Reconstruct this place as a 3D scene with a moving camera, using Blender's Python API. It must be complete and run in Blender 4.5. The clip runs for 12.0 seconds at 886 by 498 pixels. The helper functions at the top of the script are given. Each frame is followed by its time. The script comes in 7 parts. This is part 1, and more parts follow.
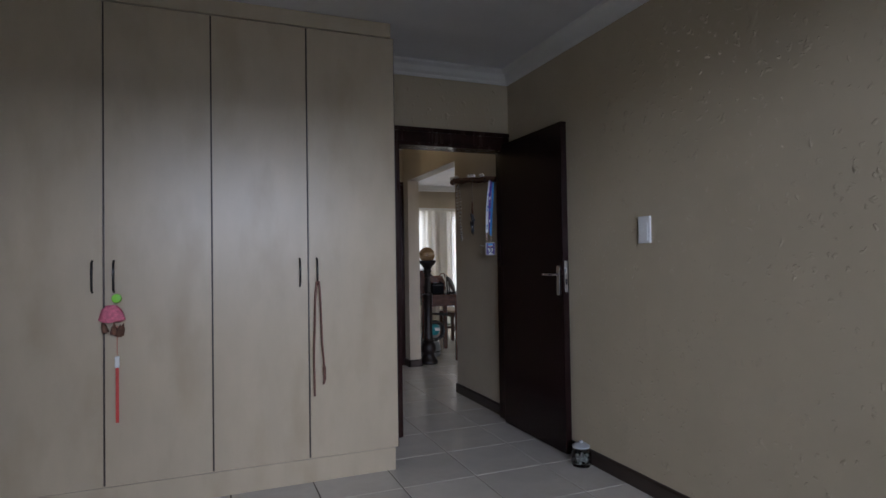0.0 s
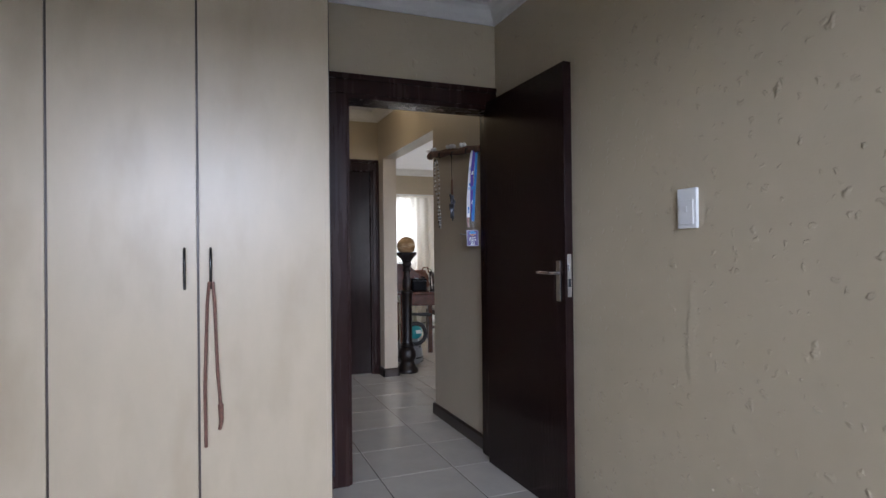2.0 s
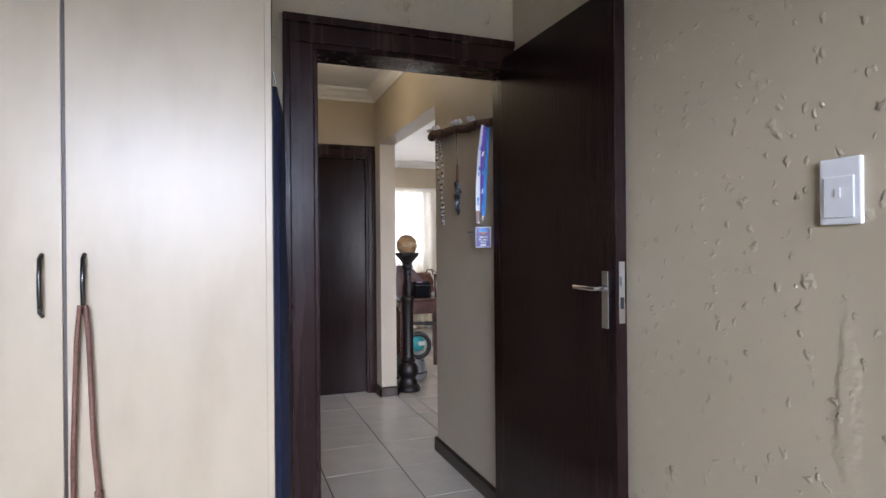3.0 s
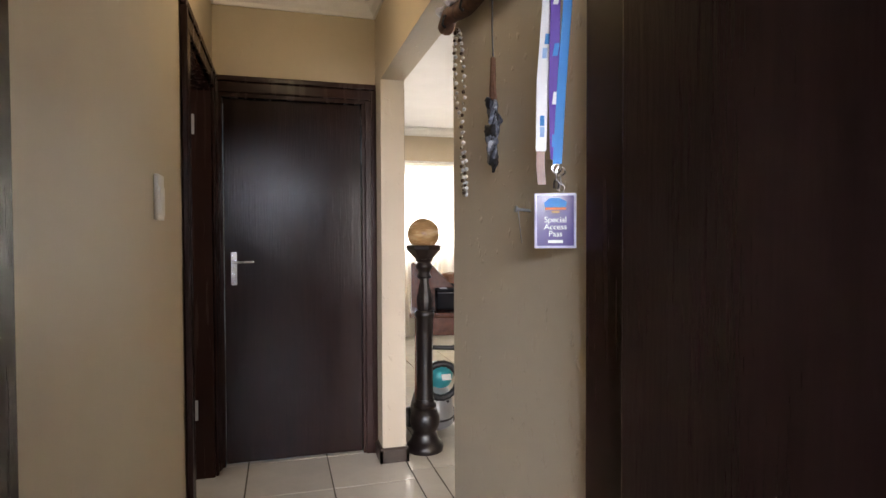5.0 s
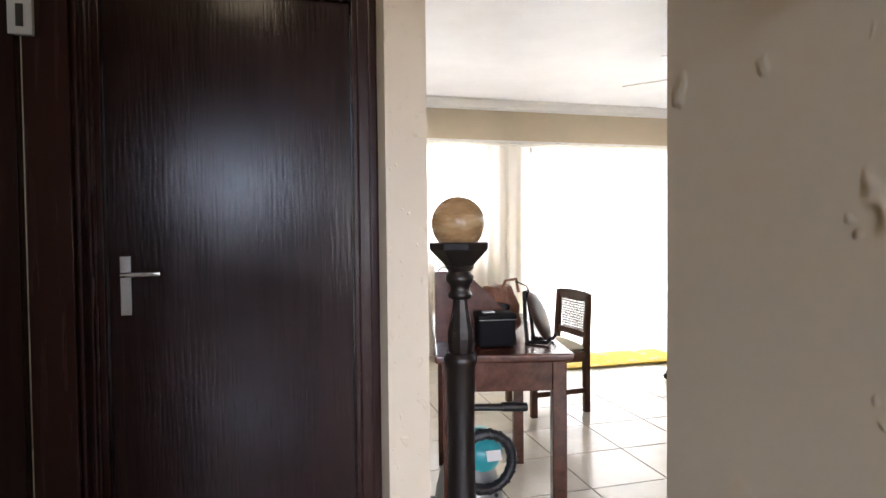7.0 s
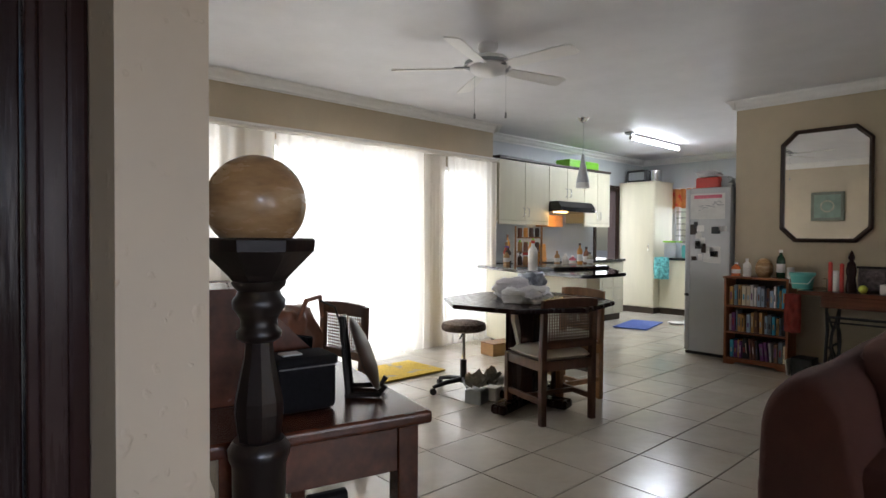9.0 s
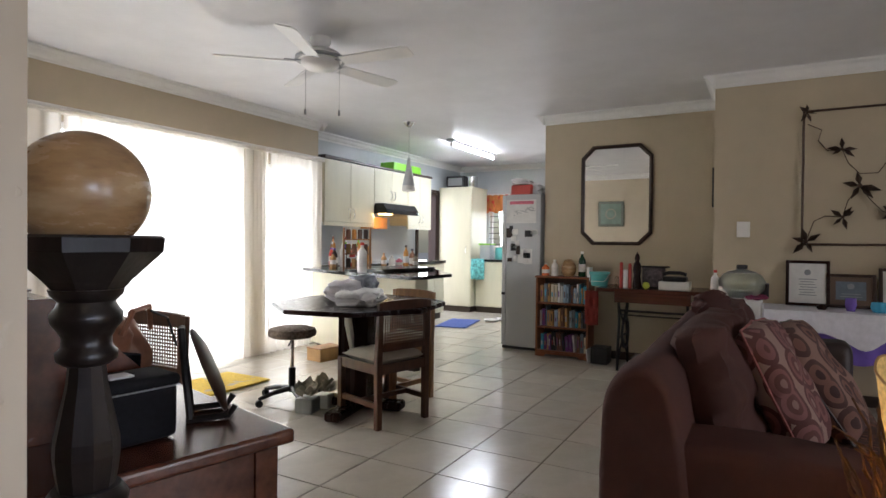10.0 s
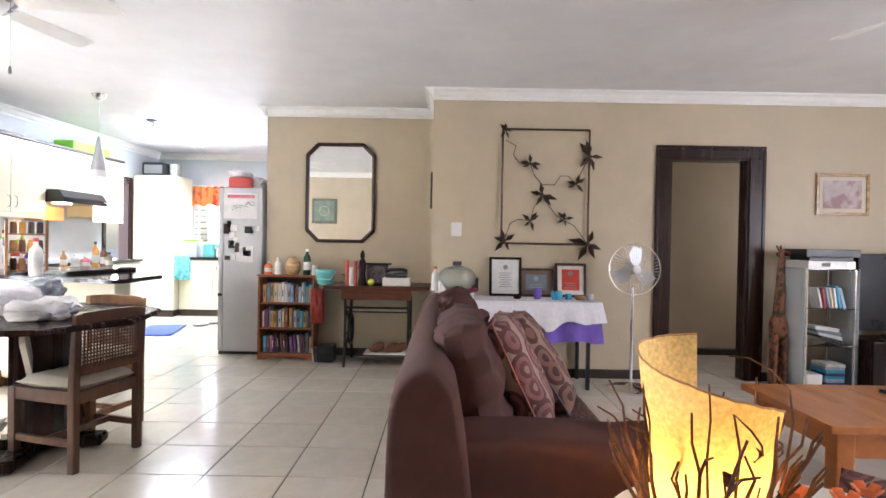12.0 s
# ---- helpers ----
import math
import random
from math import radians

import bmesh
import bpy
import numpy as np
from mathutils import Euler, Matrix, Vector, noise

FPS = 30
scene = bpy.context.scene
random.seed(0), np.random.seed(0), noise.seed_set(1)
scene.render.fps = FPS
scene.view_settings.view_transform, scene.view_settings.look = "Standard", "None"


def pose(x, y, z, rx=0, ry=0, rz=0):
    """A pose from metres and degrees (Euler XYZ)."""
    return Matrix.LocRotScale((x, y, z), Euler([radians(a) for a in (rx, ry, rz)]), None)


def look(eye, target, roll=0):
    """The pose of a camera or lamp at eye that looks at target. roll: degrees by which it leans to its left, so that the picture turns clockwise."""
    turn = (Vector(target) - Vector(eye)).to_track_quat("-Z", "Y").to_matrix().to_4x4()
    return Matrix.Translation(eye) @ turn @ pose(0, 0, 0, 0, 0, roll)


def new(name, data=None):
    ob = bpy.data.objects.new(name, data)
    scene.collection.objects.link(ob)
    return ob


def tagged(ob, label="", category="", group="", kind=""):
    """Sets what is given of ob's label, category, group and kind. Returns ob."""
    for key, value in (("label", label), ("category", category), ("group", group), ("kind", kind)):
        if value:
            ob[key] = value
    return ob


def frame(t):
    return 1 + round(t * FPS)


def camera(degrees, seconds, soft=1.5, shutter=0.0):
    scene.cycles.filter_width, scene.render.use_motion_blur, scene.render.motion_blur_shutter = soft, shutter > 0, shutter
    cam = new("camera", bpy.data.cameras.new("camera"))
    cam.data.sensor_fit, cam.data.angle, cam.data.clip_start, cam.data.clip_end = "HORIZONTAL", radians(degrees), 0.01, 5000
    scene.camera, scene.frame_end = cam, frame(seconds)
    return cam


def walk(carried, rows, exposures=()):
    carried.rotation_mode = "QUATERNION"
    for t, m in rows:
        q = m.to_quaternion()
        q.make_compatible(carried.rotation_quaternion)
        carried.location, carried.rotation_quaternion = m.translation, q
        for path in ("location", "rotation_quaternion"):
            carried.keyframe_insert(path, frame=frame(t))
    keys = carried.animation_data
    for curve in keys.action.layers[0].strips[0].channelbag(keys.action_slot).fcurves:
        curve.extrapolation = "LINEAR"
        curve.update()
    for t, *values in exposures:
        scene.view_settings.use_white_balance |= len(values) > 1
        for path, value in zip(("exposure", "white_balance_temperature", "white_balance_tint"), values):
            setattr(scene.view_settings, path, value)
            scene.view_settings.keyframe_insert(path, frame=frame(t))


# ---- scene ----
cam = camera(75.1, 12.0)
PATH = [
    (0, (-0.714, -2.2, 1.188), (0.029, -0.344, 1.227), -0.9),
    (0.5, (-0.612, -2.107, 1.19), (0.134, -0.252, 1.221), -0.8),
    (1, (-0.5, -1.914, 1.183), (0.244, -0.057, 1.206), -0.6),
    (1.5, (-0.344, -1.669, 1.21), (0.397, 0.189, 1.223), -0.7),
    (2, (-0.174, -1.383, 1.188), (0.563, 0.476, 1.198), -0.6),
    (2.5, (-0.005, -1.073, 1.19), (0.705, 0.797, 1.195), -0.5),
    (3, (0.146, -0.692, 1.216), (0.847, 1.182, 1.216), -0.5),
    (3.2, (0.204, -0.535, 1.206), (0.907, 1.337, 1.202), -0.4),
    (4.8, (0.742, 0.717, 1.244), (1.312, 2.634, 1.191), -0.2),
    (5, (0.802, 0.847, 1.245), (1.345, 2.771, 1.197), -0.2),
    (5.5, (0.876, 1.203, 1.237), (1.367, 3.141, 1.186), -0.2),
    (6, (0.956, 1.532, 1.228), (1.425, 3.476, 1.186), -0.8),
    (6.5, (1.006, 1.91, 1.219), (1.473, 3.855, 1.181), -0.6),
    (6.7, (1.025, 2.019, 1.219), (1.486, 3.965, 1.173), -0.7),
    (8.3, (1.089, 2.934, 1.192), (2.196, 4.599, 1.148), 0.3),
    (8.5, (1.096, 2.961, 1.188), (2.254, 4.592, 1.151), 0.2),
    (9, (1.123, 3.052, 1.189), (2.479, 4.521, 1.152), 0.3),
    (9.5, (1.089, 3.127, 1.191), (2.677, 4.342, 1.159), 0.5),
    (10, (1.108, 3.193, 1.183), (2.855, 4.168, 1.159), 0.6),
    (10.5, (1.132, 3.269, 1.173), (3.001, 3.98, 1.149), 0.8),
    (11, (1.138, 3.303, 1.179), (3.081, 3.779, 1.155), 0.8),
    (11.5, (1.158, 3.338, 1.188), (3.142, 3.585, 1.164), 1.0),
    (12, (1.18, 3.446, 1.195), (3.18, 3.452, 1.171), 1.0),
]
walk(cam, [(t, look(eye, target, roll)) for t, eye, target, roll in PATH], [(0, -2.1, 6080, 16), (1, -2.0, 6080, 16), (1.5, -1.5, 6080, 16), (2, -1.1, 6080, 16), (2.5, -0.75, 6080, 16), (3.2, -0.4, 6200, 17), (4.8, -0.1, 7300, 17), (5.2, 0.0, 7200, 17), (6, 0.2, 6700, 17), (6.7, 0.2, 6500, 16), (8.3, -1.15, 6400, 15), (9, -1.25, 6400, 15), (9.5, -1.12, 6400, 16), (10, -0.86, 6400, 16), (10.5, -0.52, 6300, 17), (11.2, 0.05, 6250, 18), (12, 0.53, 6200, 19)])

# ---- light ----
world = bpy.data.worlds.new("sky")
scene.world = world
world.use_nodes = True
wn = world.node_tree.nodes
sky = wn.new("ShaderNodeTexSky")
sky.sky_type, sky.sun_disc = "NISHITA", False
sky.sun_elevation, sky.sun_rotation = radians(43), radians(262)
world.node_tree.links.new(sky.outputs[0], wn["Background"].inputs[0])
wn["Background"].inputs[1].default_value = 0.12


def lamp(name, kind, m, energy, colour, size=0.1, size_y=None):
    d = bpy.data.lights.new(name, kind)
    d.energy, d.color = energy, colour
    if kind == "AREA":
        d.shape, d.size, d.size_y = "RECTANGLE", size, size_y or size
    elif kind == "SUN":
        d.angle = size
    else:
        d.shadow_soft_size = size
    ob = new(name, d)
    ob.matrix_world = m
    return ob


lamp("sun", "SUN", look((0, 0, 0), (0.8, 0.1, -0.75)), 2.0, (1.0, 0.95, 0.88), radians(0.6))
# daylight in the openings: curtained patio doors, curtained side window, bedroom window, kitchen door and window; far
# room and south lamps are added fill
lamp("patio_daylight", "AREA", look((4.285, 8.0, 1.05), (4.285, 5, 1.0)), 270, (0.95, 0.98, 1.0), 1.6, 2.0)
lamp("west_window_daylight", "AREA", look((2.35, 8.0, 1.5), (2.35, 5, 1.4)), 90, (0.95, 0.98, 1.0), 1.15, 1.0)
lamp("side_daylight", "AREA", look((5.785, 8.0, 1.06), (5.785, 5, 1.0)), 100, (0.95, 0.98, 1.0), 0.62, 1.8)
lamp("bedroom_sky", "AREA", look((-1.1, -9.0, 2.88), (0.1, -1.6, 1.7)), 2700, (0.72, 0.82, 1.0), 6.0, 0.86)
lamp("side_room_daylight", "AREA", look((-1.66, 3.1, 1.5), (0.3, 3.4, 1.1)), 13, (0.95, 0.97, 1.0), 1.0, 1.0)
# added lamp at an unseen opening, to brighten the wall beyond the doorway
lamp("far_room_fill", "AREA", look((7.0, -0.66, 1.5), (7.0, 1.5, 1.1)), 6, (1.0, 0.97, 0.92), 0.8, 1.1)
lamp("kitchen_door_daylight", "AREA", look((9.45, 8.36, 1.1), (9.45, 6.0, 0.9)), 40, (0.95, 0.98, 1.0), 0.7, 1.8)
lamp("kitchen_window_daylight", "AREA", look((10.75, 6.9, 1.5), (8, 6.9, 1.0)), 30, (0.95, 0.98, 1.0), 1.0, 0.9)
# added fill inside an unseen curtained south window, to brighten the lounge
lamp("south_fill_light", "AREA", look((2.5, -1.93, 1.35), (3.2, 3, 1.2)), 85, (0.95, 0.97, 1.0), 1.5, 1.5)
lamp("kitchen_tube_light", "AREA", look((8.6, 6.88, 2.47), (8.6, 6.88, 0)), 62, (0.86, 0.95, 1.0), 1.3, 0.08)
lamp("hood_light", "POINT", pose(7.62, 7.72, 1.53), 9, (1.0, 0.62, 0.25), 0.03)
lamp("hall_bulb", "POINT", pose(0.86, 3.1, 2.38), 4.5, (1.0, 0.84, 0.56), 0.06)
lamp("table_lamp_bulb", "POINT", pose(2.46, 2.86, 0.65), 5.0, (1.0, 0.56, 0.16), 0.04)


# ---- materials ----
def mat(name, colour, rough=0.5, metal=0.0, var=0.12, scale=8.0, stretch=(1, 1, 1), bump=0.0, bump_scale=60.0,
        gloss_var=0.1, rand=0.0, coat=0.0, spec=0.5, dark=None, dark_scale=2.0, dark_cut=0.62, clamp=0.12):
    m = bpy.data.materials.new(name)
    m.use_nodes = True
    t = m.node_tree
    n, l = t.nodes, t.links
    b = n["Principled BSDF"]
    b.inputs["Metallic"].default_value = metal
    b.inputs["Coat Weight"].default_value = coat
    b.inputs["Specular IOR Level"].default_value = spec
    tc = n.new("ShaderNodeTexCoord")
    mp = n.new("ShaderNodeMapping")
    mp.inputs["Scale"].default_value = stretch
    l.new(tc.outputs["Object"], mp.inputs[0])
    nz = n.new("ShaderNodeTexNoise")
    nz.inputs["Scale"].default_value, nz.inputs["Detail"].default_value, nz.inputs["Roughness"].default_value = scale, 6, 0.6
    l.new(mp.outputs[0], nz.inputs["Vector"])
    ramp = n.new("ShaderNodeMapRange")
    ramp.inputs["From Min"].default_value, ramp.inputs["From Max"].default_value = 0.3, 0.7
    ramp.inputs["To Min"].default_value, ramp.inputs["To Max"].default_value = 1 - var, 1 + var
    l.new(nz.outputs["Fac"], ramp.inputs["Value"])
    mul = n.new("ShaderNodeMix")
    mul.data_type, mul.blend_type = "RGBA", "MULTIPLY"
    mul.inputs["Factor"].default_value = 1
    mul.inputs[6].default_value = (*colour, 1)
    l.new(ramp.outputs[0], mul.inputs[7])
    out = mul.outputs[2]
    if dark:
        n2 = n.new("ShaderNodeTexNoise")
        n2.inputs["Scale"].default_value, n2.inputs["Detail"].default_value = dark_scale, 4
        l.new(mp.outputs[0], n2.inputs["Vector"])
        r2 = n.new("ShaderNodeMapRange")
        r2.inputs["From Min"].default_value, r2.inputs["From Max"].default_value = dark_cut, dark_cut + clamp
        l.new(n2.outputs["Fac"], r2.inputs["Value"])
        mx = n.new("ShaderNodeMix")
        mx.data_type = "RGBA"
        mx.inputs[7].default_value = (*dark, 1)
        l.new(r2.outputs[0], mx.inputs["Factor"])
        l.new(out, mx.inputs[6])
        out = mx.outputs[2]
    if rand:
        oi = n.new("ShaderNodeObjectInfo")
        r3 = n.new("ShaderNodeMapRange")
        r3.inputs["To Min"].default_value, r3.inputs["To Max"].default_value = 1 - rand, 1 + rand
        l.new(oi.outputs["Random"], r3.inputs["Value"])
        m3 = n.new("ShaderNodeMix")
        m3.data_type, m3.blend_type = "RGBA", "MULTIPLY"
        m3.inputs["Factor"].default_value = 1
        l.new(out, m3.inputs[6])
        l.new(r3.outputs[0], m3.inputs[7])
        out = m3.outputs[2]
    l.new(out, b.inputs["Base Color"])
    rr = n.new("ShaderNodeMapRange")
    rr.inputs["To Min"].default_value, rr.inputs["To Max"].default_value = max(0.02, rough - gloss_var), min(1, rough + gloss_var)
    l.new(nz.outputs["Fac"], rr.inputs["Value"])
    l.new(rr.outputs[0], b.inputs["Roughness"])
    if bump:
        n4 = n.new("ShaderNodeTexNoise")
        n4.inputs["Scale"].default_value, n4.inputs["Detail"].default_value = bump_scale, 3
        l.new(mp.outputs[0], n4.inputs["Vector"])
        bp = n.new("ShaderNodeBump")
        bp.inputs["Strength"].default_value, bp.inputs["Distance"].default_value = 1.0, bump
        l.new(n4.outputs["Fac"], bp.inputs["Height"])
        l.new(bp.outputs[0], b.inputs["Normal"])
    return m


def plaster(name, colour, lumps=0.0038, wave=0.5, cells=11.0, share=0.5):
    """Painted plaster with a hand-trowelled skin: broad waves and sparse raised dabs, long and short."""
    m = mat(name, colour, 0.5, var=0.05, scale=3.0, gloss_var=0.08)
    n, l = m.node_tree.nodes, m.node_tree.links

    def maths(kind, a, b, c=None):
        q = n.new("ShaderNodeMath")
        q.operation = kind
        for i, v in enumerate((a, b, c)):
            if v is None:
                continue
            if isinstance(v, (int, float)):
                q.inputs[i].default_value = v
            else:
                l.new(v, q.inputs[i])
        return q.outputs[0]

    tc = n.new("ShaderNodeTexCoord")
    warp = n.new("ShaderNodeTexNoise")
    warp.inputs["Scale"].default_value, warp.inputs["Detail"].default_value = 26, 2
    l.new(tc.outputs["Object"], warp.inputs["Vector"])
    shift = n.new("ShaderNodeVectorMath")
    shift.operation = "MULTIPLY_ADD"
    shift.inputs[1].default_value = (0.05, 0.05, 0.05)
    l.new(warp.outputs["Color"], shift.inputs[0])
    l.new(tc.outputs["Object"], shift.inputs[2])
    height = None
    for scale, size, tall, weight in ((cells, 0.22, 0.6, 1.0), (cells * 2.1, 0.26, 0.8, 0.55), (cells * 0.4, 0.16, 0.14, 0.5)):
        mp = n.new("ShaderNodeMapping")
        mp.inputs["Scale"].default_value = (1, 1, tall)
        l.new(shift.outputs[0], mp.inputs[0])
        vo = n.new("ShaderNodeTexVoronoi")
        vo.inputs["Scale"].default_value = scale
        l.new(mp.outputs[0], vo.inputs["Vector"])
        dab = n.new("ShaderNodeMapRange")
        dab.interpolation_type = "SMOOTHSTEP"
        dab.inputs["From Min"].default_value, dab.inputs["From Max"].default_value = size, size * 0.35
        l.new(vo.outputs["Distance"], dab.inputs["Value"])
        pick = n.new("ShaderNodeSeparateColor")
        l.new(vo.outputs["Color"], pick.inputs[0])
        kept = maths("GREATER_THAN", pick.outputs[0], 1 - share)
        height = maths("MULTIPLY_ADD", maths("MULTIPLY", dab.outputs[0], kept), weight, 0.0 if height is None else height)
    broad = n.new("ShaderNodeTexNoise")
    broad.inputs["Scale"].default_value, broad.inputs["Detail"].default_value = 6, 3
    l.new(tc.outputs["Object"], broad.inputs["Vector"])
    fine = n.new("ShaderNodeTexNoise")
    fine.inputs["Scale"].default_value, fine.inputs["Detail"].default_value = 140, 2
    l.new(tc.outputs["Object"], fine.inputs["Vector"])
    height = maths("MULTIPLY_ADD", broad.outputs["Fac"], wave, height)
    height = maths("MULTIPLY_ADD", fine.outputs["Fac"], 0.05, height)
    bp = n.new("ShaderNodeBump")
    bp.inputs["Distance"].default_value = lumps
    l.new(height, bp.inputs["Height"])
    l.new(bp.outputs[0], n["Principled BSDF"].inputs["Normal"])
    return m


def see_through(name, colour, clear=0.0, spread=1.0, weave=0.0):
    """Thin cloth or paper that light passes through."""
    m = bpy.data.materials.new(name)
    m.use_nodes = True
    n, l = m.node_tree.nodes, m.node_tree.links
    n.remove(n["Principled BSDF"])
    dif, tra, mix = n.new("ShaderNodeBsdfDiffuse"), n.new("ShaderNodeBsdfTranslucent"), n.new("ShaderNodeMixShader")
    tc, nz, rg = n.new("ShaderNodeTexCoord"), n.new("ShaderNodeTexNoise"), n.new("ShaderNodeMapRange")
    nz.inputs["Scale"].default_value, nz.inputs["Detail"].default_value = (95, 6) if weave else (9, 3)
    l.new(tc.outputs["Object"], nz.inputs["Vector"])
    rg.inputs["From Min"].default_value, rg.inputs["From Max"].default_value = 0.35, 0.65
    rg.inputs["To Min"].default_value, rg.inputs["To Max"].default_value = 1 - weave, 1
    l.new(nz.outputs["Fac"], rg.inputs["Value"])
    mul = n.new("ShaderNodeMix")
    mul.data_type, mul.blend_type = "RGBA", "MULTIPLY"
    mul.inputs["Factor"].default_value = 1
    mul.inputs[6].default_value = (*colour, 1)
    l.new(rg.outputs[0], mul.inputs[7])
    l.new(mul.outputs[2], dif.inputs[0])
    l.new(mul.outputs[2], tra.inputs[0])
    mix.inputs[0].default_value = spread
    l.new(dif.outputs[0], mix.inputs[1])
    l.new(tra.outputs[0], mix.inputs[2])
    out = mix.outputs[0]
    if clear:
        tr, m2 = n.new("ShaderNodeBsdfTransparent"), n.new("ShaderNodeMixShader")
        m2.inputs[0].default_value = clear
        l.new(out, m2.inputs[1])
        l.new(tr.outputs[0], m2.inputs[2])
        out = m2.outputs[0]
    l.new(out, n["Material Output"].inputs[0])
    return m


def glass(name, tint=(1, 1, 1), rough=0.0):
    m = bpy.data.materials.new(name)
    m.use_nodes = True
    b = m.node_tree.nodes["Principled BSDF"]
    b.inputs["Base Color"].default_value = (*tint, 1)
    b.inputs["Roughness"].default_value, b.inputs["Transmission Weight"].default_value, b.inputs["IOR"].default_value = rough, 1, 1.45
    return m


def glow(name, colour, strength):
    m = bpy.data.materials.new(name)
    m.use_nodes = True
    b = m.node_tree.nodes["Principled BSDF"]
    b.inputs["Base Color"].default_value = (*colour, 1)
    b.inputs["Emission Color"].default_value, b.inputs["Emission Strength"].default_value = (*colour, 1), strength
    return m


def circles(name, base, tones, scale=9.0):
    """Woven upholstery with large rings and patches in a few tones."""
    m = mat(name, base, 0.85, var=0.2, scale=220, bump=0.0006, bump_scale=400)
    n, l = m.node_tree.nodes, m.node_tree.links
    tc, vo, cr = n.new("ShaderNodeTexCoord"), n.new("ShaderNodeTexVoronoi"), n.new("ShaderNodeValToRGB")
    vo.inputs["Scale"].default_value, vo.inputs["Randomness"].default_value = scale, 0.75
    l.new(tc.outputs["Object"], vo.inputs["Vector"])
    l.new(vo.outputs["Distance"], cr.inputs[0])
    cr.color_ramp.interpolation = "CONSTANT"
    for i, (p, c) in enumerate(tones):
        e = cr.color_ramp.elements[i] if i < 2 else cr.color_ramp.elements.new(p)
        e.position, e.color = p, (*c, 1)
    l.new(cr.outputs[0], n["Principled BSDF"].inputs["Base Color"])
    return m


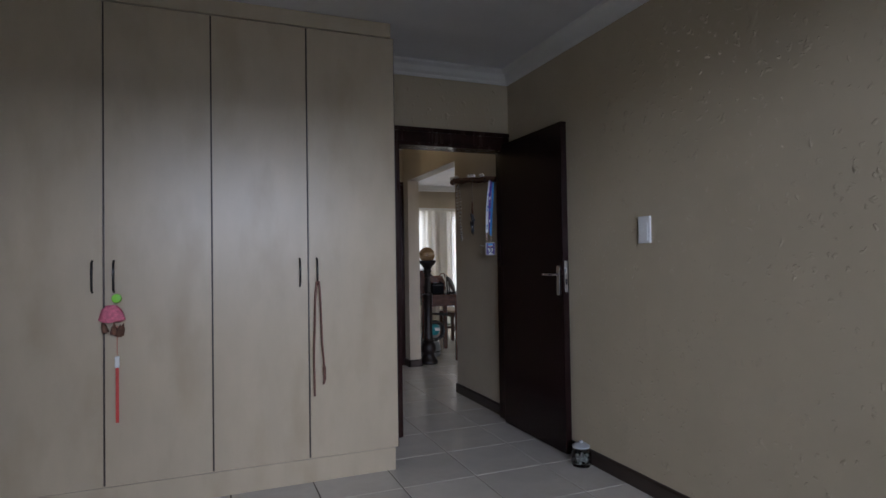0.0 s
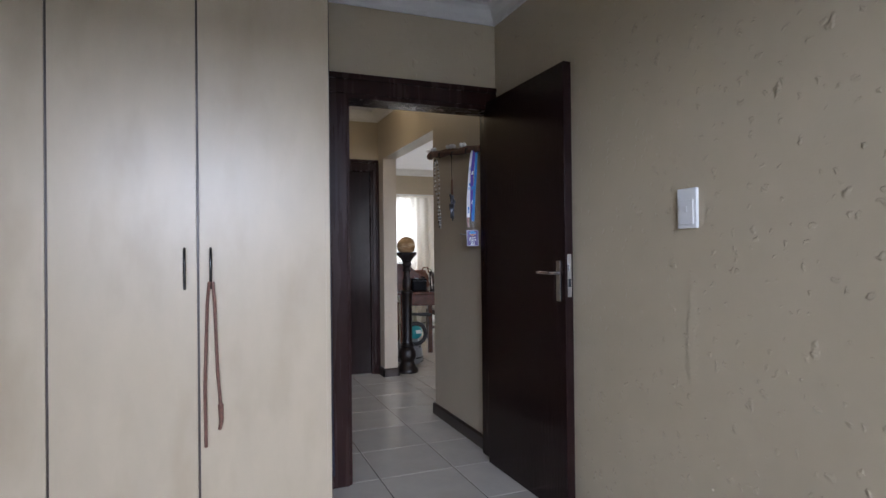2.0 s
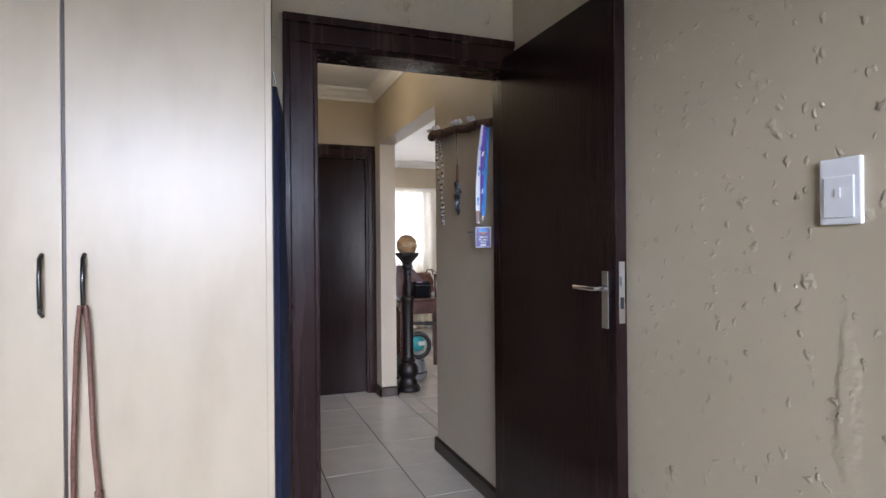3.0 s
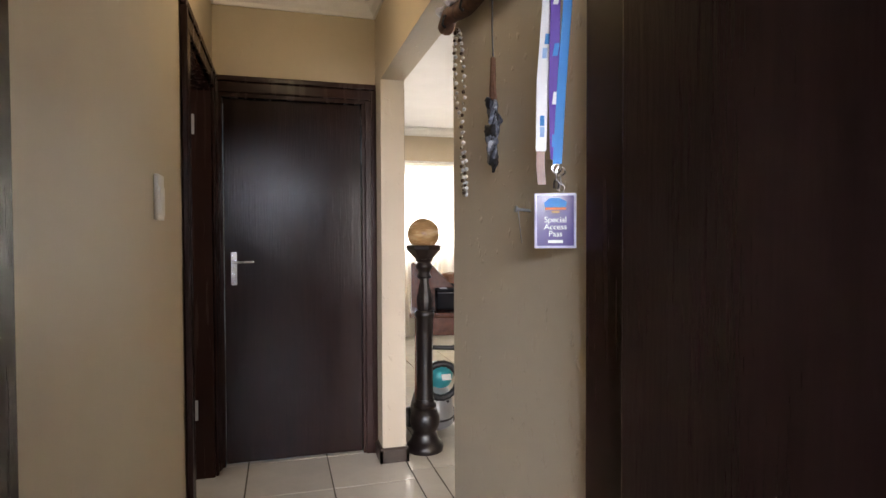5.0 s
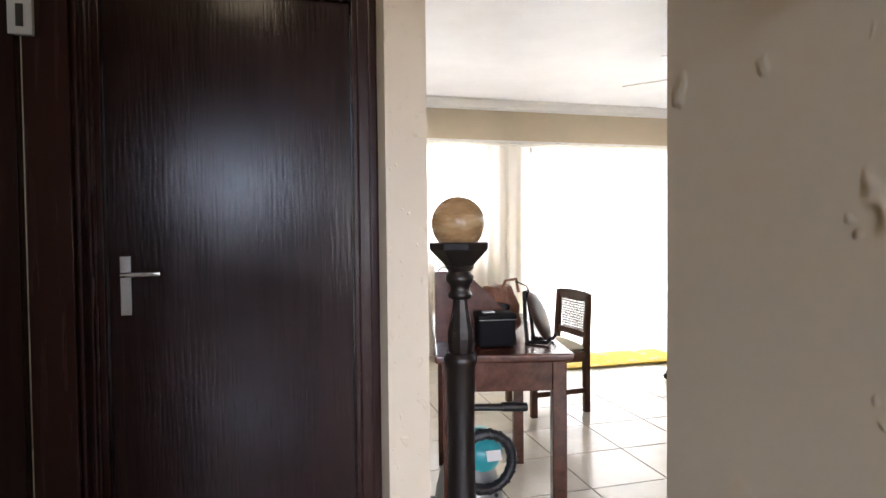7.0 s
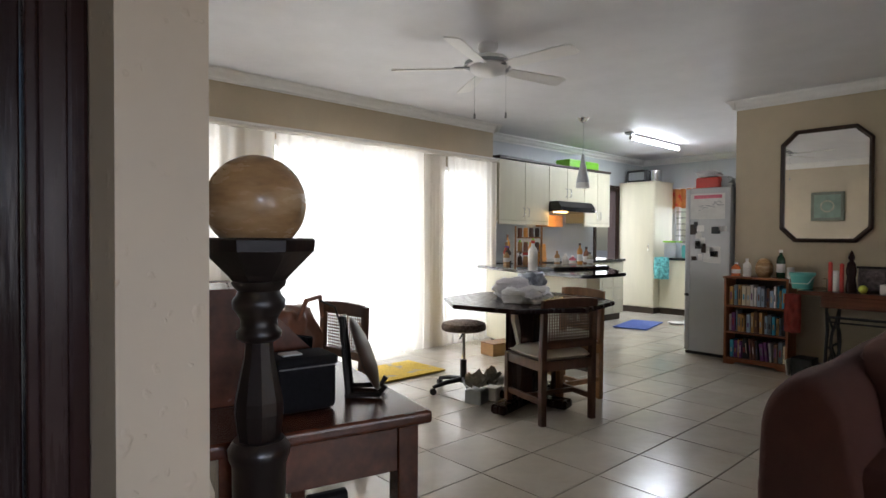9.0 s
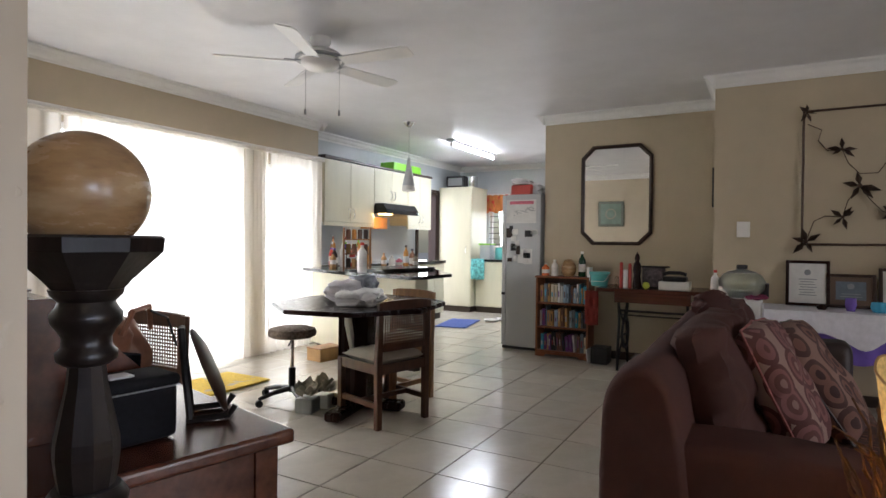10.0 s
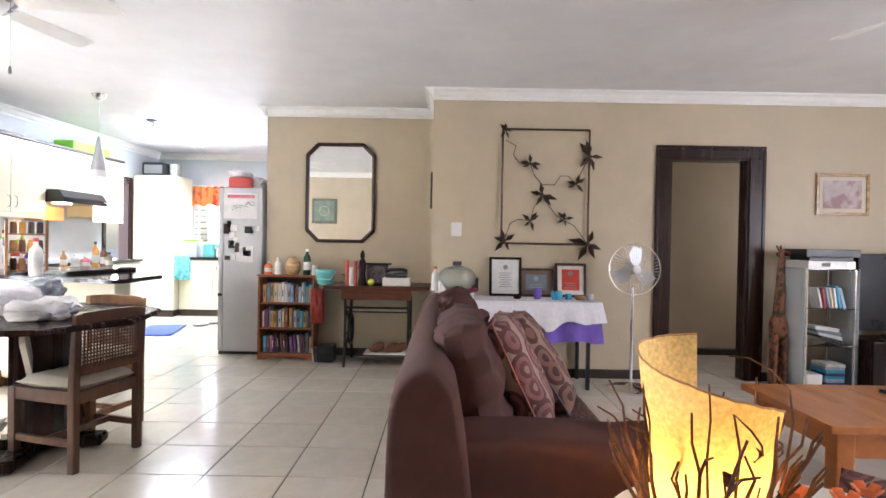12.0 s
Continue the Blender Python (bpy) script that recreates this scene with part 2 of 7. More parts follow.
M = dict(
    wall=plaster("beige_plaster", (0.475, 0.392, 0.268), 0.0046, 0.4, 12, 0.75),
    wall_soft=plaster("beige_smooth_plaster", (0.465, 0.388, 0.275), 0.0012, 0.8, 11, 0.2),
    wall_lumpy=plaster("lumpy_beige_plaster", (0.48, 0.405, 0.30), 0.0018, 0.6, 19, 0.5),
    wall_grey=plaster("pale_grey_plaster", (0.52, 0.55, 0.57), 0.0008, 0.8, 11, 0.15),
    ceiling=plaster("white_ceiling_paint", (0.74, 0.735, 0.75), 0.0006, 0.8, 11, 0.1),
    cornice=mat("white_cornice", (0.78, 0.77, 0.75), 0.5, var=0.03),
    tile=mat("cream_ceramic_tile", (0.58, 0.535, 0.46), 0.19, var=0.07, scale=5, rand=0.05, gloss_var=0.07, bump=0.0003, bump_scale=25, dark=(0.50, 0.44, 0.36), dark_scale=3.1, dark_cut=0.55, clamp=0.3),
    grout=mat("brown_grout", (0.085, 0.066, 0.05), 0.9, var=0.25, scale=30),
    dark=mat("dark_stained_wood", (0.022, 0.0085, 0.0068), 0.27, var=0.14, scale=22, stretch=(1, 1, 0.05), bump=0.00005, bump_scale=34, gloss_var=0.03, spec=0.2),
    door=mat("dark_varnished_door_veneer", (0.015, 0.0068, 0.0062), 0.2, var=0.3, scale=30, stretch=(1, 1, 0.07), bump=0.0010, bump_scale=110, gloss_var=0.06, spec=0.18),
    black_wood=mat("black_brown_turned_wood", (0.008, 0.0048, 0.0045), 0.32, var=0.5, scale=26, stretch=(1, 1, 0.2), bump=0.0006, bump_scale=70, dark=(0.022, 0.011, 0.008), dark_scale=14, dark_cut=0.6, clamp=0.1),
    fridge=mat("pale_grey_fridge_enamel", (0.50, 0.51, 0.52), 0.34, 0.25, var=0.04, scale=3),
    strap=mat("dull_brown_plaited_leather", (0.14, 0.06, 0.038), 0.6, var=0.4, scale=90, bump=0.0015, bump_scale=160),
    red_wood=mat("red_brown_varnished_wood", (0.088, 0.026, 0.013), 0.24, var=0.4, scale=20, stretch=(1, 0.08, 1), gloss_var=0.08),
    jamb=mat("brown_stained_jamb", (0.035, 0.016, 0.009), 0.4, var=0.5, scale=24, stretch=(1, 1, 0.05), bump=0.0004, bump_scale=60),
    chair=mat("brown_stained_chair_wood", (0.085, 0.034, 0.017), 0.35, var=0.4, scale=18, stretch=(1, 1, 0.12)),
    chair_light=mat("golden_brown_wood", (0.26, 0.12, 0.045), 0.38, var=0.35, scale=18, stretch=(1, 1, 0.12)),
    shelf=mat("reddish_pine_shelf", (0.24, 0.075, 0.025), 0.4, var=0.3, scale=16, stretch=(1, 0.1, 1)),
    pine=mat("orange_pine", (0.40, 0.14, 0.036), 0.22, var=0.15, scale=14, stretch=(0.12, 1, 1), dark=(0.2, 0.06, 0.015), dark_scale=9, dark_cut=0.72, clamp=0.04),
    maple=mat("maple_laminate", (0.47, 0.385, 0.268), 0.33, var=0.05, scale=7, stretch=(1, 1, 0.4), gloss_var=0.03, dark=(0.38, 0.295, 0.19), spec=0.32, dark_scale=5, dark_cut=0.5, clamp=0.4),
    # chrome whose base colour is darkened for the dim room it mirrors
    dimmed_chrome=mat("chrome_with_dark_reflection", (0.10, 0.10, 0.10), 0.25, 1.0, var=0.1),
    maple_edge=mat("brown_edging", (0.05, 0.032, 0.02), 0.45, var=0.2),
    cream=mat("cream_cabinet_laminate", (0.70, 0.66, 0.50), 0.32, var=0.05, scale=6, stretch=(1, 1, 0.2)),
    granite=mat("black_polished_granite", (0.014, 0.014, 0.016), 0.08, var=0.6, scale=260, gloss_var=0.04),
    sofa=mat("brown_microsuede", (0.072, 0.031, 0.026), 0.8, var=0.22, scale=5, bump=0.0008, bump_scale=300, gloss_var=0.1, spec=0.25),
    sofa_dark=mat("darker_brown_upholstery", (0.028, 0.017, 0.016), 0.42, var=0.3, scale=9, bump=0.0006, bump_scale=180),
    seat_print=circles("brown_patterned_seat", (0.09, 0.045, 0.03), [(0, (0.16, 0.07, 0.05)), (0.18, (0.05, 0.022, 0.018)), (0.34, (0.12, 0.055, 0.035)), (0.5, (0.07, 0.035, 0.026))], 14),
    cushion=circles("circle_print_cushion", (0.2, 0.1, 0.08), [(0, (0.26, 0.16, 0.14)), (0.16, (0.12, 0.045, 0.042)), (0.30, (0.21, 0.09, 0.085)), (0.44, (0.10, 0.035, 0.033)), (0.58, (0.30, 0.20, 0.17))], 8.5),
    cushion_dark=circles("dark_circle_print_cushion", (0.1, 0.05, 0.04), [(0, (0.05, 0.02, 0.018)), (0.2, (0.17, 0.08, 0.06)), (0.36, (0.07, 0.03, 0.025)), (0.52, (0.24, 0.14, 0.11))], 8.5),
    seat_cloth=mat("cream_seat_cloth", (0.62, 0.56, 0.46), 0.9, var=0.1, scale=160, bump=0.0006, bump_scale=500),
    chrome=mat("satin_chrome", (0.72, 0.72, 0.72), 0.2, 1.0, var=0.05),
    steel=mat("brushed_grey_steel", (0.30, 0.31, 0.32), 0.38, 0.6, var=0.07, scale=40, stretch=(1, 1, 0.03)),
    iron=mat("black_iron", (0.014, 0.013, 0.013), 0.5, 0.3, var=0.3),
    bronze=mat("rusty_bronze_metal", (0.075, 0.045, 0.03), 0.45, 0.5, var=0.5, scale=60),
    black=mat("black_plastic", (0.016, 0.016, 0.018), 0.4, var=0.15),
    black_gloss=mat("black_glossy_plastic", (0.008, 0.008, 0.009), 0.09, var=0.1),
    white=mat("white_plastic", (0.78, 0.77, 0.74), 0.4, var=0.03),
    fan_white=mat("white_enamel", (0.80, 0.79, 0.77), 0.35, var=0.03),
    mirror=mat("mirror_silver", (0.92, 0.93, 0.92), 0.01, 1.0, var=0.0, gloss_var=0.0),
    ball=mat("marbled_brown_stone", (0.33, 0.195, 0.09), 0.26, var=0.35, scale=11, stretch=(1, 1, 3), dark=(0.45, 0.31, 0.17), dark_scale=7, dark_cut=0.5, clamp=0.15),
    purple=mat("purple_cloth", (0.16, 0.09, 0.42), 0.75, var=0.2, scale=9),
    lace=mat("white_cloth", (0.74, 0.72, 0.76), 0.85, var=0.08, scale=30),
    yellow=mat("yellow_rug_pile", (0.62, 0.42, 0.06), 0.95, var=0.25, scale=60, bump=0.004, bump_scale=300, dark=(0.42, 0.36, 0.26), dark_scale=7, dark_cut=0.6, clamp=0.06),
    blue_mat=mat("blue_bath_mat", (0.09, 0.14, 0.42), 0.95, var=0.2, scale=40, bump=0.003, bump_scale=200),
    curtain=see_through("ivory_sheer_cloth", (0.93, 0.90, 0.84), clear=0.10, spread=0.6),
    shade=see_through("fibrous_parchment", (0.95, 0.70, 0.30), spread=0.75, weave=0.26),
    twig=mat("dry_twig_bark", (0.12, 0.055, 0.03), 0.85, var=0.4, scale=40, bump=0.002, bump_scale=90),
    orange=mat("orange_petal", (0.75, 0.19, 0.05), 0.7, var=0.25, scale=30),
    tube=glow("fluorescent_tube_glow", (0.85, 0.95, 1.0), 130.0),
    dome=glow("lit_opal_glass", (1.0, 0.88, 0.66), 6.0),
    bulb=glow("lit_bulb", (1.0, 0.66, 0.28), 14.0),
    frosted=glass("frosted_glass", (0.86, 0.92, 0.91), 0.3),
    clear=glass("clear_glass", (0.95, 0.98, 0.97)),
    frame_white=mat("white_window_frame", (0.75, 0.74, 0.72), 0.4, var=0.04),
    skirt=mat("dark_brown_skirting", (0.03, 0.018, 0.013), 0.35, var=0.4, scale=30, stretch=(0.1, 0.1, 1)),
    paper=mat("white_paper", (0.72, 0.71, 0.68), 0.8, var=0.08, scale=14),
    green=mat("lime_green_plastic", (0.22, 0.62, 0.03), 0.35, var=0.08),
    turquoise=mat("turquoise_plastic", (0.10, 0.42, 0.40), 0.35, var=0.08),
    red=mat("red_plastic", (0.50, 0.045, 0.03), 0.4, var=0.12),
    pink=mat("pink_fluff", (0.62, 0.16, 0.22), 0.95, var=0.3, scale=60),
    leather=mat("tan_leather", (0.21, 0.085, 0.045), 0.4, var=0.3, scale=12),
    navy=mat("dark_blue_cloth", (0.012, 0.016, 0.045), 0.85, var=0.3, scale=20),
    silver=mat("pale_silver_plastic", (0.5, 0.52, 0.54), 0.35, 0.3, var=0.08),
    teal=mat("teal_plastic", (0.03, 0.30, 0.32), 0.3, var=0.1),
    amber=mat("amber_wood_cabinet", (0.62, 0.27, 0.05), 0.4, var=0.2, scale=12),
    outside=mat("pale_paving", (0.5, 0.5, 0.46), 0.8, var=0.15, scale=2),
    leaf=mat("dry_leaf", (0.34, 0.31, 0.24), 0.8, var=0.4, scale=20),
    tan=mat("tan_cardboard", (0.42, 0.24, 0.10), 0.8, var=0.15),
)


# ---- mesh helpers ----
def cuboid(bm, x0, x1, y0, y1, z0, z1, bevel=0.0, seg=2):
    v = [bm.verts.new((x, y, z)) for z in (z0, z1) for y in (y0, y1) for x in (x0, x1)]
    f = [bm.faces.new([v[i] for i in q]) for q in ((0, 2, 3, 1), (4, 5, 7, 6), (0, 1, 5, 4), (2, 6, 7, 3), (0, 4, 6, 2), (1, 3, 7, 5))]
    if bevel:
        bmesh.ops.bevel(bm, geom=list({e for q in f for e in q.edges}), offset=bevel, segments=seg, affect="EDGES", profile=0.6)
    return v


def block(x0, x1, y0, y1, z0, z1, bevel=0.004, seg=2):
    bm = bmesh.new()
    cuboid(bm, x0, x1, y0, y1, z0, z1, bevel, seg)
    return bm


def lathe(profile, seg=32, bm=None, m=None):
    """Turn a profile of (radius, height) round the z axis."""
    bm = bm or bmesh.new()
    rings = []
    for r, z in profile:
        if r < 1e-5:
            rings.append([bm.verts.new((0, 0, z))])
        else:
            rings.append([bm.verts.new((r * math.cos(2 * math.pi * i / seg), r * math.sin(2 * math.pi * i / seg), z)) for i in range(seg)])
    made = [v for r in rings for v in r]
    for a, b in zip(rings, rings[1:]):
        for i in range(seg):
            j = (i + 1) % seg
            q = []
            for v in (a[i % len(a)], a[j % len(a)], b[j % len(b)], b[i % len(b)]):
                if v not in q:
                    q.append(v)
            if len(q) > 2:
                bm.faces.new(q)
    if m is not None:
        bmesh.ops.transform(bm, matrix=m, verts=made)
    return bm


def tube(points, r, seg=8, bm=None, taper=None):
    """Sweep a round section along points; taper gives the end radius."""
    bm = bm or bmesh.new()
    pts = [Vector(p) for p in points]
    rings, side = [], None
    for i, p in enumerate(pts):
        d = (pts[min(i + 1, len(pts) - 1)] - pts[max(i - 1, 0)]).normalized()
        side = d.orthogonal().normalized() if side is None else (side - d * side.dot(d)).normalized()
        up = d.cross(side)
        rr = r if taper is None else r + (taper - r) * i / (len(pts) - 1)
        rings.append([bm.verts.new(p + (side * math.cos(2 * math.pi * k / seg) + up * math.sin(2 * math.pi * k / seg)) * rr) for k in range(seg)])
    for a, b in zip(rings, rings[1:]):
        for k in range(seg):
            bm.faces.new((a[k], a[(k + 1) % seg], b[(k + 1) % seg], b[k]))
    bm.faces.new(rings[0][::-1])
    bm.faces.new(rings[-1])
    return bm


def prism(outline, z0, z1, bevel=0.0, m=None):
    """Extrude a flat outline of (x, y) from z0 to z1."""
    bm = bmesh.new()
    a = [bm.verts.new((x, y, z0)) for x, y in outline]
    b = [bm.verts.new((x, y, z1)) for x, y in outline]
    n = len(a)
    bm.faces.new(a[::-1])
    bm.faces.new(b)
    for i in range(n):
        bm.faces.new((a[i], a[(i + 1) % n], b[(i + 1) % n], b[i]))
    bmesh.ops.recalc_face_normals(bm, faces=bm.faces)
    if bevel:
        bmesh.ops.bevel(bm, geom=bm.edges[:], offset=bevel, segments=2, affect="EDGES")
    if m is not None:
        bm.transform(m)
    return bm


def pillow(w, h, t, n=14, puff=0.35, crease=0.0, seed=0):
    """A stuffed cushion standing in the xz plane, w wide, h high, t thick in y."""
    bm = bmesh.new()
    grid = {}
    for s in (-1, 1):
        for i in range(n + 1):
            for j in range(n + 1):
                u, v = 2 * i / n - 1, 2 * j / n - 1
                edge = i in (0, n) or j in (0, n)
                if edge and s == 1:
                    grid[s, i, j] = grid[-1, i, j]
                    continue
                d = max(0.0, (1 - u ** 4) * (1 - v ** 4)) ** puff
                k = 1 - 0.06 * (abs(u * v)) ** 0.5
                wob = crease * noise.noise((u * 2.2 + seed, v * 2.2, s))
                grid[s, i, j] = bm.verts.new((u * w / 2 * k, s * t / 2 * d + wob * d, v * h / 2 * k + h / 2))
    for s in (-1, 1):
        for i in range(n):
            for j in range(n):
                q = [grid[s, i, j], grid[s, i + 1, j], grid[s, i + 1, j + 1], grid[s, i, j + 1]]
                bm.faces.new(q if s == -1 else q[::-1])
    return bm


def moved(bm, m):
    bm.transform(m)
    return bm


def link(name, bm, material, smooth=False):
    me = bpy.data.meshes.new(name)
    bmesh.ops.recalc_face_normals(bm, faces=bm.faces)
    bm.to_mesh(me)
    bm.free()
    me.materials.append(material)
    if smooth:
        me.polygons.foreach_set("use_smooth", [True] * len(me.polygons))
        me.set_sharp_from_angle(angle=radians(50))
    return new(name, me)


def part(name, bm, material, parent, label="", smooth=False):
    ob = link(name, bm, material, smooth)
    ob.parent = parent
    if label:
        tagged(ob, label)
    return ob


def thing(name, label, category, m=None, group=""):
    ob = tagged(new(name), label, category, group)
    ob.empty_display_size = 0.1
    ob.matrix_world = m if m is not None else Matrix()
    return ob


def single(name, bm, material, label, category, m=None, smooth=False, group=""):
    ob = tagged(link(name, bm, material, smooth), label, category, group)
    if m is not None:
        ob.matrix_world = m
    return ob


def structure(name, bm, material, label):
    return tagged(link(name, bm, material), label, name.rstrip("_0123456789").replace("_", " "), kind="structure")


def wall(name, axis, a0, a1, b0, b1, holes, material, label, top=2.62):
    """A wall from a0 to a1 through its thickness along axis, from b0 to b1 along the other, with holes (b0, b1, z0, z1)."""
    bm = bmesh.new()
    cuts = sorted({b0, b1, *[h for q in holes for h in q[:2]]})
    for s, e in zip(cuts, cuts[1:]):
        gaps = sorted((q[2], q[3]) for q in holes if q[0] <= s + 1e-6 and q[1] >= e - 1e-6)
        z = 0.0
        for g0, g1 in gaps + [(top, top)]:
            if g0 > z + 1e-4:
                cuboid(bm, *((a0, a1, s, e) if axis == "x" else (s, e, a0, a1)), z, g0)
            z = g1
    bmesh.ops.remove_doubles(bm, verts=bm.verts, dist=0.0005)
    seen = {}
    for f in bm.faces:
        seen.setdefault(tuple(round(c, 3) for c in f.calc_center_median()), []).append(f)
    bmesh.ops.delete(bm, geom=[f for q in seen.values() if len(q) > 1 for f in q], context="FACES_ONLY")
    return structure(name, bm, material, label)


def moulding(name, runs, profile, material, label):
    """Lengths of moulding: runs of (x0, y0, x1, y1, nx, ny), n being the way out of the wall; profile of (out, z)."""
    bm = bmesh.new()
    for x0, y0, x1, y1, nx, ny in runs:
        a = [bm.verts.new((x0 + nx * o, y0 + ny * o, z)) for o, z in profile]
        b = [bm.verts.new((x1 + nx * o, y1 + ny * o, z)) for o, z in profile]
        k = len(a)
        for i in range(k):
            bm.faces.new((a[i], a[(i + 1) % k], b[(i + 1) % k], b[i]))
        bm.faces.new(a[::-1])
        bm.faces.new(b)
    return structure(name, bm, material, label)


# ---- the shell ----
TOP = 2.56
wall("wall_bedroom_east", "x", 1.316, 1.47, -3.6, 1.545, [], M["wall"], "beige rough plastered bedroom wall")
wall("wall_hall_east", "x", 1.33, 1.459, 1.545, 7.78, [(2.59, 3.945, 0, 2.087)], M["wall_lumpy"], "beige rough plastered passage wall with a wide opening")
wall("wall_bedroom_north", "y", 1.545, 1.70, -2.9, 1.33, [(0.44, 1.325, 0, 2.02)], M["wall"], "beige plastered wall with a doorway")
wall("wall_bedroom_west", "x", -3.05, -2.9, -3.6, 1.70, [], M["wall"], "beige plastered bedroom wall")
wall("wall_bedroom_south", "y", -3.75, -3.6, -3.05, 1.47, [(-1.3, 0.7, 0.95, 2.3)], M["wall"], "beige plastered bedroom wall with a window")
wall("wall_hall_west", "x", 0.362, 0.465, 1.70, 4.12, [(3.18, 4.03, 0, 2.02)], M["wall_soft"], "beige plastered passage wall with an open doorway")
wall("wall_hall_north", "y", 4.12, 4.26, 0.362, 1.33, [(0.475, 1.285, 0, 2.02)], M["wall_soft"], "beige plastered passage end wall with a door")
wall("wall_side_room", "x", -1.7, -1.6, 1.70, 4.8, [(2.6, 3.6, 1.0, 2.0)], M["wall_soft"], "plain wall of the side room")
wall("wall_side_room_north", "y", 4.8, 4.9, -1.7, 0.47, [], M["wall_soft"], "plain wall of the side room")
wall("wall_lounge_north", "y", 7.78, 7.92, 1.33, 6.3, [(1.75, 2.95, 1.0, 2.05), (3.45, 5.12, 0, 2.06), (5.45, 6.12, 0.12, 2.0)], M["wall_soft"], "beige wall with patio doors and a side window")
wall("wall_kitchen_north", "y", 8.14, 8.28, 6.3, 10.75, [(9.1, 9.74, 0, 2.02)], M["wall_grey"], "pale grey kitchen wall with an outside door")
wall("wall_kitchen_return", "x", 6.16, 6.3, 7.92, 8.28, [], M["wall_grey"], "short wall return beside the kitchen cupboards")
wall("wall_kitchen_east", "x", 10.6, 10.75, 3.565, 8.14, [(6.3, 7.55, 1.05, 1.95)], M["wall_grey"], "pale grey kitchen wall with a window")
wall("wall_mirror", "x", 7.16, 7.3, 3.565, 5.3, [], M["wall_soft"], "beige wall behind the mirror")
wall("wall_lounge_jog", "y", 3.43, 3.565, 6.48, 7.16, [], M["wall_soft"], "short beige wall return")
wall("wall_lounge_east", "x", 6.343, 6.48, -2.1, 3.565, [(0.72, 1.46, 0, 2.0)], M["wall_soft"], "beige lounge wall with a doorway")
# the opening is unseen, assumed for the south fill
wall("wall_lounge_south", "y", -2.24, -2.1, 1.33, 6.48, [(1.75, 3.25, 0.55, 2.05)], M["wall_soft"], "beige lounge wall with an added unseen window")
wall("wall_far_passage", "x", 7.55, 7.65, -0.6, 3.565, [], M["wall_soft"], "beige wall of the room beyond the doorway")
# unseen opening, made only for the added far room lamp
wall("wall_far_passage_south", "y", -0.7, -0.6, 6.48, 7.65, [(6.6, 7.4, 0.95, 2.05)], M["wall_soft"], "plain wall of the room beyond the doorway")
structure("ceiling", block(-3.05, 10.75, -3.75, 8.28, TOP, TOP + 0.1, 0), M["ceiling"], "plain white ceiling")

SK = [(0, 0), (0.016, 0), (0.016, 0.068), (0.008, 0.08), (0, 0.08)]
moulding("baseboard", [
    (1.316, -3.6, 1.316, 1.50, -1, 0), (1.33, 1.70, 1.33, 2.606, -1, 0), (1.314, 2.59, 1.475, 2.59, 0, 1), (1.314, 3.945, 1.475, 3.945, 0, -1),
    (1.33, 3.929, 1.33, 4.105, -1, 0), (0.465, 1.72, 0.465, 3.07, 1, 0), (1.47, -2.1, 1.47, 1.545, 1, 0), (1.459, 1.545, 1.459, 2.606, 1, 0), (1.459, 3.929, 1.459, 7.78, 1, 0),
    (6.343, -2.1, 6.343, 0.6, -1, 0), (6.343, 1.57, 6.343, 3.565, -1, 0), (7.16, 3.565, 7.16, 5.3, -1, 0), (7.55, -0.6, 7.55, 3.5, -1, 0),
    (5.12, 7.78, 6.3, 7.78, 0, -1), (1.47, 7.78, 3.45, 7.78, 0, -1), (1.47, -2.1, 6.343, -2.1, 0, 1)], SK, M["skirt"], "dark brown varnished skirting board")
CO = [(0, 2.465), (0.012, 2.465), (0.014, 2.485), (0.032, 2.50), (0.05, 2.53), (0.078, 2.545), (0.082, 2.559), (0, 2.559)]
moulding("cornice", [
    (1.316, -3.6, 1.316, 1.545, -1, 0), (1.316, 1.545, -2.9, 1.545, 0, -1), (-2.9, 1.545, -2.9, -3.6, 1, 0), (-2.9, -3.6, 1.316, -3.6, 0, 1),
    (1.33, 1.70, 1.33, 4.12, -1, 0), (0.465, 1.70, 0.465, 4.12, 1, 0), (0.465, 4.12, 1.33, 4.12, 0, -1), (0.465, 1.70, 1.33, 1.70, 0, 1),
    (1.459, -2.1, 1.459, 7.78, 1, 0), (1.459, 7.78, 6.3, 7.78, 0, -1), (6.3, 7.70, 6.3, 8.14, 1, 0), (6.3, 8.14, 10.6, 8.14, 0, -1), (10.6, 5.3, 10.6, 8.14, -1, 0),
    (7.16, 3.565, 7.16, 5.3, -1, 0), (7.08, 5.3, 7.3, 5.3, 0, 1), (6.343, -2.1, 6.343, 3.565, -1, 0), (6.26, 3.565, 7.16, 3.565, 0, 1), (1.47, -2.1, 6.343, -2.1, 0, 1)],
    CO, M["cornice"], "white moulded plaster cornice")


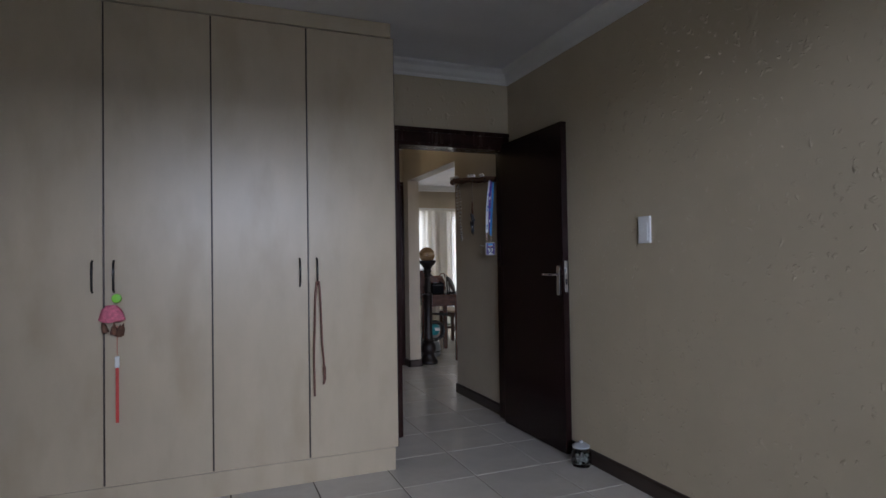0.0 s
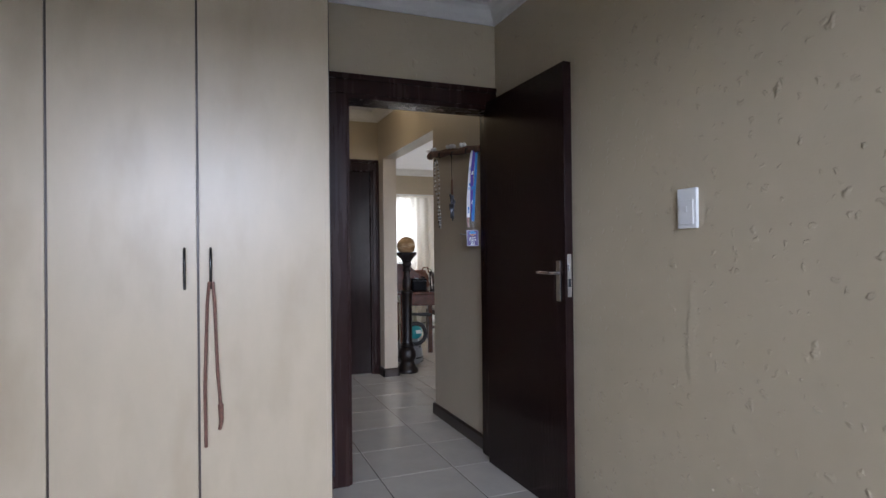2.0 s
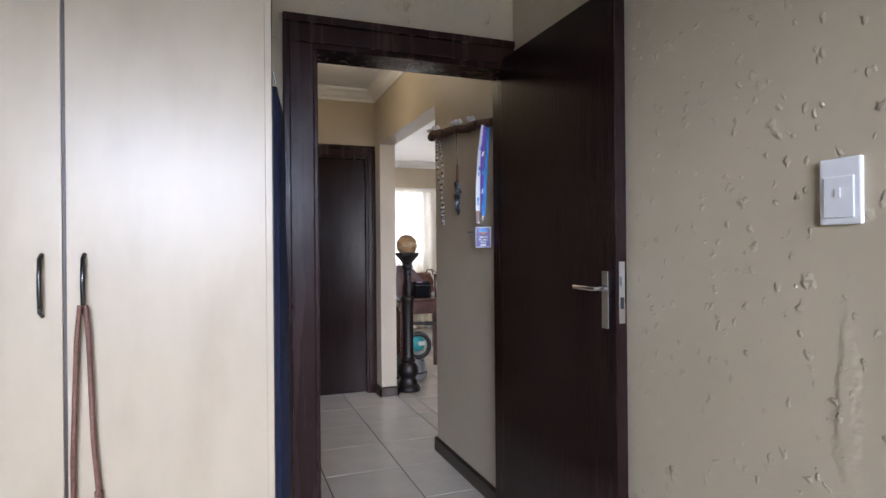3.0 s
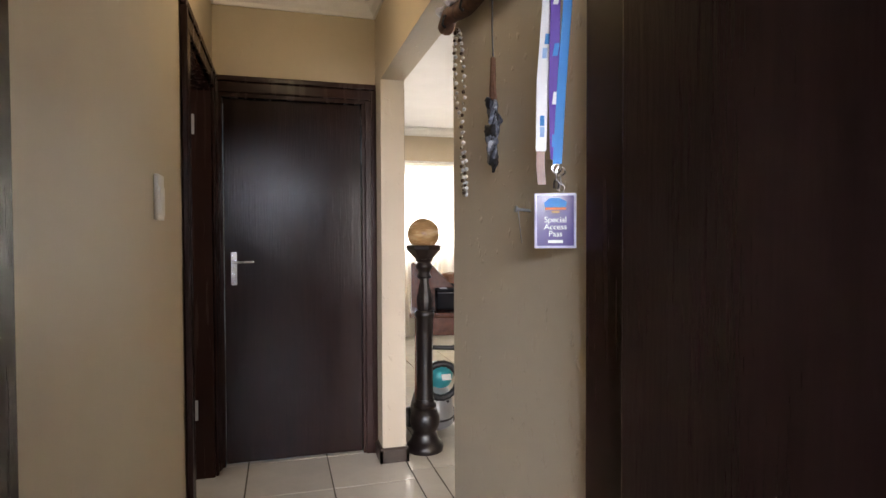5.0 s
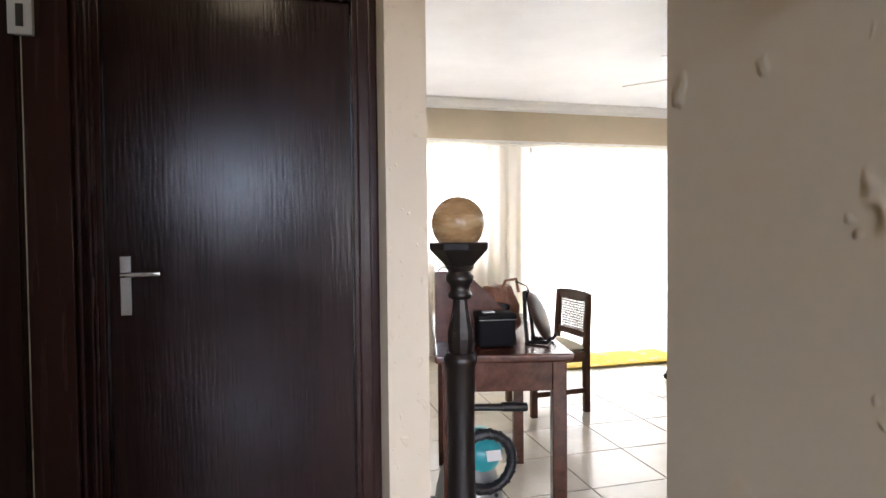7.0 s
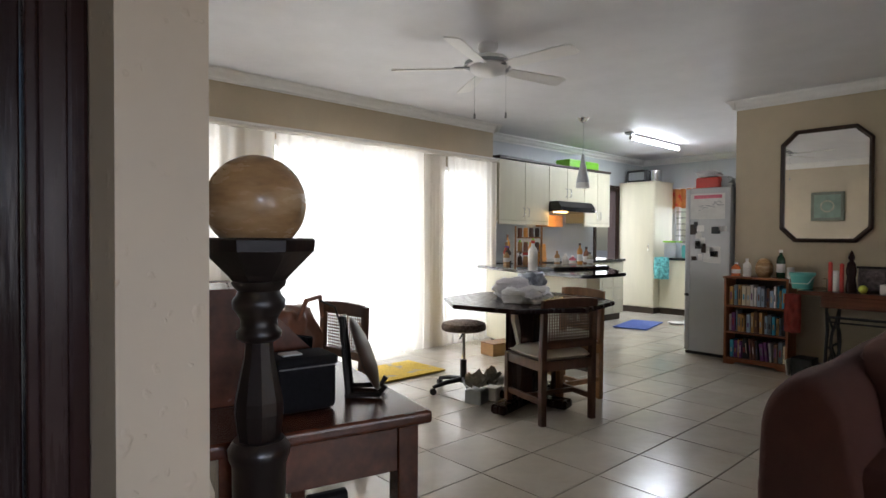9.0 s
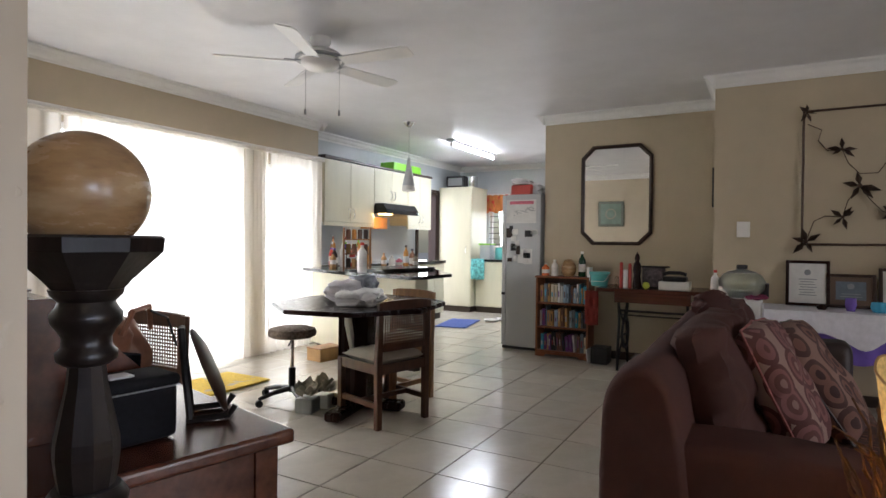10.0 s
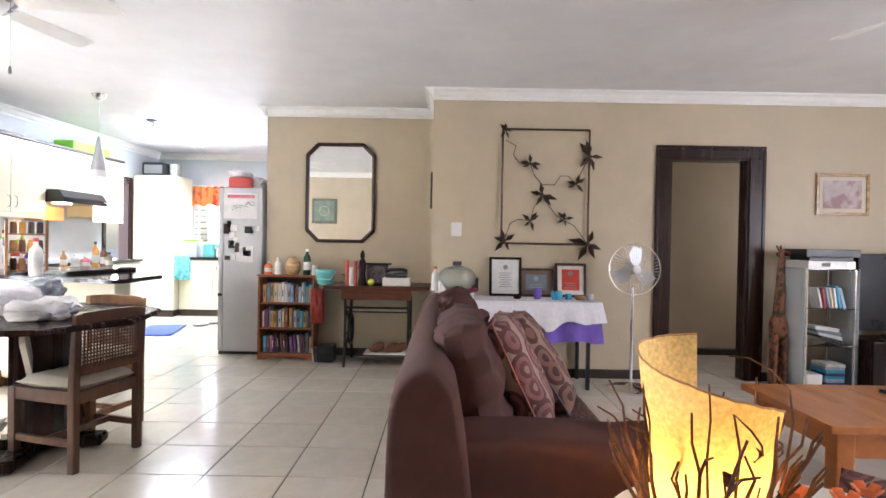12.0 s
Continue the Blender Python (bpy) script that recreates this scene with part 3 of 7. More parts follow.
def lining(name, axis, p0, p1, a, b, head, out0, out1, label, width=0.1, mat_=None):
    """Door lining and architraves round an opening from a to b in a wall from p0 to p1; out0/out1: casing on that side."""
    bm = bmesh.new()

    def bar(pa, pb, s, e, z0, z1, bev=0.006):
        cuboid(bm, *((pa, pb, s, e) if axis == "x" else (s, e, pa, pb)), z0, z1, bev)
    bar(p0 - 0.004, p1 + 0.004, a, a + 0.035, 0, head - 0.035, 0.003)
    bar(p0 - 0.004, p1 + 0.004, b - 0.035, b, 0, head - 0.035, 0.003)
    bar(p0 - 0.004, p1 + 0.004, a, b, head - 0.035, head, 0.003)
    for side, lo, hi in ((out0, p0 - 0.02, p0 - 0.0045), (out1, p1 + 0.0045, p1 + 0.02)):
        if side:
            left, right = side
            inner, base_ = right if right < b else b - 0.02, head + width - 0.012
            lo2, hi2 = (lo - 0.006, hi) if side is out0 else (lo, hi + 0.006)
            bar(lo, hi, left, a + 0.02, 0, head - 0.016)
            if right > b:
                bar(lo, hi, b - 0.02, right, 0, head - 0.016)
            bar(lo, hi, left, right, head - 0.015, base_ - 0.031)
            bar(lo2, hi2, left, right, base_ - 0.03, base_)
            bar(lo2 - 0.001, hi2 + 0.001, left - 0.001, left + 0.028, 0, base_ - 0.032)
            if right > b:
                bar(lo2 - 0.001, hi2 + 0.001, right - 0.028, right + 0.001, 0, base_ - 0.032)
    return structure(name, bm, mat_ or M["dark"], label)


lining("door_frame_1", "y", 1.545, 1.70, 0.44, 1.325, 2.02, (0.345, 1.314), None, "dark stained wooden bedroom door frame")
lining("door_frame_2", "x", 0.362, 0.465, 3.18, 4.03, 2.02, None, (3.075, 4.10), "dark stained wooden frame of the side doorway", 0.09)
lining("door_frame_3", "y", 4.12, 4.26, 0.475, 1.285, 2.02, (0.468, 1.328), None, "dark stained wooden frame of the passage end door", 0.085)
lining("door_frame_4", "x", 6.343, 6.48, 0.72, 1.46, 2.0, (0.60, 1.575), (0.60, 1.575), "dark stained wooden doorway frame", 0.105)


def lever(parent, m, flip=1):
    """A chrome lever handle with its back plate, in the xz plane and standing out along -y."""
    plate = part("handle_plate", moved(block(-0.016, 0.016, -0.006, 0, -0.09, 0.09, 0.002), m), M["chrome"], parent, "chrome back plate")
    bm = tube([(0, 0, 0.035), (0, -0.045, 0.035), (0.03 * flip, -0.05, 0.036), (0.105 * flip, -0.046, 0.036)], 0.0075, 10)
    lathe([(0, -0.012), (0.007, -0.012), (0.007, 0.002), (0, 0.002)], 12, bm, Matrix.Translation((0, -0.006, -0.05)) @ Euler((radians(90), 0, 0)).to_matrix().to_4x4())
    part("handle", moved(bm, m), M["chrome"], plate, "chrome lever", True)


# open bedroom door against the wall
door = thing("door_1", "dark stained flush door standing open against the wall", "door", pose(1.268, 1.535, 0.008, 0, 0, 0.6))
leaf = part("door_leaf", block(-0.02, 0.02, -0.765, 0, 0, 2.015, 0.003), M["door"], door)
lever(door, Matrix.Translation((-0.02, -0.715, 1.045)) @ Euler((0, 0, radians(-90))).to_matrix().to_4x4(), -1)
plate = part("lock_plate", block(-0.011, 0.011, -0.7675, -0.765, 0.975, 1.165, 0.001), M["chrome"], door, "white-edged steel lock plate")
part("latch", block(-0.006, 0.006, -0.774, -0.766, 1.09, 1.12, 0.002), M["chrome"], plate)
part("keyhole", block(-0.006, 0.006, -0.7695, -0.7668, 1.02, 1.055, 0.001), M["black"], plate)
door = thing("door_2", "dark stained flush door standing open into a side room", "door", pose(0.345, 4.005, 0.008))
part("door_leaf", block(-0.78, 0, -0.02, 0.02, 0, 2.0, 0.003), M["door"], door)
for z in (0.35, 1.80):
    h = part("hinge", block(-0.012, 0.046, -0.026, -0.0095, z - 0.05, z + 0.05, 0.002), M["silver"], door, "steel butt hinge")
    part("hinge_recess", block(0.008, 0.026, -0.0285, -0.0262, z - 0.03, z + 0.03, 0.001), M["black"], h)
door = thing("door_3", "closed dark stained flush door with chrome lever handle", "door", pose(0.88, 4.165, 0.008))
part("door_leaf", block(-0.367, 0.367, -0.02, 0.02, 0, 1.975, 0.003), M["door"], door)
lever(door, Matrix.Translation((-0.32, -0.02, 1.06)))

# hall and bedroom switches


def switch(m, wide, high, label):
    s = thing("light_switch", label, "light switch", m, "light switches")
    p = part("cover_plate", block(-wide / 2, wide / 2, -0.012, 0, -high / 2, high / 2, 0.004), M["white"], s)
    part("rocker", block(-wide * 0.36, wide * 0.36, -0.016, -0.0121, -high * 0.4, high * 0.22, 0.002), M["white"], p)
    part("rocker_button", block(-0.006, 0.006, -0.0185, -0.0161, -0.014, 0.006, 0.002), M["white"], p)


switch(pose(1.316, 0.117, 1.326, 0, 0, -90), 0.085, 0.135, "white plastic light switch on beige wall")
switch(pose(0.465, 2.65, 1.355, 0, 0, 90), 0.085, 0.13, "white plastic light switch on passage wall")
switch(pose(6.343, 3.345, 1.31, 0, 0, -90), 0.095, 0.125, "white plastic light switch on lounge wall")

# windows
def window(name, m, w, h, label, bars=1, mids=0):
    win = tagged(new(name), label, "window", kind="structure")
    win.matrix_world = m
    bm = bmesh.new()
    for x in (-w / 2, w / 2 - 0.05):
        cuboid(bm, x, x + 0.05, -0.03, 0.03, 0, h, 0.004)
    for z in (0, h - 0.05):
        cuboid(bm, -w / 2 + 0.05, w / 2 - 0.05, -0.03, 0.03, z, z + 0.05, 0.004)
    for i in range(bars):
        x = -w / 2 + w * (i + 1) / (bars + 1)
        cuboid(bm, x - 0.03, x + 0.03, -0.028, 0.028, 0.05, h - 0.05, 0.004)
    part("window_frame", bm, M["frame_white"], win)
    for i in range(bars + 1):
        x0 = -w / 2 + 0.05 + i * (w - 0.05) / (bars + 1)
        g = part("pane", block(x0, x0 + (w - 0.05) / (bars + 1) - 0.06, -0.003, 0.003, 0.052, h - 0.052, 0), M["clear"], win)
        g.visible_shadow = False


window("window_1", pose(4.285, 7.86, 0), 1.67, 2.06, "white framed glazed patio doors", 1)
window("window_6", pose(2.35, 7.86, 1.0), 1.2, 1.05, "white framed lounge window", 1)
window("window_2", pose(5.785, 7.86, 0.12), 0.67, 1.88, "white framed side window", 0)
window("window_3", pose(-0.3, -3.68, 0.95), 2.0, 1.35, "white framed bedroom window", 1)
window("window_4", pose(10.68, 6.925, 1.05, 0, 0, 90), 1.25, 0.9, "white framed kitchen window", 1)
# unseen south window, assumed for the fill and kept out of the television's reflection
window("window_5", pose(2.5, -2.17, 0.55), 1.5, 1.5, "white framed lounge window", 1)
structure("ground", block(-60, 60, -60, 60, -0.22, -0.12, 0), M["outside"], "pale paving outside")


# ---- bedroom things ----
def wardrobe():
    w = thing("built_in_wardrobe", "pale maple laminate built-in wardrobe with four tall closed doors", "wardrobe", pose(0.25, 0.97, 0))
    part("body", block(-2.45, -0.004, 0.02, 0.57, 0.0, 2.475, 0.002), M["maple"], w)
    part("plinth", block(-2.45, 0.0, 0.012, 0.0198, 0.0, 0.125, 0.001), M["maple"], w)
    part("top_rail", block(-2.45, 0.0, 0.0, 0.06, 2.475, 2.558, 0.002), M["maple"], w)
    part("side_panel", block(-0.0035, 0.014, 0.004, 0.57, 0.13, 2.474, 0.001), M["maple"], w)
    part("side_edging", block(0.0142, 0.017, 0.002, 0.02, 0.13, 2.474, 0.0005), M["maple_edge"], w, "brown edging strip")
    for i in range(5):
        x1 = -0.003 - 0.4835 * i
        d = part("wardrobe_door", block(x1 - 0.4745, x1, 0, 0.018, 0.135, 2.468, 0.002), M["maple"], w)
        part("edge_band", block(x1 - 0.4830, x1 - 0.4749, 0.006, 0.0195, 0.135, 2.468, 0), M["maple_edge"], d, "dark door edging")
        hx = (x1 - 0.435) if i % 2 == 0 else (x1 - 0.042)
        pts = [(hx, -0.002, 1.06), (hx, -0.022, 1.07), (hx, -0.027, 1.12), (hx, -0.027, 1.15), (hx, -0.022, 1.20), (hx, -0.002, 1.21)]
        part("handle", tube(pts, 0.0055, 8), M["dimmed_chrome"], d, "curved chrome bow handle", True)


wardrobe()
rope = thing("leather_strap", "brown plaited leather strap hung on a cupboard handle", "strap", pose(0, 0, 0))
HX = 0.25 - 0.002 - 0.435
bm = tube([(HX - 0.022, 0.942, 0.47), (HX - 0.024, 0.941, 0.7), (HX - 0.014, 0.94, 1.0), (HX - 0.006, 0.938, 1.085), (HX + 0.006, 0.938, 1.085), (HX + 0.012, 0.94, 1.0), (HX + 0.02, 0.941, 0.75), (HX + 0.03, 0.942, 0.62)], 0.006, 8)
part("cord", bm, M["strap"], rope, "", True)
part("buckle_end", tube([(HX + 0.03, 0.942, 0.625), (HX + 0.032, 0.942, 0.56), (HX + 0.026, 0.942, 0.53)], 0.010, 8, taper=0.006), M["strap"], rope, "frayed leather end")
orn = thing("hanging_ornament", "pink feathered ornament with a red ribbon on a cupboard handle", "ornament")
OX = -0.002 - 0.4835 * 2 - 0.435 + 0.25
part("green_face_disc", moved(lathe([(0, -0.006), (0.02, -0.005), (0.022, 0), (0.02, 0.005), (0, 0.006)], 20), pose(OX + 0.014, 0.935, 1.03, 90)), M["green"], orn, "lime green round charm")
bm = lathe([(0.0, 0.075), (0.03, 0.07), (0.055, 0.045), (0.066, 0.01), (0.07, -0.015), (0.05, -0.03), (0.02, -0.02), (0, -0.01)], 20)
for v in bm.verts:
    v.co *= 1 + 0.2 * noise.noise(v.co * 40)
    v.co.y *= 0.55
    v.co *= 0.78
part("feather_tuft", moved(bm, pose(OX - 0.005, 0.925, 0.942)), M["pink"], orn, "fluffy pink feather tuft", True)
bm = bmesh.new()
for dx, z in ((-0.05, 0.9), (0.005, 0.89), (0.035, 0.88), (0.05, 0.885)):
    lathe([(0, 0.03), (0.013, 0), (0.016, -0.03), (0, -0.025)], 8, bm, pose(OX + dx * 0.75, 0.925, z, 0, dx * 300, 0))
part("shells", bm, M["twig"], orn, "small brown shells")
part("thread", tube([(OX + 0.015, 0.94, 0.9), (OX + 0.015, 0.94, 0.76)], 0.0012, 5), M["red"], orn)
part("charm", block(OX + 0.005, OX + 0.025, 0.93, 0.945, 0.70, 0.755, 0.006), M["white"], orn, "small white charm")
part("ribbon", block(OX + 0.008, OX + 0.022, 0.936, 0.94, 0.44, 0.70, 0.001), M["red"], orn, "thin red ribbon")

jar = thing("glass_jar", "small glass lantern jar with pebbles on the floor", "jar", pose(1.24, 0.60, 0))
part("glass_body", lathe([(0, 0.002), (0.05, 0.002), (0.056, 0.02), (0.056, 0.075), (0.046, 0.095), (0.046, 0.105), (0.043, 0.105), (0.043, 0.093), (0.052, 0.073), (0.052, 0.02), (0, 0.008)], 24), M["clear"], jar, "", True)
part("lid", lathe([(0, 0.106), (0.048, 0.106), (0.05, 0.115), (0.03, 0.128), (0.012, 0.13), (0.012, 0.142), (0, 0.143)], 24), M["silver"], jar, "pale metal lid", True)
bm = bmesh.new()
for k in range(26):
    a, r = random.random() * 6.28, random.random() * 0.034
    bmesh.ops.create_icosphere(bm, subdivisions=1, radius=0.008 + 0.004 * random.random(), matrix=Matrix.Translation((r * math.cos(a), r * math.sin(a), 0.02 + 0.045 * random.random())))
part("pebbles", bm, M["outside"], jar)

robe = thing("hanging_robe", "dark navy robe hanging beside the wardrobe", "robe", pose(0.30, 1.40, 0))
bm = bmesh.new()
n = 18
ring = []
for k, (z, s) in enumerate(((1.78, 0.35), (1.7, 0.75), (1.5, 0.9), (1.1, 1.0), (0.6, 1.1), (0.15, 1.2))):
    ring.append([bm.verts.new((0.035 * s * (1 + 0.3 * math.sin(5 * 6.28 * i / n + k)) * math.cos(6.28 * i / n), 0.11 * s * math.sin(6.28 * i / n), z)) for i in range(n)])
for a, b in zip(ring, ring[1:]):
    for i in range(n):
        bm.faces.new((a[i], a[(i + 1) % n], b[(i + 1) % n], b[i]))
bm.faces.new(ring[0])
bm.faces.new(ring[-1])
part("cloth", bm, M["navy"], robe, "", True)
part("hook", tube([(-0.03, 0, 1.82), (0, 0, 1.84), (0.01, 0, 1.80)], 0.005, 6), M["chrome"], robe)

# ---- passage things ----
dome = thing("ceiling_light", "round lit opal glass ceiling light", "ceiling light", pose(0.885, 3.13, 2.56))
part("base", lathe([(0, 0), (0.13, 0), (0.13, -0.018), (0, -0.018)], 32), M["white"], dome)
part("shade", lathe([(0.118, -0.018), (0.115, -0.035), (0.09, -0.065), (0.05, -0.082), (0, -0.087)], 32), M["dome"], dome, "lit opal glass bowl", True)

rack = thing("coat_rack", "knobbly driftwood hanging rack on the passage wall", "rack", pose(1.30, 0, 0))
bm = tube([(0, 1.72, 1.80), (-0.006, 1.9, 1.825), (0.004, 2.05, 1.835), (-0.005, 2.2, 1.862), (0.0, 2.36, 1.87), (-0.008, 2.50, 1.895), (0, 2.575, 1.885)], 0.021, 10, taper=0.026)
for v in bm.verts:
    v.co += Vector((0.006, 0.004, 0.006)) * noise.noise(v.co * 22)
part("branch", bm, M["twig"], rack, "", True)
for y, z in ((1.85, 1.80), (2.08, 1.815), (2.3, 1.845), (2.47, 1.86)):
    part("hook", tube([(-0.01, y, z + 0.03), (-0.035, y, z + 0.02), (-0.04, y, z - 0.005), (-0.03, y, z - 0.012)], 0.004, 6), M["iron"], rack)
for y, z in ((2.53, 1.915), (2.44, 1.915), (2.16, 1.885), (2.10, 1.88), (1.93, 1.86)):
    bm = bmesh.new()
    for k in range(4):
        bmesh.ops.create_icosphere(bm, subdivisions=1, radius=0.014, matrix=Matrix.Translation((-0.02 + 0.012 * math.cos(k * 1.6), y + 0.016 * math.sin(k * 1.6), z)))
    bmesh.ops.remove_doubles(bm, verts=bm.verts, dist=0.006)
    part("shell_cluster", bm, M["paper"], rack, "small pale shells")

beads = thing("bead_necklace", "string of pearl and steel beads hanging from the rack", "necklace", pose(1.312, 0, 0))
for k in range(96):
    # two strands from the branch, crossing once, that meet in a loop at the bottom
    a = k / 96 * 2 * math.pi
    u = 0.5 + 0.5 * math.cos(a)
    y = 2.412 + 0.075 * u + math.sin(a) * (0.018 + 0.035 * u) * (1 - 1.25 * math.exp(-((u - 0.36) / 0.12) ** 2))
    r = (0.0062, 0.0048, 0.0054)[k % 3]
    bm = bmesh.new()
    bmesh.ops.create_icosphere(bm, subdivisions=2, radius=r, matrix=Matrix.Translation((-0.004 * (k % 2), y, 1.36 + 0.49 * u)))
    part("bead", bm, (M["silver"], M["chrome"], M["white"], M["bronze"])[k % 4], beads, "", True)

tassel = thing("beaded_tassel", "dark corded tassel with black and white printed fabric", "tassel", pose(1.30, 2.14, 0))
part("cord", tube([(-0.01, 0, 1.845), (-0.009, 0.004, 1.74), (-0.008, 0, 1.66)], 0.0022, 6), M["black"], tassel)
part("binding", tube([(-0.008, 0, 1.665), (-0.009, 0, 1.60), (-0.008, 0, 1.565)], 0.0065, 8, taper=0.010), M["twig"], tassel)
PRINT = mat("black_and_white_printed_cloth", (0.13, 0.14, 0.17), 0.85, var=0.9, scale=120, dark=(0.45, 0.47, 0.52), dark_scale=55, dark_cut=0.58, clamp=0.05)
rng = random.Random(31)
for k in range(13):
    z = 1.575 - 0.0115 * k
    fold = pillow(rng.uniform(0.036, 0.052), rng.uniform(0.03, 0.045), 0.014, 6, 0.4, 0.006, k)
    part("cloth_fold", moved(fold, pose(-0.012 + rng.uniform(-0.006, 0.006), -0.0009 * k + rng.uniform(-0.006, 0.006), z - 0.032, rng.uniform(-20, 20), rng.uniform(-24, 24), 90 + rng.uniform(-50, 50))), PRINT if k % 3 else M["black"], tassel, "", True)
part("loop", tube([(-0.010, -0.012, 1.44), (-0.012, -0.022, 1.41), (-0.012, -0.012, 1.395), (-0.010, 0.0, 1.42)], 0.004, 6), M["black"], tassel)


def lettering(text, size, m, material, parent):
    cu = bpy.data.curves.new("lettering", "FONT")
    cu.body, cu.size, cu.align_x, cu.extrude = text, size, "CENTER", 0.0002
    me = bpy.data.meshes.new_from_object(bpy.data.objects.new("lettering", cu))
    me.transform(m)
    me.materials.clear()
    me.materials.append(material)
    ob = new("lettering", me)
    ob.parent = parent
    return tagged(ob, "white printed words")


def ribbon_strip(path, width, thick=0.0012):
    """A flat band along (x, y, z) points, its width along x."""
    bm = bmesh.new()
    rows = [[bm.verts.new((x + dx, y + dy, z)) for dx, dy in ((-width / 2, 0), (width / 2, 0), (width / 2, thick), (-width / 2, thick))] for x, y, z in path]
    for p, q in zip(rows, rows[1:]):
        for i in range(4):
            bm.faces.new((p[i], p[(i + 1) % 4], q[(i + 1) % 4], q[i]))
    bm.faces.new(rows[0])
    bm.faces.new(rows[-1])
    return bm


def swivel_clasp(parent, x, y, z):
    ring = [(x + 0.008 * math.cos(a * 0.524), y, z + 0.008 * math.sin(a * 0.524)) for a in range(13)]
    c = part("clasp", tube(ring, 0.0018, 6), M["chrome"], parent, "steel swivel clasp", True)
    part("clasp_hook", tube([(x, y, z - 0.008), (x, y, z - 0.02), (x + 0.007, y, z - 0.028), (x + 0.004, y, z - 0.038), (x - 0.005, y, z - 0.034), (x - 0.003, y, z - 0.02)], 0.0022, 6), M["chrome"], c, "", True)


VIOLET = mat("violet_ribbon", (0.10, 0.035, 0.30), 0.6, var=0.1)
SKY = mat("sky_blue_ribbon", (0.02, 0.22, 0.55), 0.6, var=0.1)
COVERS_PALE = mat("pale_blue_print", (0.25, 0.4, 0.62), 0.6, var=0.1)
CARD = mat("violet_badge_under_clear_cover", (0.055, 0.028, 0.165), 0.16, var=0.12, scale=12, coat=0.6)
EDGE = mat("clear_plastic_holder_edge", (0.5, 0.48, 0.62), 0.12, var=0.04)
# both hang clear of the wall, their faces across the passage
turned = pose(1.272, 1.778, 0, 0, 0, -19)
white_band = thing("lanyard", "white printed lanyard ribbon with a brown leather end", "lanyard", turned @ Matrix.Translation((-0.024, 0.012, 0)), "lanyards on the rack")
part("ribbon", ribbon_strip([(0.03, 0.0, 1.80), (0.012, 0.0, 1.66), (0.002, 0.0, 1.52), (0, 0, 1.395)], 0.019), M["white"], white_band)
part("ribbon", ribbon_strip([(0.042, 0.006, 1.80), (0.02, 0.006, 1.66), (0.006, 0.006, 1.52), (0, 0.005, 1.40)], 0.019), M["white"], white_band)
for k, z in enumerate((1.42, 1.44, 1.56, 1.585, 1.68)):
    part("print_mark", ribbon_strip([(0.002 + 0.004 * max(0, k - 1), -0.0012, z), (0.002 + 0.005 * max(0, k - 1), -0.0012, z + 0.018)], 0.008, 0.001), SKY if k % 2 else COVERS_PALE, white_band)
part("leather_end", ribbon_strip([(0, 0.001, 1.398), (-0.001, 0.0, 1.37), (0.002, 0.001, 1.335)], 0.015, 0.003), M["leather"], white_band, "brown leather strap end")
blue = thing("lanyard", "violet and blue lanyard with a violet name badge", "lanyard", turned, "lanyards on the rack")
part("ribbon", ribbon_strip([(0.016, 0, 1.80), (0.0, 0, 1.66), (-0.003, 0, 1.5), (0.0, 0, 1.378)], 0.018), VIOLET, blue)
part("ribbon", ribbon_strip([(0.03, -0.003, 1.80), (0.02, -0.003, 1.64), (0.010, -0.003, 1.5), (0.003, -0.003, 1.37)], 0.016), SKY, blue)
for k, z in enumerate((1.40, 1.475, 1.56, 1.65)):
    part("print_mark", ribbon_strip([(-0.002 + 0.0005 * k, -0.0015, z), (-0.001 + 0.002 * k, -0.0015, z + 0.022)], 0.009, 0.001), M["white"] if k % 2 else SKY, blue)
swivel_clasp(blue, 0.002, -0.002, 1.362)
swivel_clasp(blue, 0.010, 0.002, 1.358)
badge = part("name_badge", block(-0.037, 0.037, -0.0015, 0.0015, 1.224, 1.322, 0.0012), EDGE, blue, "name badge in a clear plastic holder")
badge.location = (0, 0, -0.003)
part("badge_card", block(-0.0325, 0.0325, -0.0024, -0.0016, 1.2285, 1.3175, 0.0003), CARD, badge, "violet printed card")
part("badge_mark", prism([(-0.018, 1.296), (0.018, 1.296), (0.02, 1.306), (0.008, 1.313), (-0.010, 1.313), (-0.02, 1.305)], 0.0025, 0.0029, 0, Matrix.Rotation(radians(90), 4, "X")), SKY, badge, "blue and orange printed emblem")
part("badge_mark", block(-0.018, 0.018, -0.0031, -0.0026, 1.2925, 1.2965, 0), M["orange"], badge)
part("badge_mark", block(-0.007, 0.007, -0.0031, -0.0026, 1.2865, 1.2905, 0), M["tan"], badge)
for k, word in enumerate(("Special", "Access", "Pass")):
    lettering(word, 0.0145, Matrix.Translation((0, -0.0027, 1.270 - 0.0125 * k)) @ Matrix.Rotation(radians(90), 4, "X"), M["white"], badge)
part("badge_mark", block(-0.013, 0.013, -0.0031, -0.0026, 1.2335, 1.2385, 0), M["white"], badge)
nail = thing("wall_screw", "steel screw in a plug with a short wire hanging down", "screw", pose(1.331, 2.012, 1.297))
part("shank", tube([(0.004, 0, 0), (-0.034, -0.003, 0.004)], 0.0034, 8), M["steel"], nail)
part("screw_head", tube([(-0.034, -0.003, 0.004), (-0.038, -0.003, 0.0045)], 0.007, 12), M["steel"], nail, "", True)
part("wire", tube([(-0.03, -0.002, 0.0), (-0.028, -0.004, -0.03), (-0.022, -0.002, -0.07)], 0.0012, 5), M["steel"], nail)


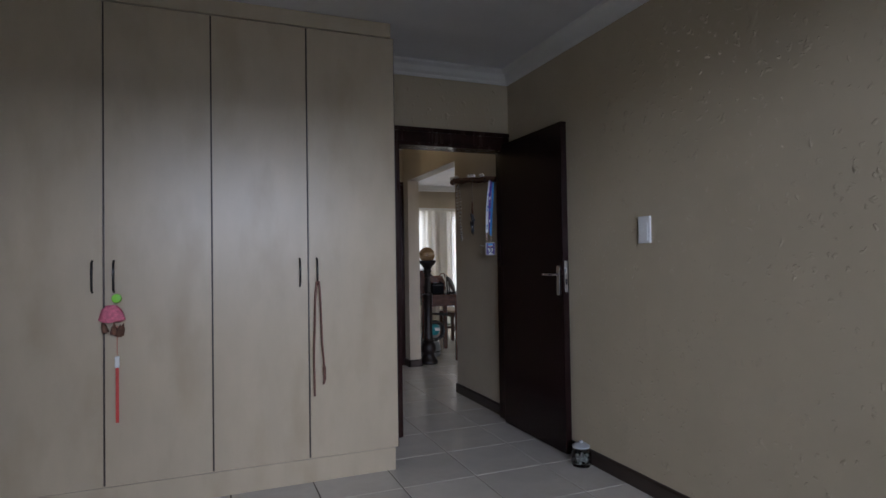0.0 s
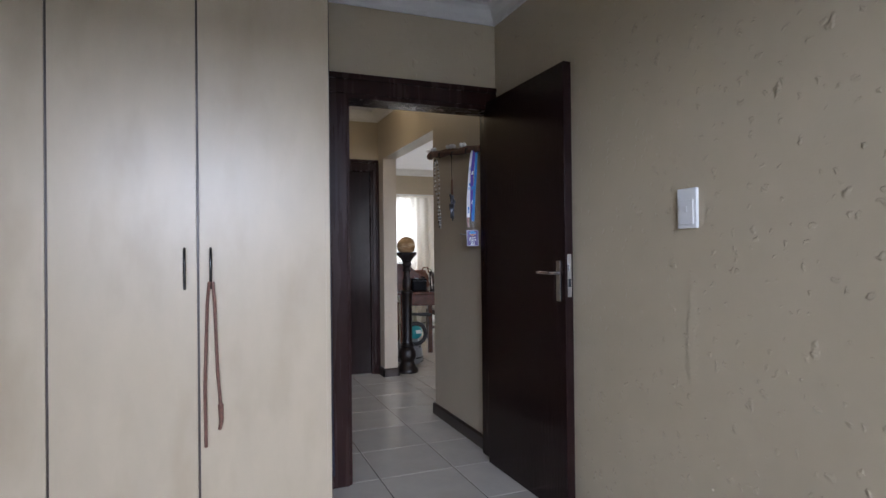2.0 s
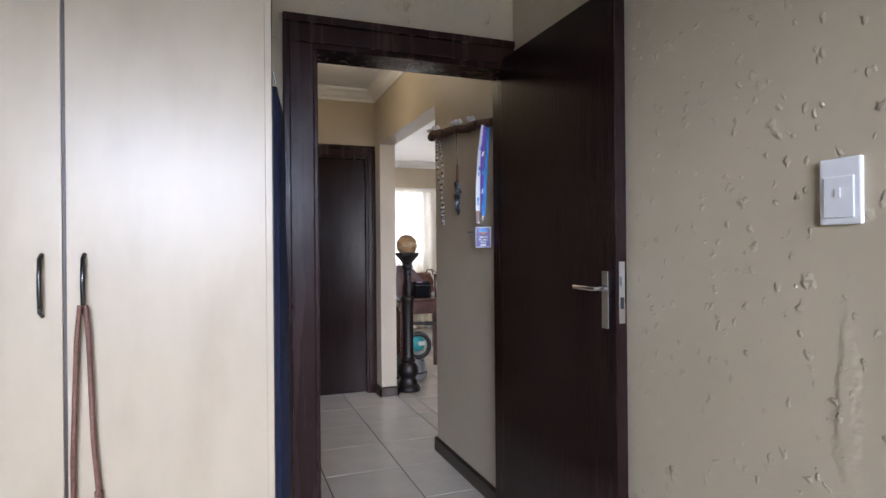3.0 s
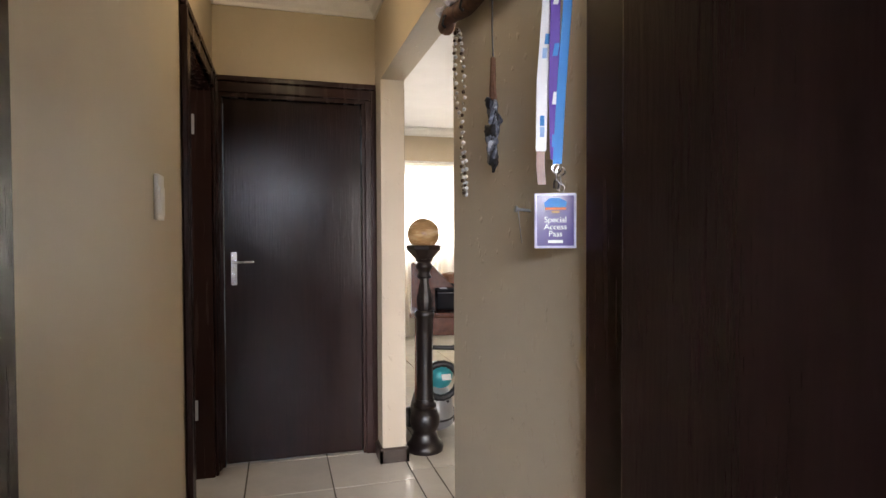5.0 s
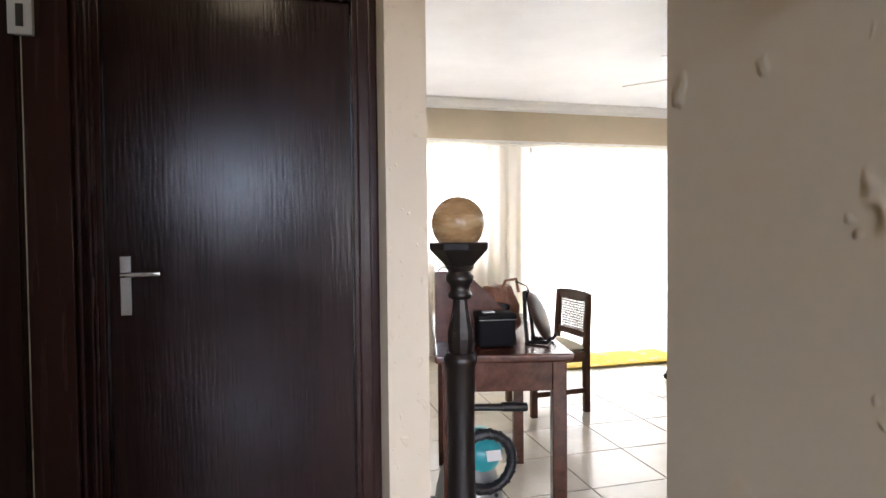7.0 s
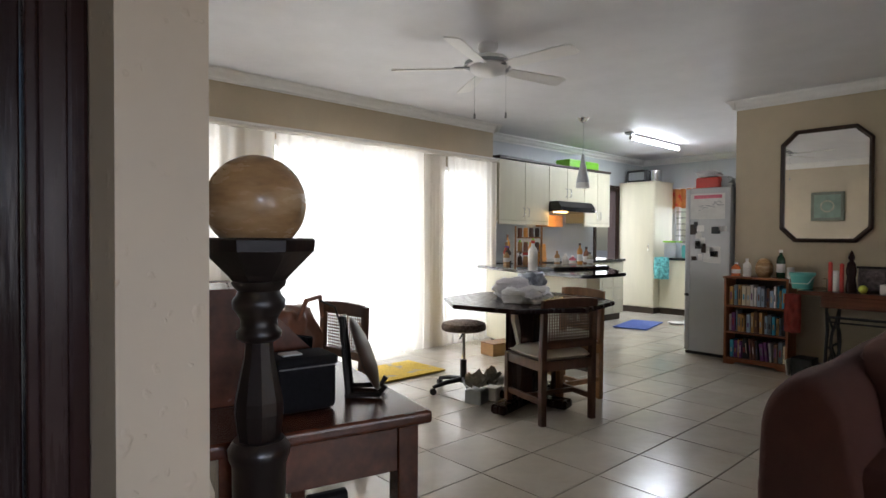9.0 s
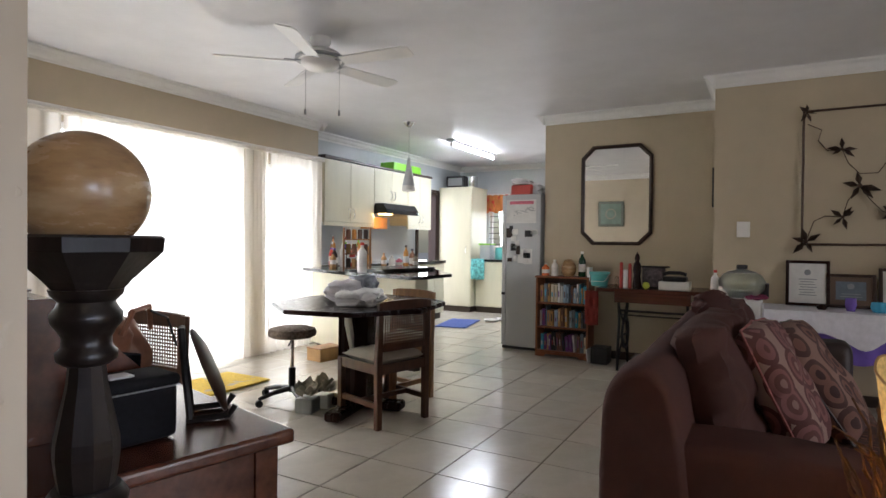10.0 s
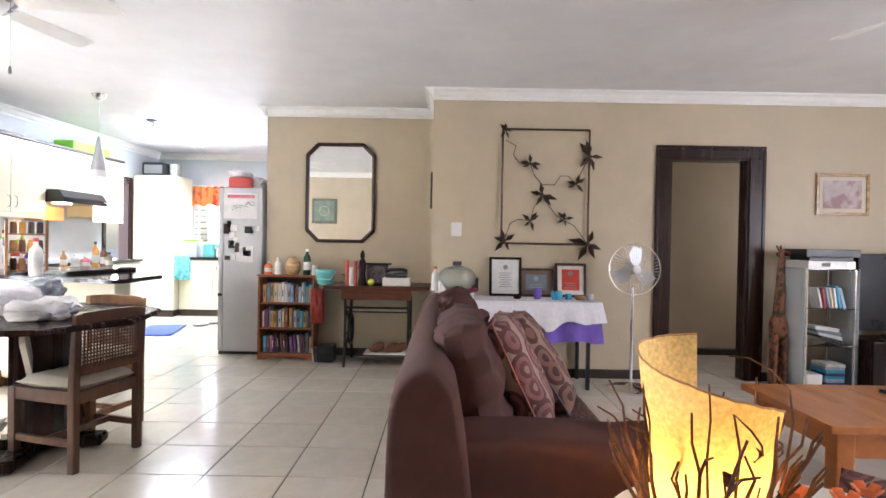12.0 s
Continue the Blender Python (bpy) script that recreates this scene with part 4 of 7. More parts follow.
# ---- lounge: by the opening ----
ped = thing("turned_pedestal", "tall dark turned wooden pedestal beside the opening", "pedestal", pose(1.60, 4.075, 0))
part("base", lathe([(0, 0), (0.104, 0), (0.108, 0.02), (0.103, 0.04), (0.086, 0.055), (0.078, 0.075), (0.07, 0.095), (0.066, 0.115), (0.08, 0.135), (0.088, 0.165), (0.084, 0.205), (0.07, 0.235), (0.06, 0.245),
                    (0.068, 0.255), (0.068, 0.27), (0.056, 0.28), (0.052, 0.30), (0, 0.30)], 28), M["black_wood"], ped, "turned bulbous foot", True)
part("shaft", lathe([(0, 0.3005), (0.05, 0.3005), (0.047, 0.33), (0.046, 0.56), (0.049, 0.765), (0.055, 0.78), (0.057, 0.795), (0.05, 0.806), (0.046, 0.812), (0, 0.812)], 28), M["black_wood"], ped, "straight turned shaft", True)
part("vase", lathe([(0, 0.8125), (0.038, 0.8125), (0.042, 0.835), (0.045, 0.862), (0.044, 0.885), (0.036, 0.925), (0.028, 0.965), (0.025, 0.995), (0, 0.995)], 10), M["black_wood"], ped, "faceted vase-shaped length")
part("neck", lathe([(0, 0.9955), (0.03, 0.9955), (0.04, 1.003), (0.041, 1.014), (0.034, 1.022), (0.033, 1.036), (0.038, 1.046), (0.047, 1.058), (0.048, 1.072), (0.04, 1.083), (0.038, 1.09), (0.048, 1.10), (0.05, 1.108), (0, 1.108)], 28), M["black_wood"], ped, "ringed neck", True)
bm = lathe([(0.0, 1.1085), (0.05, 1.1085), (0.06, 1.12), (0.078, 1.138), (0.098, 1.158), (0.104, 1.164), (0.106, 1.184), (0.102, 1.188), (0.06, 1.188), (0.045, 1.172), (0, 1.165)], 8)
part("capital", bm, M["black_wood"], ped, "faceted flaring capital")
ball = single("stone_ball", lathe([(0.091 * math.sin(math.pi * i / 24), -0.091 * math.cos(math.pi * i / 24)) for i in range(25)], 40), M["ball"], "polished marbled brown stone ball on the pedestal", "stone ball", pose(1.597, 4.08, 1.251), True)

con = thing("console_table", "red-brown varnished wooden table beside the pedestal", "table", pose(2.02, 4.055, 0, 0, 0, -13))
part("tabletop", block(-0.50, 0.0, 0.0, 1.05, 0.755, 0.785, 0.009, 3), M["red_wood"], con)
part("apron", block(-0.44, -0.075, 0.035, 0.057, 0.645, 0.754, 0.002), M["red_wood"], con)
part("apron", block(-0.055, -0.033, 0.09, 0.95, 0.645, 0.754, 0.002), M["red_wood"], con)
part("apron", block(-0.465, -0.443, 0.09, 0.95, 0.645, 0.754, 0.002), M["red_wood"], con)
for x in (-0.47, -0.075):
    for y in (0.03, 0.965):
        part("leg", block(x, x + 0.052, y, y + 0.052, 0, 0.754, 0.003), M["red_wood"], con)
desk = thing("writing_box", "dark red wooden bureau box standing on the table", "bureau", pose(1.60, 4.42, 0.7855, 0, 0, -13))
part("body", prism([(-0.0, 0), (0.32, 0), (0.32, 0.08), (0.12, 0.28), (0.0, 0.28)], 0, 0.28, 0.003, Matrix.Rotation(radians(90), 4, "X") @ Matrix.Scale(-1, 4, (0, 0, 1))), M["red_wood"], desk)
part("brass_rail", tube([(0.01, 0.05, 0.279), (0.03, 0.05, 0.295), (0.09, 0.05, 0.295), (0.11, 0.22, 0.281)], 0.003, 6), M["chrome"], desk)
NYLON = mat("black_nylon_cloth", (0.008, 0.008, 0.010), 0.85, var=0.3, scale=90, bump=0.0004, bump_scale=400, spec=0.2)
bag = thing("camera_bag", "black padded zip bag standing on the table", "bag", pose(1.80, 4.285, 0.786, 0, 0, -8))
part("body", block(-0.072, 0.072, -0.055, 0.055, 0, 0.112, 0.018, 3), NYLON, bag, "", True)
part("lid", block(-0.075, 0.075, -0.058, 0.058, 0.105, 0.128, 0.011, 3), NYLON, bag, "", True)
part("zip_piping", tube([(-0.07, -0.06, 0.106), (0.07, -0.06, 0.106), (0.077, 0.05, 0.106)], 0.002, 6), M["steel"], bag)
part("strap", block(-0.05, -0.005, -0.03, 0.01, 0.129, 0.133, 0.001), M["silver"], bag, "grey strap end")
hb = thing("handbag", "tan leather handbag slumped on the table", "handbag", pose(1.92, 4.49, 0.786, 0, 0, 30) @ Matrix.Scale(0.82, 4))
bm = pillow(0.20, 0.27, 0.13, 12, 0.3, 0.03)
part("body", moved(bm, pose(0, 0, 0, -14)), M["leather"], hb, "", True)
part("strap", tube([(-0.06, -0.02, 0.22), (-0.05, -0.045, 0.285), (0.03, -0.05, 0.29), (0.07, -0.035, 0.22)], 0.008, 6), M["leather"], hb)
part("chain", tube([(0.0, -0.07, 0.28), (0.08, -0.08, 0.25), (0.12, -0.09, 0.16)], 0.004, 5), M["iron"], hb, "black chain")
ph = single("leaning_phone", moved(block(-0.04, 0.04, -0.005, 0.005, 0, 0.15, 0.006), pose(0, 0, 0, -18, 12)), M["black_gloss"], "black glossy phone leaning on the bag", "phone", pose(1.845, 4.40, 0.79, 0, 0, -10))
pl = thing("plate_stand", "dark wooden plate leaning on a black easel stand", "plate stand", pose(1.975, 4.30, 0.786, 0, 0, 52) @ Matrix.Scale(0.97, 4))
part("easel", tube([(-0.05, 0.02, 0), (-0.045, 0.03, 0.10), (-0.02, 0.04, 0.205), (0.02, 0.04, 0.205), (0.045, 0.03, 0.10), (0.05, 0.02, 0)], 0.008, 6), M["iron"], pl)
part("easel_foot", tube([(-0.05, 0.03, 0.006), (-0.05, -0.06, 0.008), (-0.05, -0.075, 0.03)], 0.008, 6), M["iron"], pl)
part("easel_foot", tube([(0.05, 0.03, 0.006), (0.05, -0.06, 0.008), (0.05, -0.075, 0.03)], 0.008, 6), M["iron"], pl)
part("plate", moved(lathe([(0, 0.006), (0.06, 0.005), (0.10, -0.006), (0.104, -0.012), (0.1, -0.015), (0.06, -0.004), (0, -0.004)], 36), pose(0, -0.028, 0.11, 68)), M["jamb"], pl, "round dark wooden plate", True)
vac = thing("vacuum_cleaner", "silver and teal cylinder vacuum cleaner under the table", "vacuum cleaner", pose(1.735, 4.43, 0))
bm = lathe([(0, 0.02), (0.10, 0.02), (0.135, 0.05), (0.14, 0.11), (0.13, 0.18), (0.11, 0.25), (0.085, 0.30), (0.05, 0.33), (0, 0.335)], 28)
for v in bm.verts:
    v.co.y *= 1.25
part("body", bm, M["steel"], vac, "silver-grey plastic body", True)
part("seam", lathe([(0.1385, 0.085), (0.1425, 0.088), (0.1425, 0.096), (0.139, 0.099)], 28, None, Matrix.Scale(1.25, 4, (0, 1, 0))), M["black"], vac)
part("cover", moved(lathe([(0, 0.055), (0.04, 0.052), (0.075, 0.035), (0.092, 0.0), (0.088, -0.05), (0, -0.05)], 24), pose(0.03, -0.06, 0.37, 28)), M["teal"], vac, "teal dust cover", True)
part("badge", moved(block(-0.03, 0.03, -0.002, 0.0, -0.02, 0.02, 0.001), pose(0.055, -0.152, 0.36, -34)), M["white"], vac, "pale printed mark")
part("button", moved(lathe([(0, 0), (0.008, 0), (0.008, 0.004), (0, 0.005)], 12), pose(0.06, -0.16, 0.21, 90)), M["black"], vac)
ribs = [(0.02 + 0.105 * math.cos(a / 30 * 5.4 - 2.2), -0.17 + 0.0006 * a, 0.345 + 0.105 * math.sin(a / 30 * 5.4 - 2.2)) for a in range(31)]
hose = part("hose", tube(ribs, 0.020, 10), M["black"], vac, "grey-black ribbed hose", True)
for a in range(0, 31, 2):
    b_, e_ = ribs[max(a - 1, 0)], ribs[min(a + 1, 30)]
    part("hose_rib", tube([Vector(ribs[a]) - (Vector(e_) - Vector(b_)) * 0.14, Vector(ribs[a]) + (Vector(e_) - Vector(b_)) * 0.14], 0.0225, 10), M["black"], hose)
part("wand", tube([(-0.05, -0.12, 0.548), (0.20, -0.13, 0.53)], 0.014, 10), M["black"], vac)
part("wand_grip", tube([(0.10, -0.126, 0.539), (0.20, -0.13, 0.531)], 0.018, 10), M["black"], vac)
for s in (-1, 1):
    part("wheel", moved(lathe([(0, -0.02), (0.06, -0.02), (0.065, 0), (0.06, 0.02), (0, 0.02)], 20), pose(s * 0.135, 0.06, 0.065, 0, 90)), M["black"], vac)
plq = thing("hanging_plaque", "dark wooden framed plaque on the lounge wall", "plaque", pose(1.4595, 4.27, 1.83, 0, 0, 90))
part("frame", block(-0.2, 0.2, -0.028, 0, -0.25, 0.25, 0.004), M["jamb"], plq)
part("panel", block(-0.165, 0.165, -0.031, -0.0282, -0.215, 0.215, 0.001), M["dark"], plq, "dark panel")
pic = thing("wall_picture", "square framed green print on the beige wall", "picture", pose(1.461, 5.89, 1.78, 0, 0, 90))
part("frame", block(-0.25, 0.25, -0.03, 0, -0.25, 0.25, 0.005), mat("grey_green_frame", (0.13, 0.14, 0.11), 0.6, var=0.15), pic)
part("emblem", moved(lathe([(0.085, 0), (0.105, 0), (0.105, 0.0015), (0.085, 0.0015)], 28), pose(0, -0.0335, 0.0, 90)), M["leaf"], pic, "pale round emblem")
part("print", block(-0.2, 0.2, -0.033, -0.0302, -0.2, 0.2, 0.0005), mat("green_print", (0.16, 0.22, 0.18), 0.5, var=0.3, scale=5), pic, "faded green print")


# ---- curtains ----
def curtain(x0, x1, folds, label, y=7.68, z0=0.015, z1=2.12, depth=0.035, seed=0):
    c = thing("sheer_curtain", label, "curtain", None, "sheer curtains")
    bm = bmesh.new()
    n = folds * 10
    cols = []
    for i in range(n + 1):
        u = i / n
        col = []
        for k in range(9):
            v = k / 8
            z = z0 + (z1 - z0) * v
            ph = 2 * math.pi * folds * (u + 0.012 * noise.noise((u * 9, v * 1.5, seed)))
            amp = depth * (0.65 + 0.55 * noise.noise((u * 14 + seed, 0, v))) * (0.55 + 0.45 * (1 - v))
            col.append(bm.verts.new((x0 + (x1 - x0) * u + 0.006 * math.sin(ph * 0.5), y + amp * math.sin(ph), z + (0.012 * math.sin(ph * 0.7) if k == 8 else 0))))
        cols.append(col)
    for a, b in zip(cols, cols[1:]):
        for k in range(8):
            bm.faces.new((a[k], b[k], b[k + 1], a[k + 1]))
    part("cloth", bm, M["curtain"], c, "", True)
    part("heading", block(x0 - 0.01, x1 + 0.01, y - 0.035, y + 0.035, z1 - 0.03, z1 - 0.005, 0.006), M["curtain"], c, "gathered heading tape")
    part("rail", block(x0 - 0.03, x1 + 0.03, y - 0.012, y + 0.012, z1 + 0.003, z1 + 0.026, 0.003), M["cornice"], c, "white curtain rail")


curtain(1.60, 3.42, 15, "ivory sheer curtain hanging over the window", seed=1)
curtain(3.44, 5.12, 13, "bright ivory sheer curtain over the patio doors", seed=5)
curtain(5.14, 5.44, 6, "bunched ivory sheer curtain edge", depth=0.05, seed=8, y=7.69)
curtain(5.46, 6.26, 8, "ivory sheer curtain over the side window", seed=3, depth=0.03)
# unseen curtain, added to stop bedroom_sky spilling into the lounge
curtain(1.62, 3.38, 14, "unseen ivory sheer curtain added over the south window", seed=13, y=-2.04)


# ---- dining area ----
def dining_chair(m, wood, label):
    c = thing("dining_chair", label, "chair", m, "dining chairs")
    for x in (-0.20, 0.20):
        part("back_leg", moved(prism([(-0.02, 0), (0.02, 0), (0.022, 0.43), (-0.005, 0.80), (-0.035, 0.80), (-0.02, 0.43)], -0.02, 0.02, 0.003, Matrix.Rotation(radians(90), 4, "Z") @ Matrix.Rotation(radians(90), 4, "X")), Matrix.Translation((x, 0, 0))), wood, c)
        part("front_leg", block(x - 0.02, x + 0.02, 0.375, 0.415, 0, 0.41, 0.003), wood, c)
        part("side_rail", block(x - 0.014, x + 0.014, 0.02, 0.376, 0.345, 0.41, 0.003), wood, c)
        part("stretcher", block(x - 0.012, x + 0.012, 0.02, 0.376, 0.13, 0.165, 0.003), wood, c)
    part("front_rail", block(-0.18, 0.18, 0.38, 0.41, 0.345, 0.41, 0.003), wood, c)
    part("back_rail", block(-0.18, 0.18, -0.014, 0.014, 0.345, 0.41, 0.003), wood, c)
    part("cross_stretcher", block(-0.19, 0.19, 0.18, 0.205, 0.132, 0.163, 0.003), wood, c)
    seat = pillow(0.43, 0.42, 0.07, 10, 0.25)
    part("seat", moved(seat, Matrix.Translation((0, 0.405, 0.432)) @ Matrix.Rotation(radians(90), 4, "X")), M["seat_cloth"], c, "cream upholstered seat pad", True)
    for z, h in ((0.745, 0.06), (0.49, 0.045)):
        y = -0.012 if z < 0.6 else -0.022
        bm = bmesh.new()
        n = 8
        rows = []
        for i in range(n + 1):
            x = -0.185 + 0.37 * i / n
            dz = 0.007 * (1 - (2 * i / n - 1) ** 2) if z > 0.6 else 0
            dy = -0.01 * (1 - (2 * i / n - 1) ** 2)
            rows.append([bm.verts.new((x, y + dy + a, z + b + (dz if b else 0))) for a, b in ((-0.011, 0), (0.011, 0), (0.011, h), (-0.011, h))])
        for a, b in zip(rows, rows[1:]):
            for k in range(4):
                bm.faces.new((a[k], a[(k + 1) % 4], b[(k + 1) % 4], b[k]))
        bm.faces.new(rows[0])
        bm.faces.new(rows[-1])
        part("top_rail" if z > 0.6 else "lower_back_rail", bm, wood, c)
    bm = bmesh.new()
    for i in range(19):
        x = -0.171 + 0.019 * i
        cuboid(bm, x - 0.0042, x + 0.0042, -0.032, -0.029, 0.534, 0.75)
    for i in range(12):
        z = 0.542 + 0.018 * i
        cuboid(bm, -0.18, 0.18, -0.029, -0.026, z - 0.0042, z + 0.0042)
    tagged(part("cane_panel", bm, wood, c), "woven cane back panel", kind="stuff")
    return c


def turn(x, y, fx, fy):
    return pose(x, y, 0, 0, 0, math.degrees(math.atan2(-fx, fy)))


a = dining_chair(turn(4.245, 5.235, 0.28, 0.96), M["chair"], "brown wooden dining chair with cane back and cream seat")
b = dining_chair(turn(4.93, 5.60, -0.98, 0.2), M["chair_light"], "golden brown dining chair with cane back at the table")
dining_chair(turn(2.96, 5.91, -1, -0.05), M["chair"], "brown wooden cane-backed chair standing by the curtain")

tab = thing("dining_table", "dark wooden octagonal pedestal dining table", "table", pose(4.40, 5.70, 0, 0, 0, 12))
R = 0.67
octo = [(R * math.cos(radians(22.5 + 45 * i)), R * math.sin(radians(22.5 + 45 * i)) * 0.9) for i in range(8)]
part("tabletop", prism(octo, 0.722, 0.752, 0.006), M["dark"], tab)
part("pedestal", block(-0.12, 0.12, -0.11, 0.11, 0.075, 0.72, 0.006), M["dark"], tab)
part("foot", prism([(-0.42, -0.055), (0.42, -0.055), (0.42, 0.055), (-0.42, 0.055)], 0.012, 0.074, 0.01), M["dark"], tab)
part("foot", prism([(-0.06, -0.33), (0.06, -0.33), (0.06, 0.33), (-0.06, 0.33)], 0.012, 0.07, 0.01), M["dark"], tab)
for s in (-1, 1):
    part("brace", moved(prism([(0, 0), (0.09, 0.2), (0.09, 0.3), (0.06, 0.3), (-0.0, 0.12)], -0.015, 0.015, 0.002, Matrix.Rotation(radians(90), 4, "X")), pose(s * 0.125, 0, 0.42, 0, 0, 0 if s > 0 else 180)), M["white"], tab, "white curved bracket")


def carrier(x, y, z, w, h, d, seed, material, label, rz=0):
    bm = pillow(w, h, d, 30, 0.3, 0.05, seed)
    for v in bm.verts:
        q = v.co + Vector((seed, 0, 0))
        v.co += Vector((0.022, 0.022, 0.026)) * noise.noise(q * 13) + Vector((0.007, 0.007, 0.012)) * (1 - 2 * abs(noise.noise(q * 34)))
    low = min(v.co.z for v in bm.verts)
    for v in bm.verts:
        v.co.z = max(v.co.z - low - 0.02, 0)
    return single("carrier_bag", bm, material, label, "plastic bag", pose(x, y, z, 0, 0, rz), True, "bags on the dining table")


BAG = mat("white_plastic_film", (0.70, 0.70, 0.72), 0.35, var=0.1, scale=9, bump=0.006, bump_scale=22)
carrier(4.24, 5.58, 0.753, 0.34, 0.115, 0.26, 2, BAG, "crumpled white plastic carrier bag on the table")
carrier(4.42, 5.85, 0.753, 0.32, 0.14, 0.22, 7, M["lace"], "crumpled pale cloth bag on the table", 25)
carrier(4.72, 5.92, 0.753, 0.22, 0.19, 0.18, 11, mat("grey_plastic_film", (0.34, 0.37, 0.42), 0.4, var=0.5, scale=25, bump=0.004, bump_scale=30), "grey and white plastic bag on the table", -20)

st = thing("swivel_stool", "swivel stool with mottled seat on black castors", "stool", pose(4.27, 6.22, 0))
part("seat", lathe([(0, 0.475), (0.15, 0.475), (0.17, 0.485), (0.175, 0.51), (0.165, 0.535), (0.12, 0.548), (0, 0.55)], 28), mat("mottled_brown_cloth", (0.20, 0.15, 0.12), 0.9, var=0.6, scale=40), st, "mottled brown seat", True)
part("column", tube([(0, 0, 0.22), (0, 0, 0.474)], 0.014, 12), M["chrome"], st)
part("sleeve", tube([(0, 0, 0.07), (0, 0, 0.25)], 0.026, 12), M["black"], st)
part("lever", tube([(0, 0, 0.46), (-0.1, -0.06, 0.43)], 0.006, 6), M["black"], st)
for k in range(5):
    a5 = radians(72 * k + 20)
    x, y = 0.26 * math.cos(a5), 0.26 * math.sin(a5)
    leg = part("leg", tube([(0, 0, 0.1), (x * 0.6, y * 0.6, 0.085), (x, y, 0.06)], 0.022, 8, taper=0.014), M["black"], st, "", True)
    part("castor", moved(lathe([(0, -0.018), (0.024, -0.018), (0.027, 0), (0.024, 0.018), (0, 0.018)], 14), pose(x, y, 0.028, 90, 0, 72 * k)), M["black"], leg)

for x, y, w, h, label in ((4.13, 5.94, 0.13, 0.10, "grey square plant pot with dry leaves"), (4.28, 5.92, 0.11, 0.095, "white square plant pot with dry leaves")):
    p = thing("potted_plant", label, "plant", pose(x, y, 0, 0, 0, 15), "plant pots on the floor")
    part("pot", prism([(-w / 2, -w / 2), (w / 2, -w / 2), (w / 2, w / 2), (-w / 2, w / 2)], 0, h, 0.006), M["steel"] if "grey" in label else M["white"], p)
    bm = bmesh.new()
    for k in range(34):
        an, le = random.random() * 6.28, 0.05 + 0.07 * random.random()
        r0 = random.random() * w * 0.4
        base = Vector((r0 * math.cos(an), r0 * math.sin(an), h + 0.002 + 0.05 * random.random()))
        out = Vector((math.cos(an), math.sin(an), 0.6 + random.random())).normalized() * le
        side = Vector((-math.sin(an), math.cos(an), 0.3)) * le * 0.35
        v = [bm.verts.new(q) for q in (base, base + out * 0.5 + side, base + out, base + out * 0.5 - side)]
        bm.faces.new(v)
    part("leaves", bm, M["leaf"], p, "dry grey-brown leaves")
bx = thing("wooden_box", "low open wooden crate on the floor by the curtain", "box", pose(5.58, 7.02, 0, 0, 0, -8))
part("body", block(-0.16, 0.16, -0.1, 0.1, 0, 0.12, 0.004), M["tan"], bx)
part("rim", block(-0.165, 0.165, -0.105, 0.105, 0.121, 0.13, 0.003), M["chair_light"], bx)
rug = single("yellow_rug", block(3.35, 4.62, 6.80, 7.32, 0.006, 0.022, 0.006), M["yellow"], "mustard yellow patterned rug on the tiled floor", "rug")

# ---- ceiling fans ----


def ceiling_fan(x, y, rz, drop, label):
    f = thing("ceiling_fan", label, "ceiling fan", pose(x, y, TOP, 0, 0, rz), "ceiling fans")
    part("canopy", lathe([(0, 0), (0.07, 0), (0.072, -0.03), (0.055, -0.06), (0.02, -0.07), (0, -0.07)], 28), M["fan_white"], f, "", True)
    part("rod", tube([(0, 0, -0.06), (0, 0, -drop + 0.09)], 0.014, 10), M["fan_white"], f)
    part("motor", lathe([(0, 0.1), (0.05, 0.1), (0.12, 0.075), (0.165, 0.04), (0.165, 0.02), (0.13, 0.012), (0, 0.012)], 32, None, Matrix.Translation((0, 0, -drop))), M["fan_white"], f, "", True)
    part("vent_ring", lathe([(0.131, 0.016), (0.168, 0.016), (0.168, 0.036), (0.131, 0.036)], 32, None, Matrix.Translation((0, 0, -drop))), M["steel"], f, "grey slotted ring")
    part("switch_cap", lathe([(0.13, 0.0115), (0.128, -0.012), (0.105, -0.035), (0.065, -0.05), (0, -0.054)], 32, None, Matrix.Translation((0, 0, -drop))), M["fan_white"], f, "", True)
    for k in range(5):
        m = Matrix.Translation((0, 0, -drop)) @ Matrix.Rotation(radians(72 * k), 4, "Z")
        bl = prism([(0.17, -0.05), (0.65, -0.068), (0.685, -0.05), (0.685, 0.05), (0.65, 0.068), (0.17, 0.05)], -0.004, 0.004, 0.002)
        blade = part("blade", moved(bl, m @ Matrix.Rotation(radians(-12), 4, "X")), M["fan_white"], f)
        part("blade_arm", moved(block(0.09, 0.24, -0.018, 0.018, 0.004, 0.012, 0.003), m), M["steel"], blade)
    for s, ln in ((0.15, 0.26), (-0.15, 0.30)):
        ax = Matrix.Rotation(radians(-rz), 3, "Z") @ Vector((0.02, s, 0))
        ch = part("pull_chain", tube([(ax.x, ax.y, -drop + 0.016), (ax.x, ax.y, -drop - 0.03 - ln)], 0.001, 5), M["steel"], f)
        part("chain_weight", lathe([(0, -0.04), (0.009, -0.035), (0.006, 0), (0, 0.002)], 10, None, Matrix.Translation((ax.x, ax.y, -drop - 0.03 - ln))), M["steel"], ch)


ceiling_fan(4.13, 5.85, 60, 0.17, "white five-bladed ceiling fan with pull chains")
ceiling_fan(3.75, 1.06, 21, 0.205, "white five-bladed ceiling fan over the coffee table")

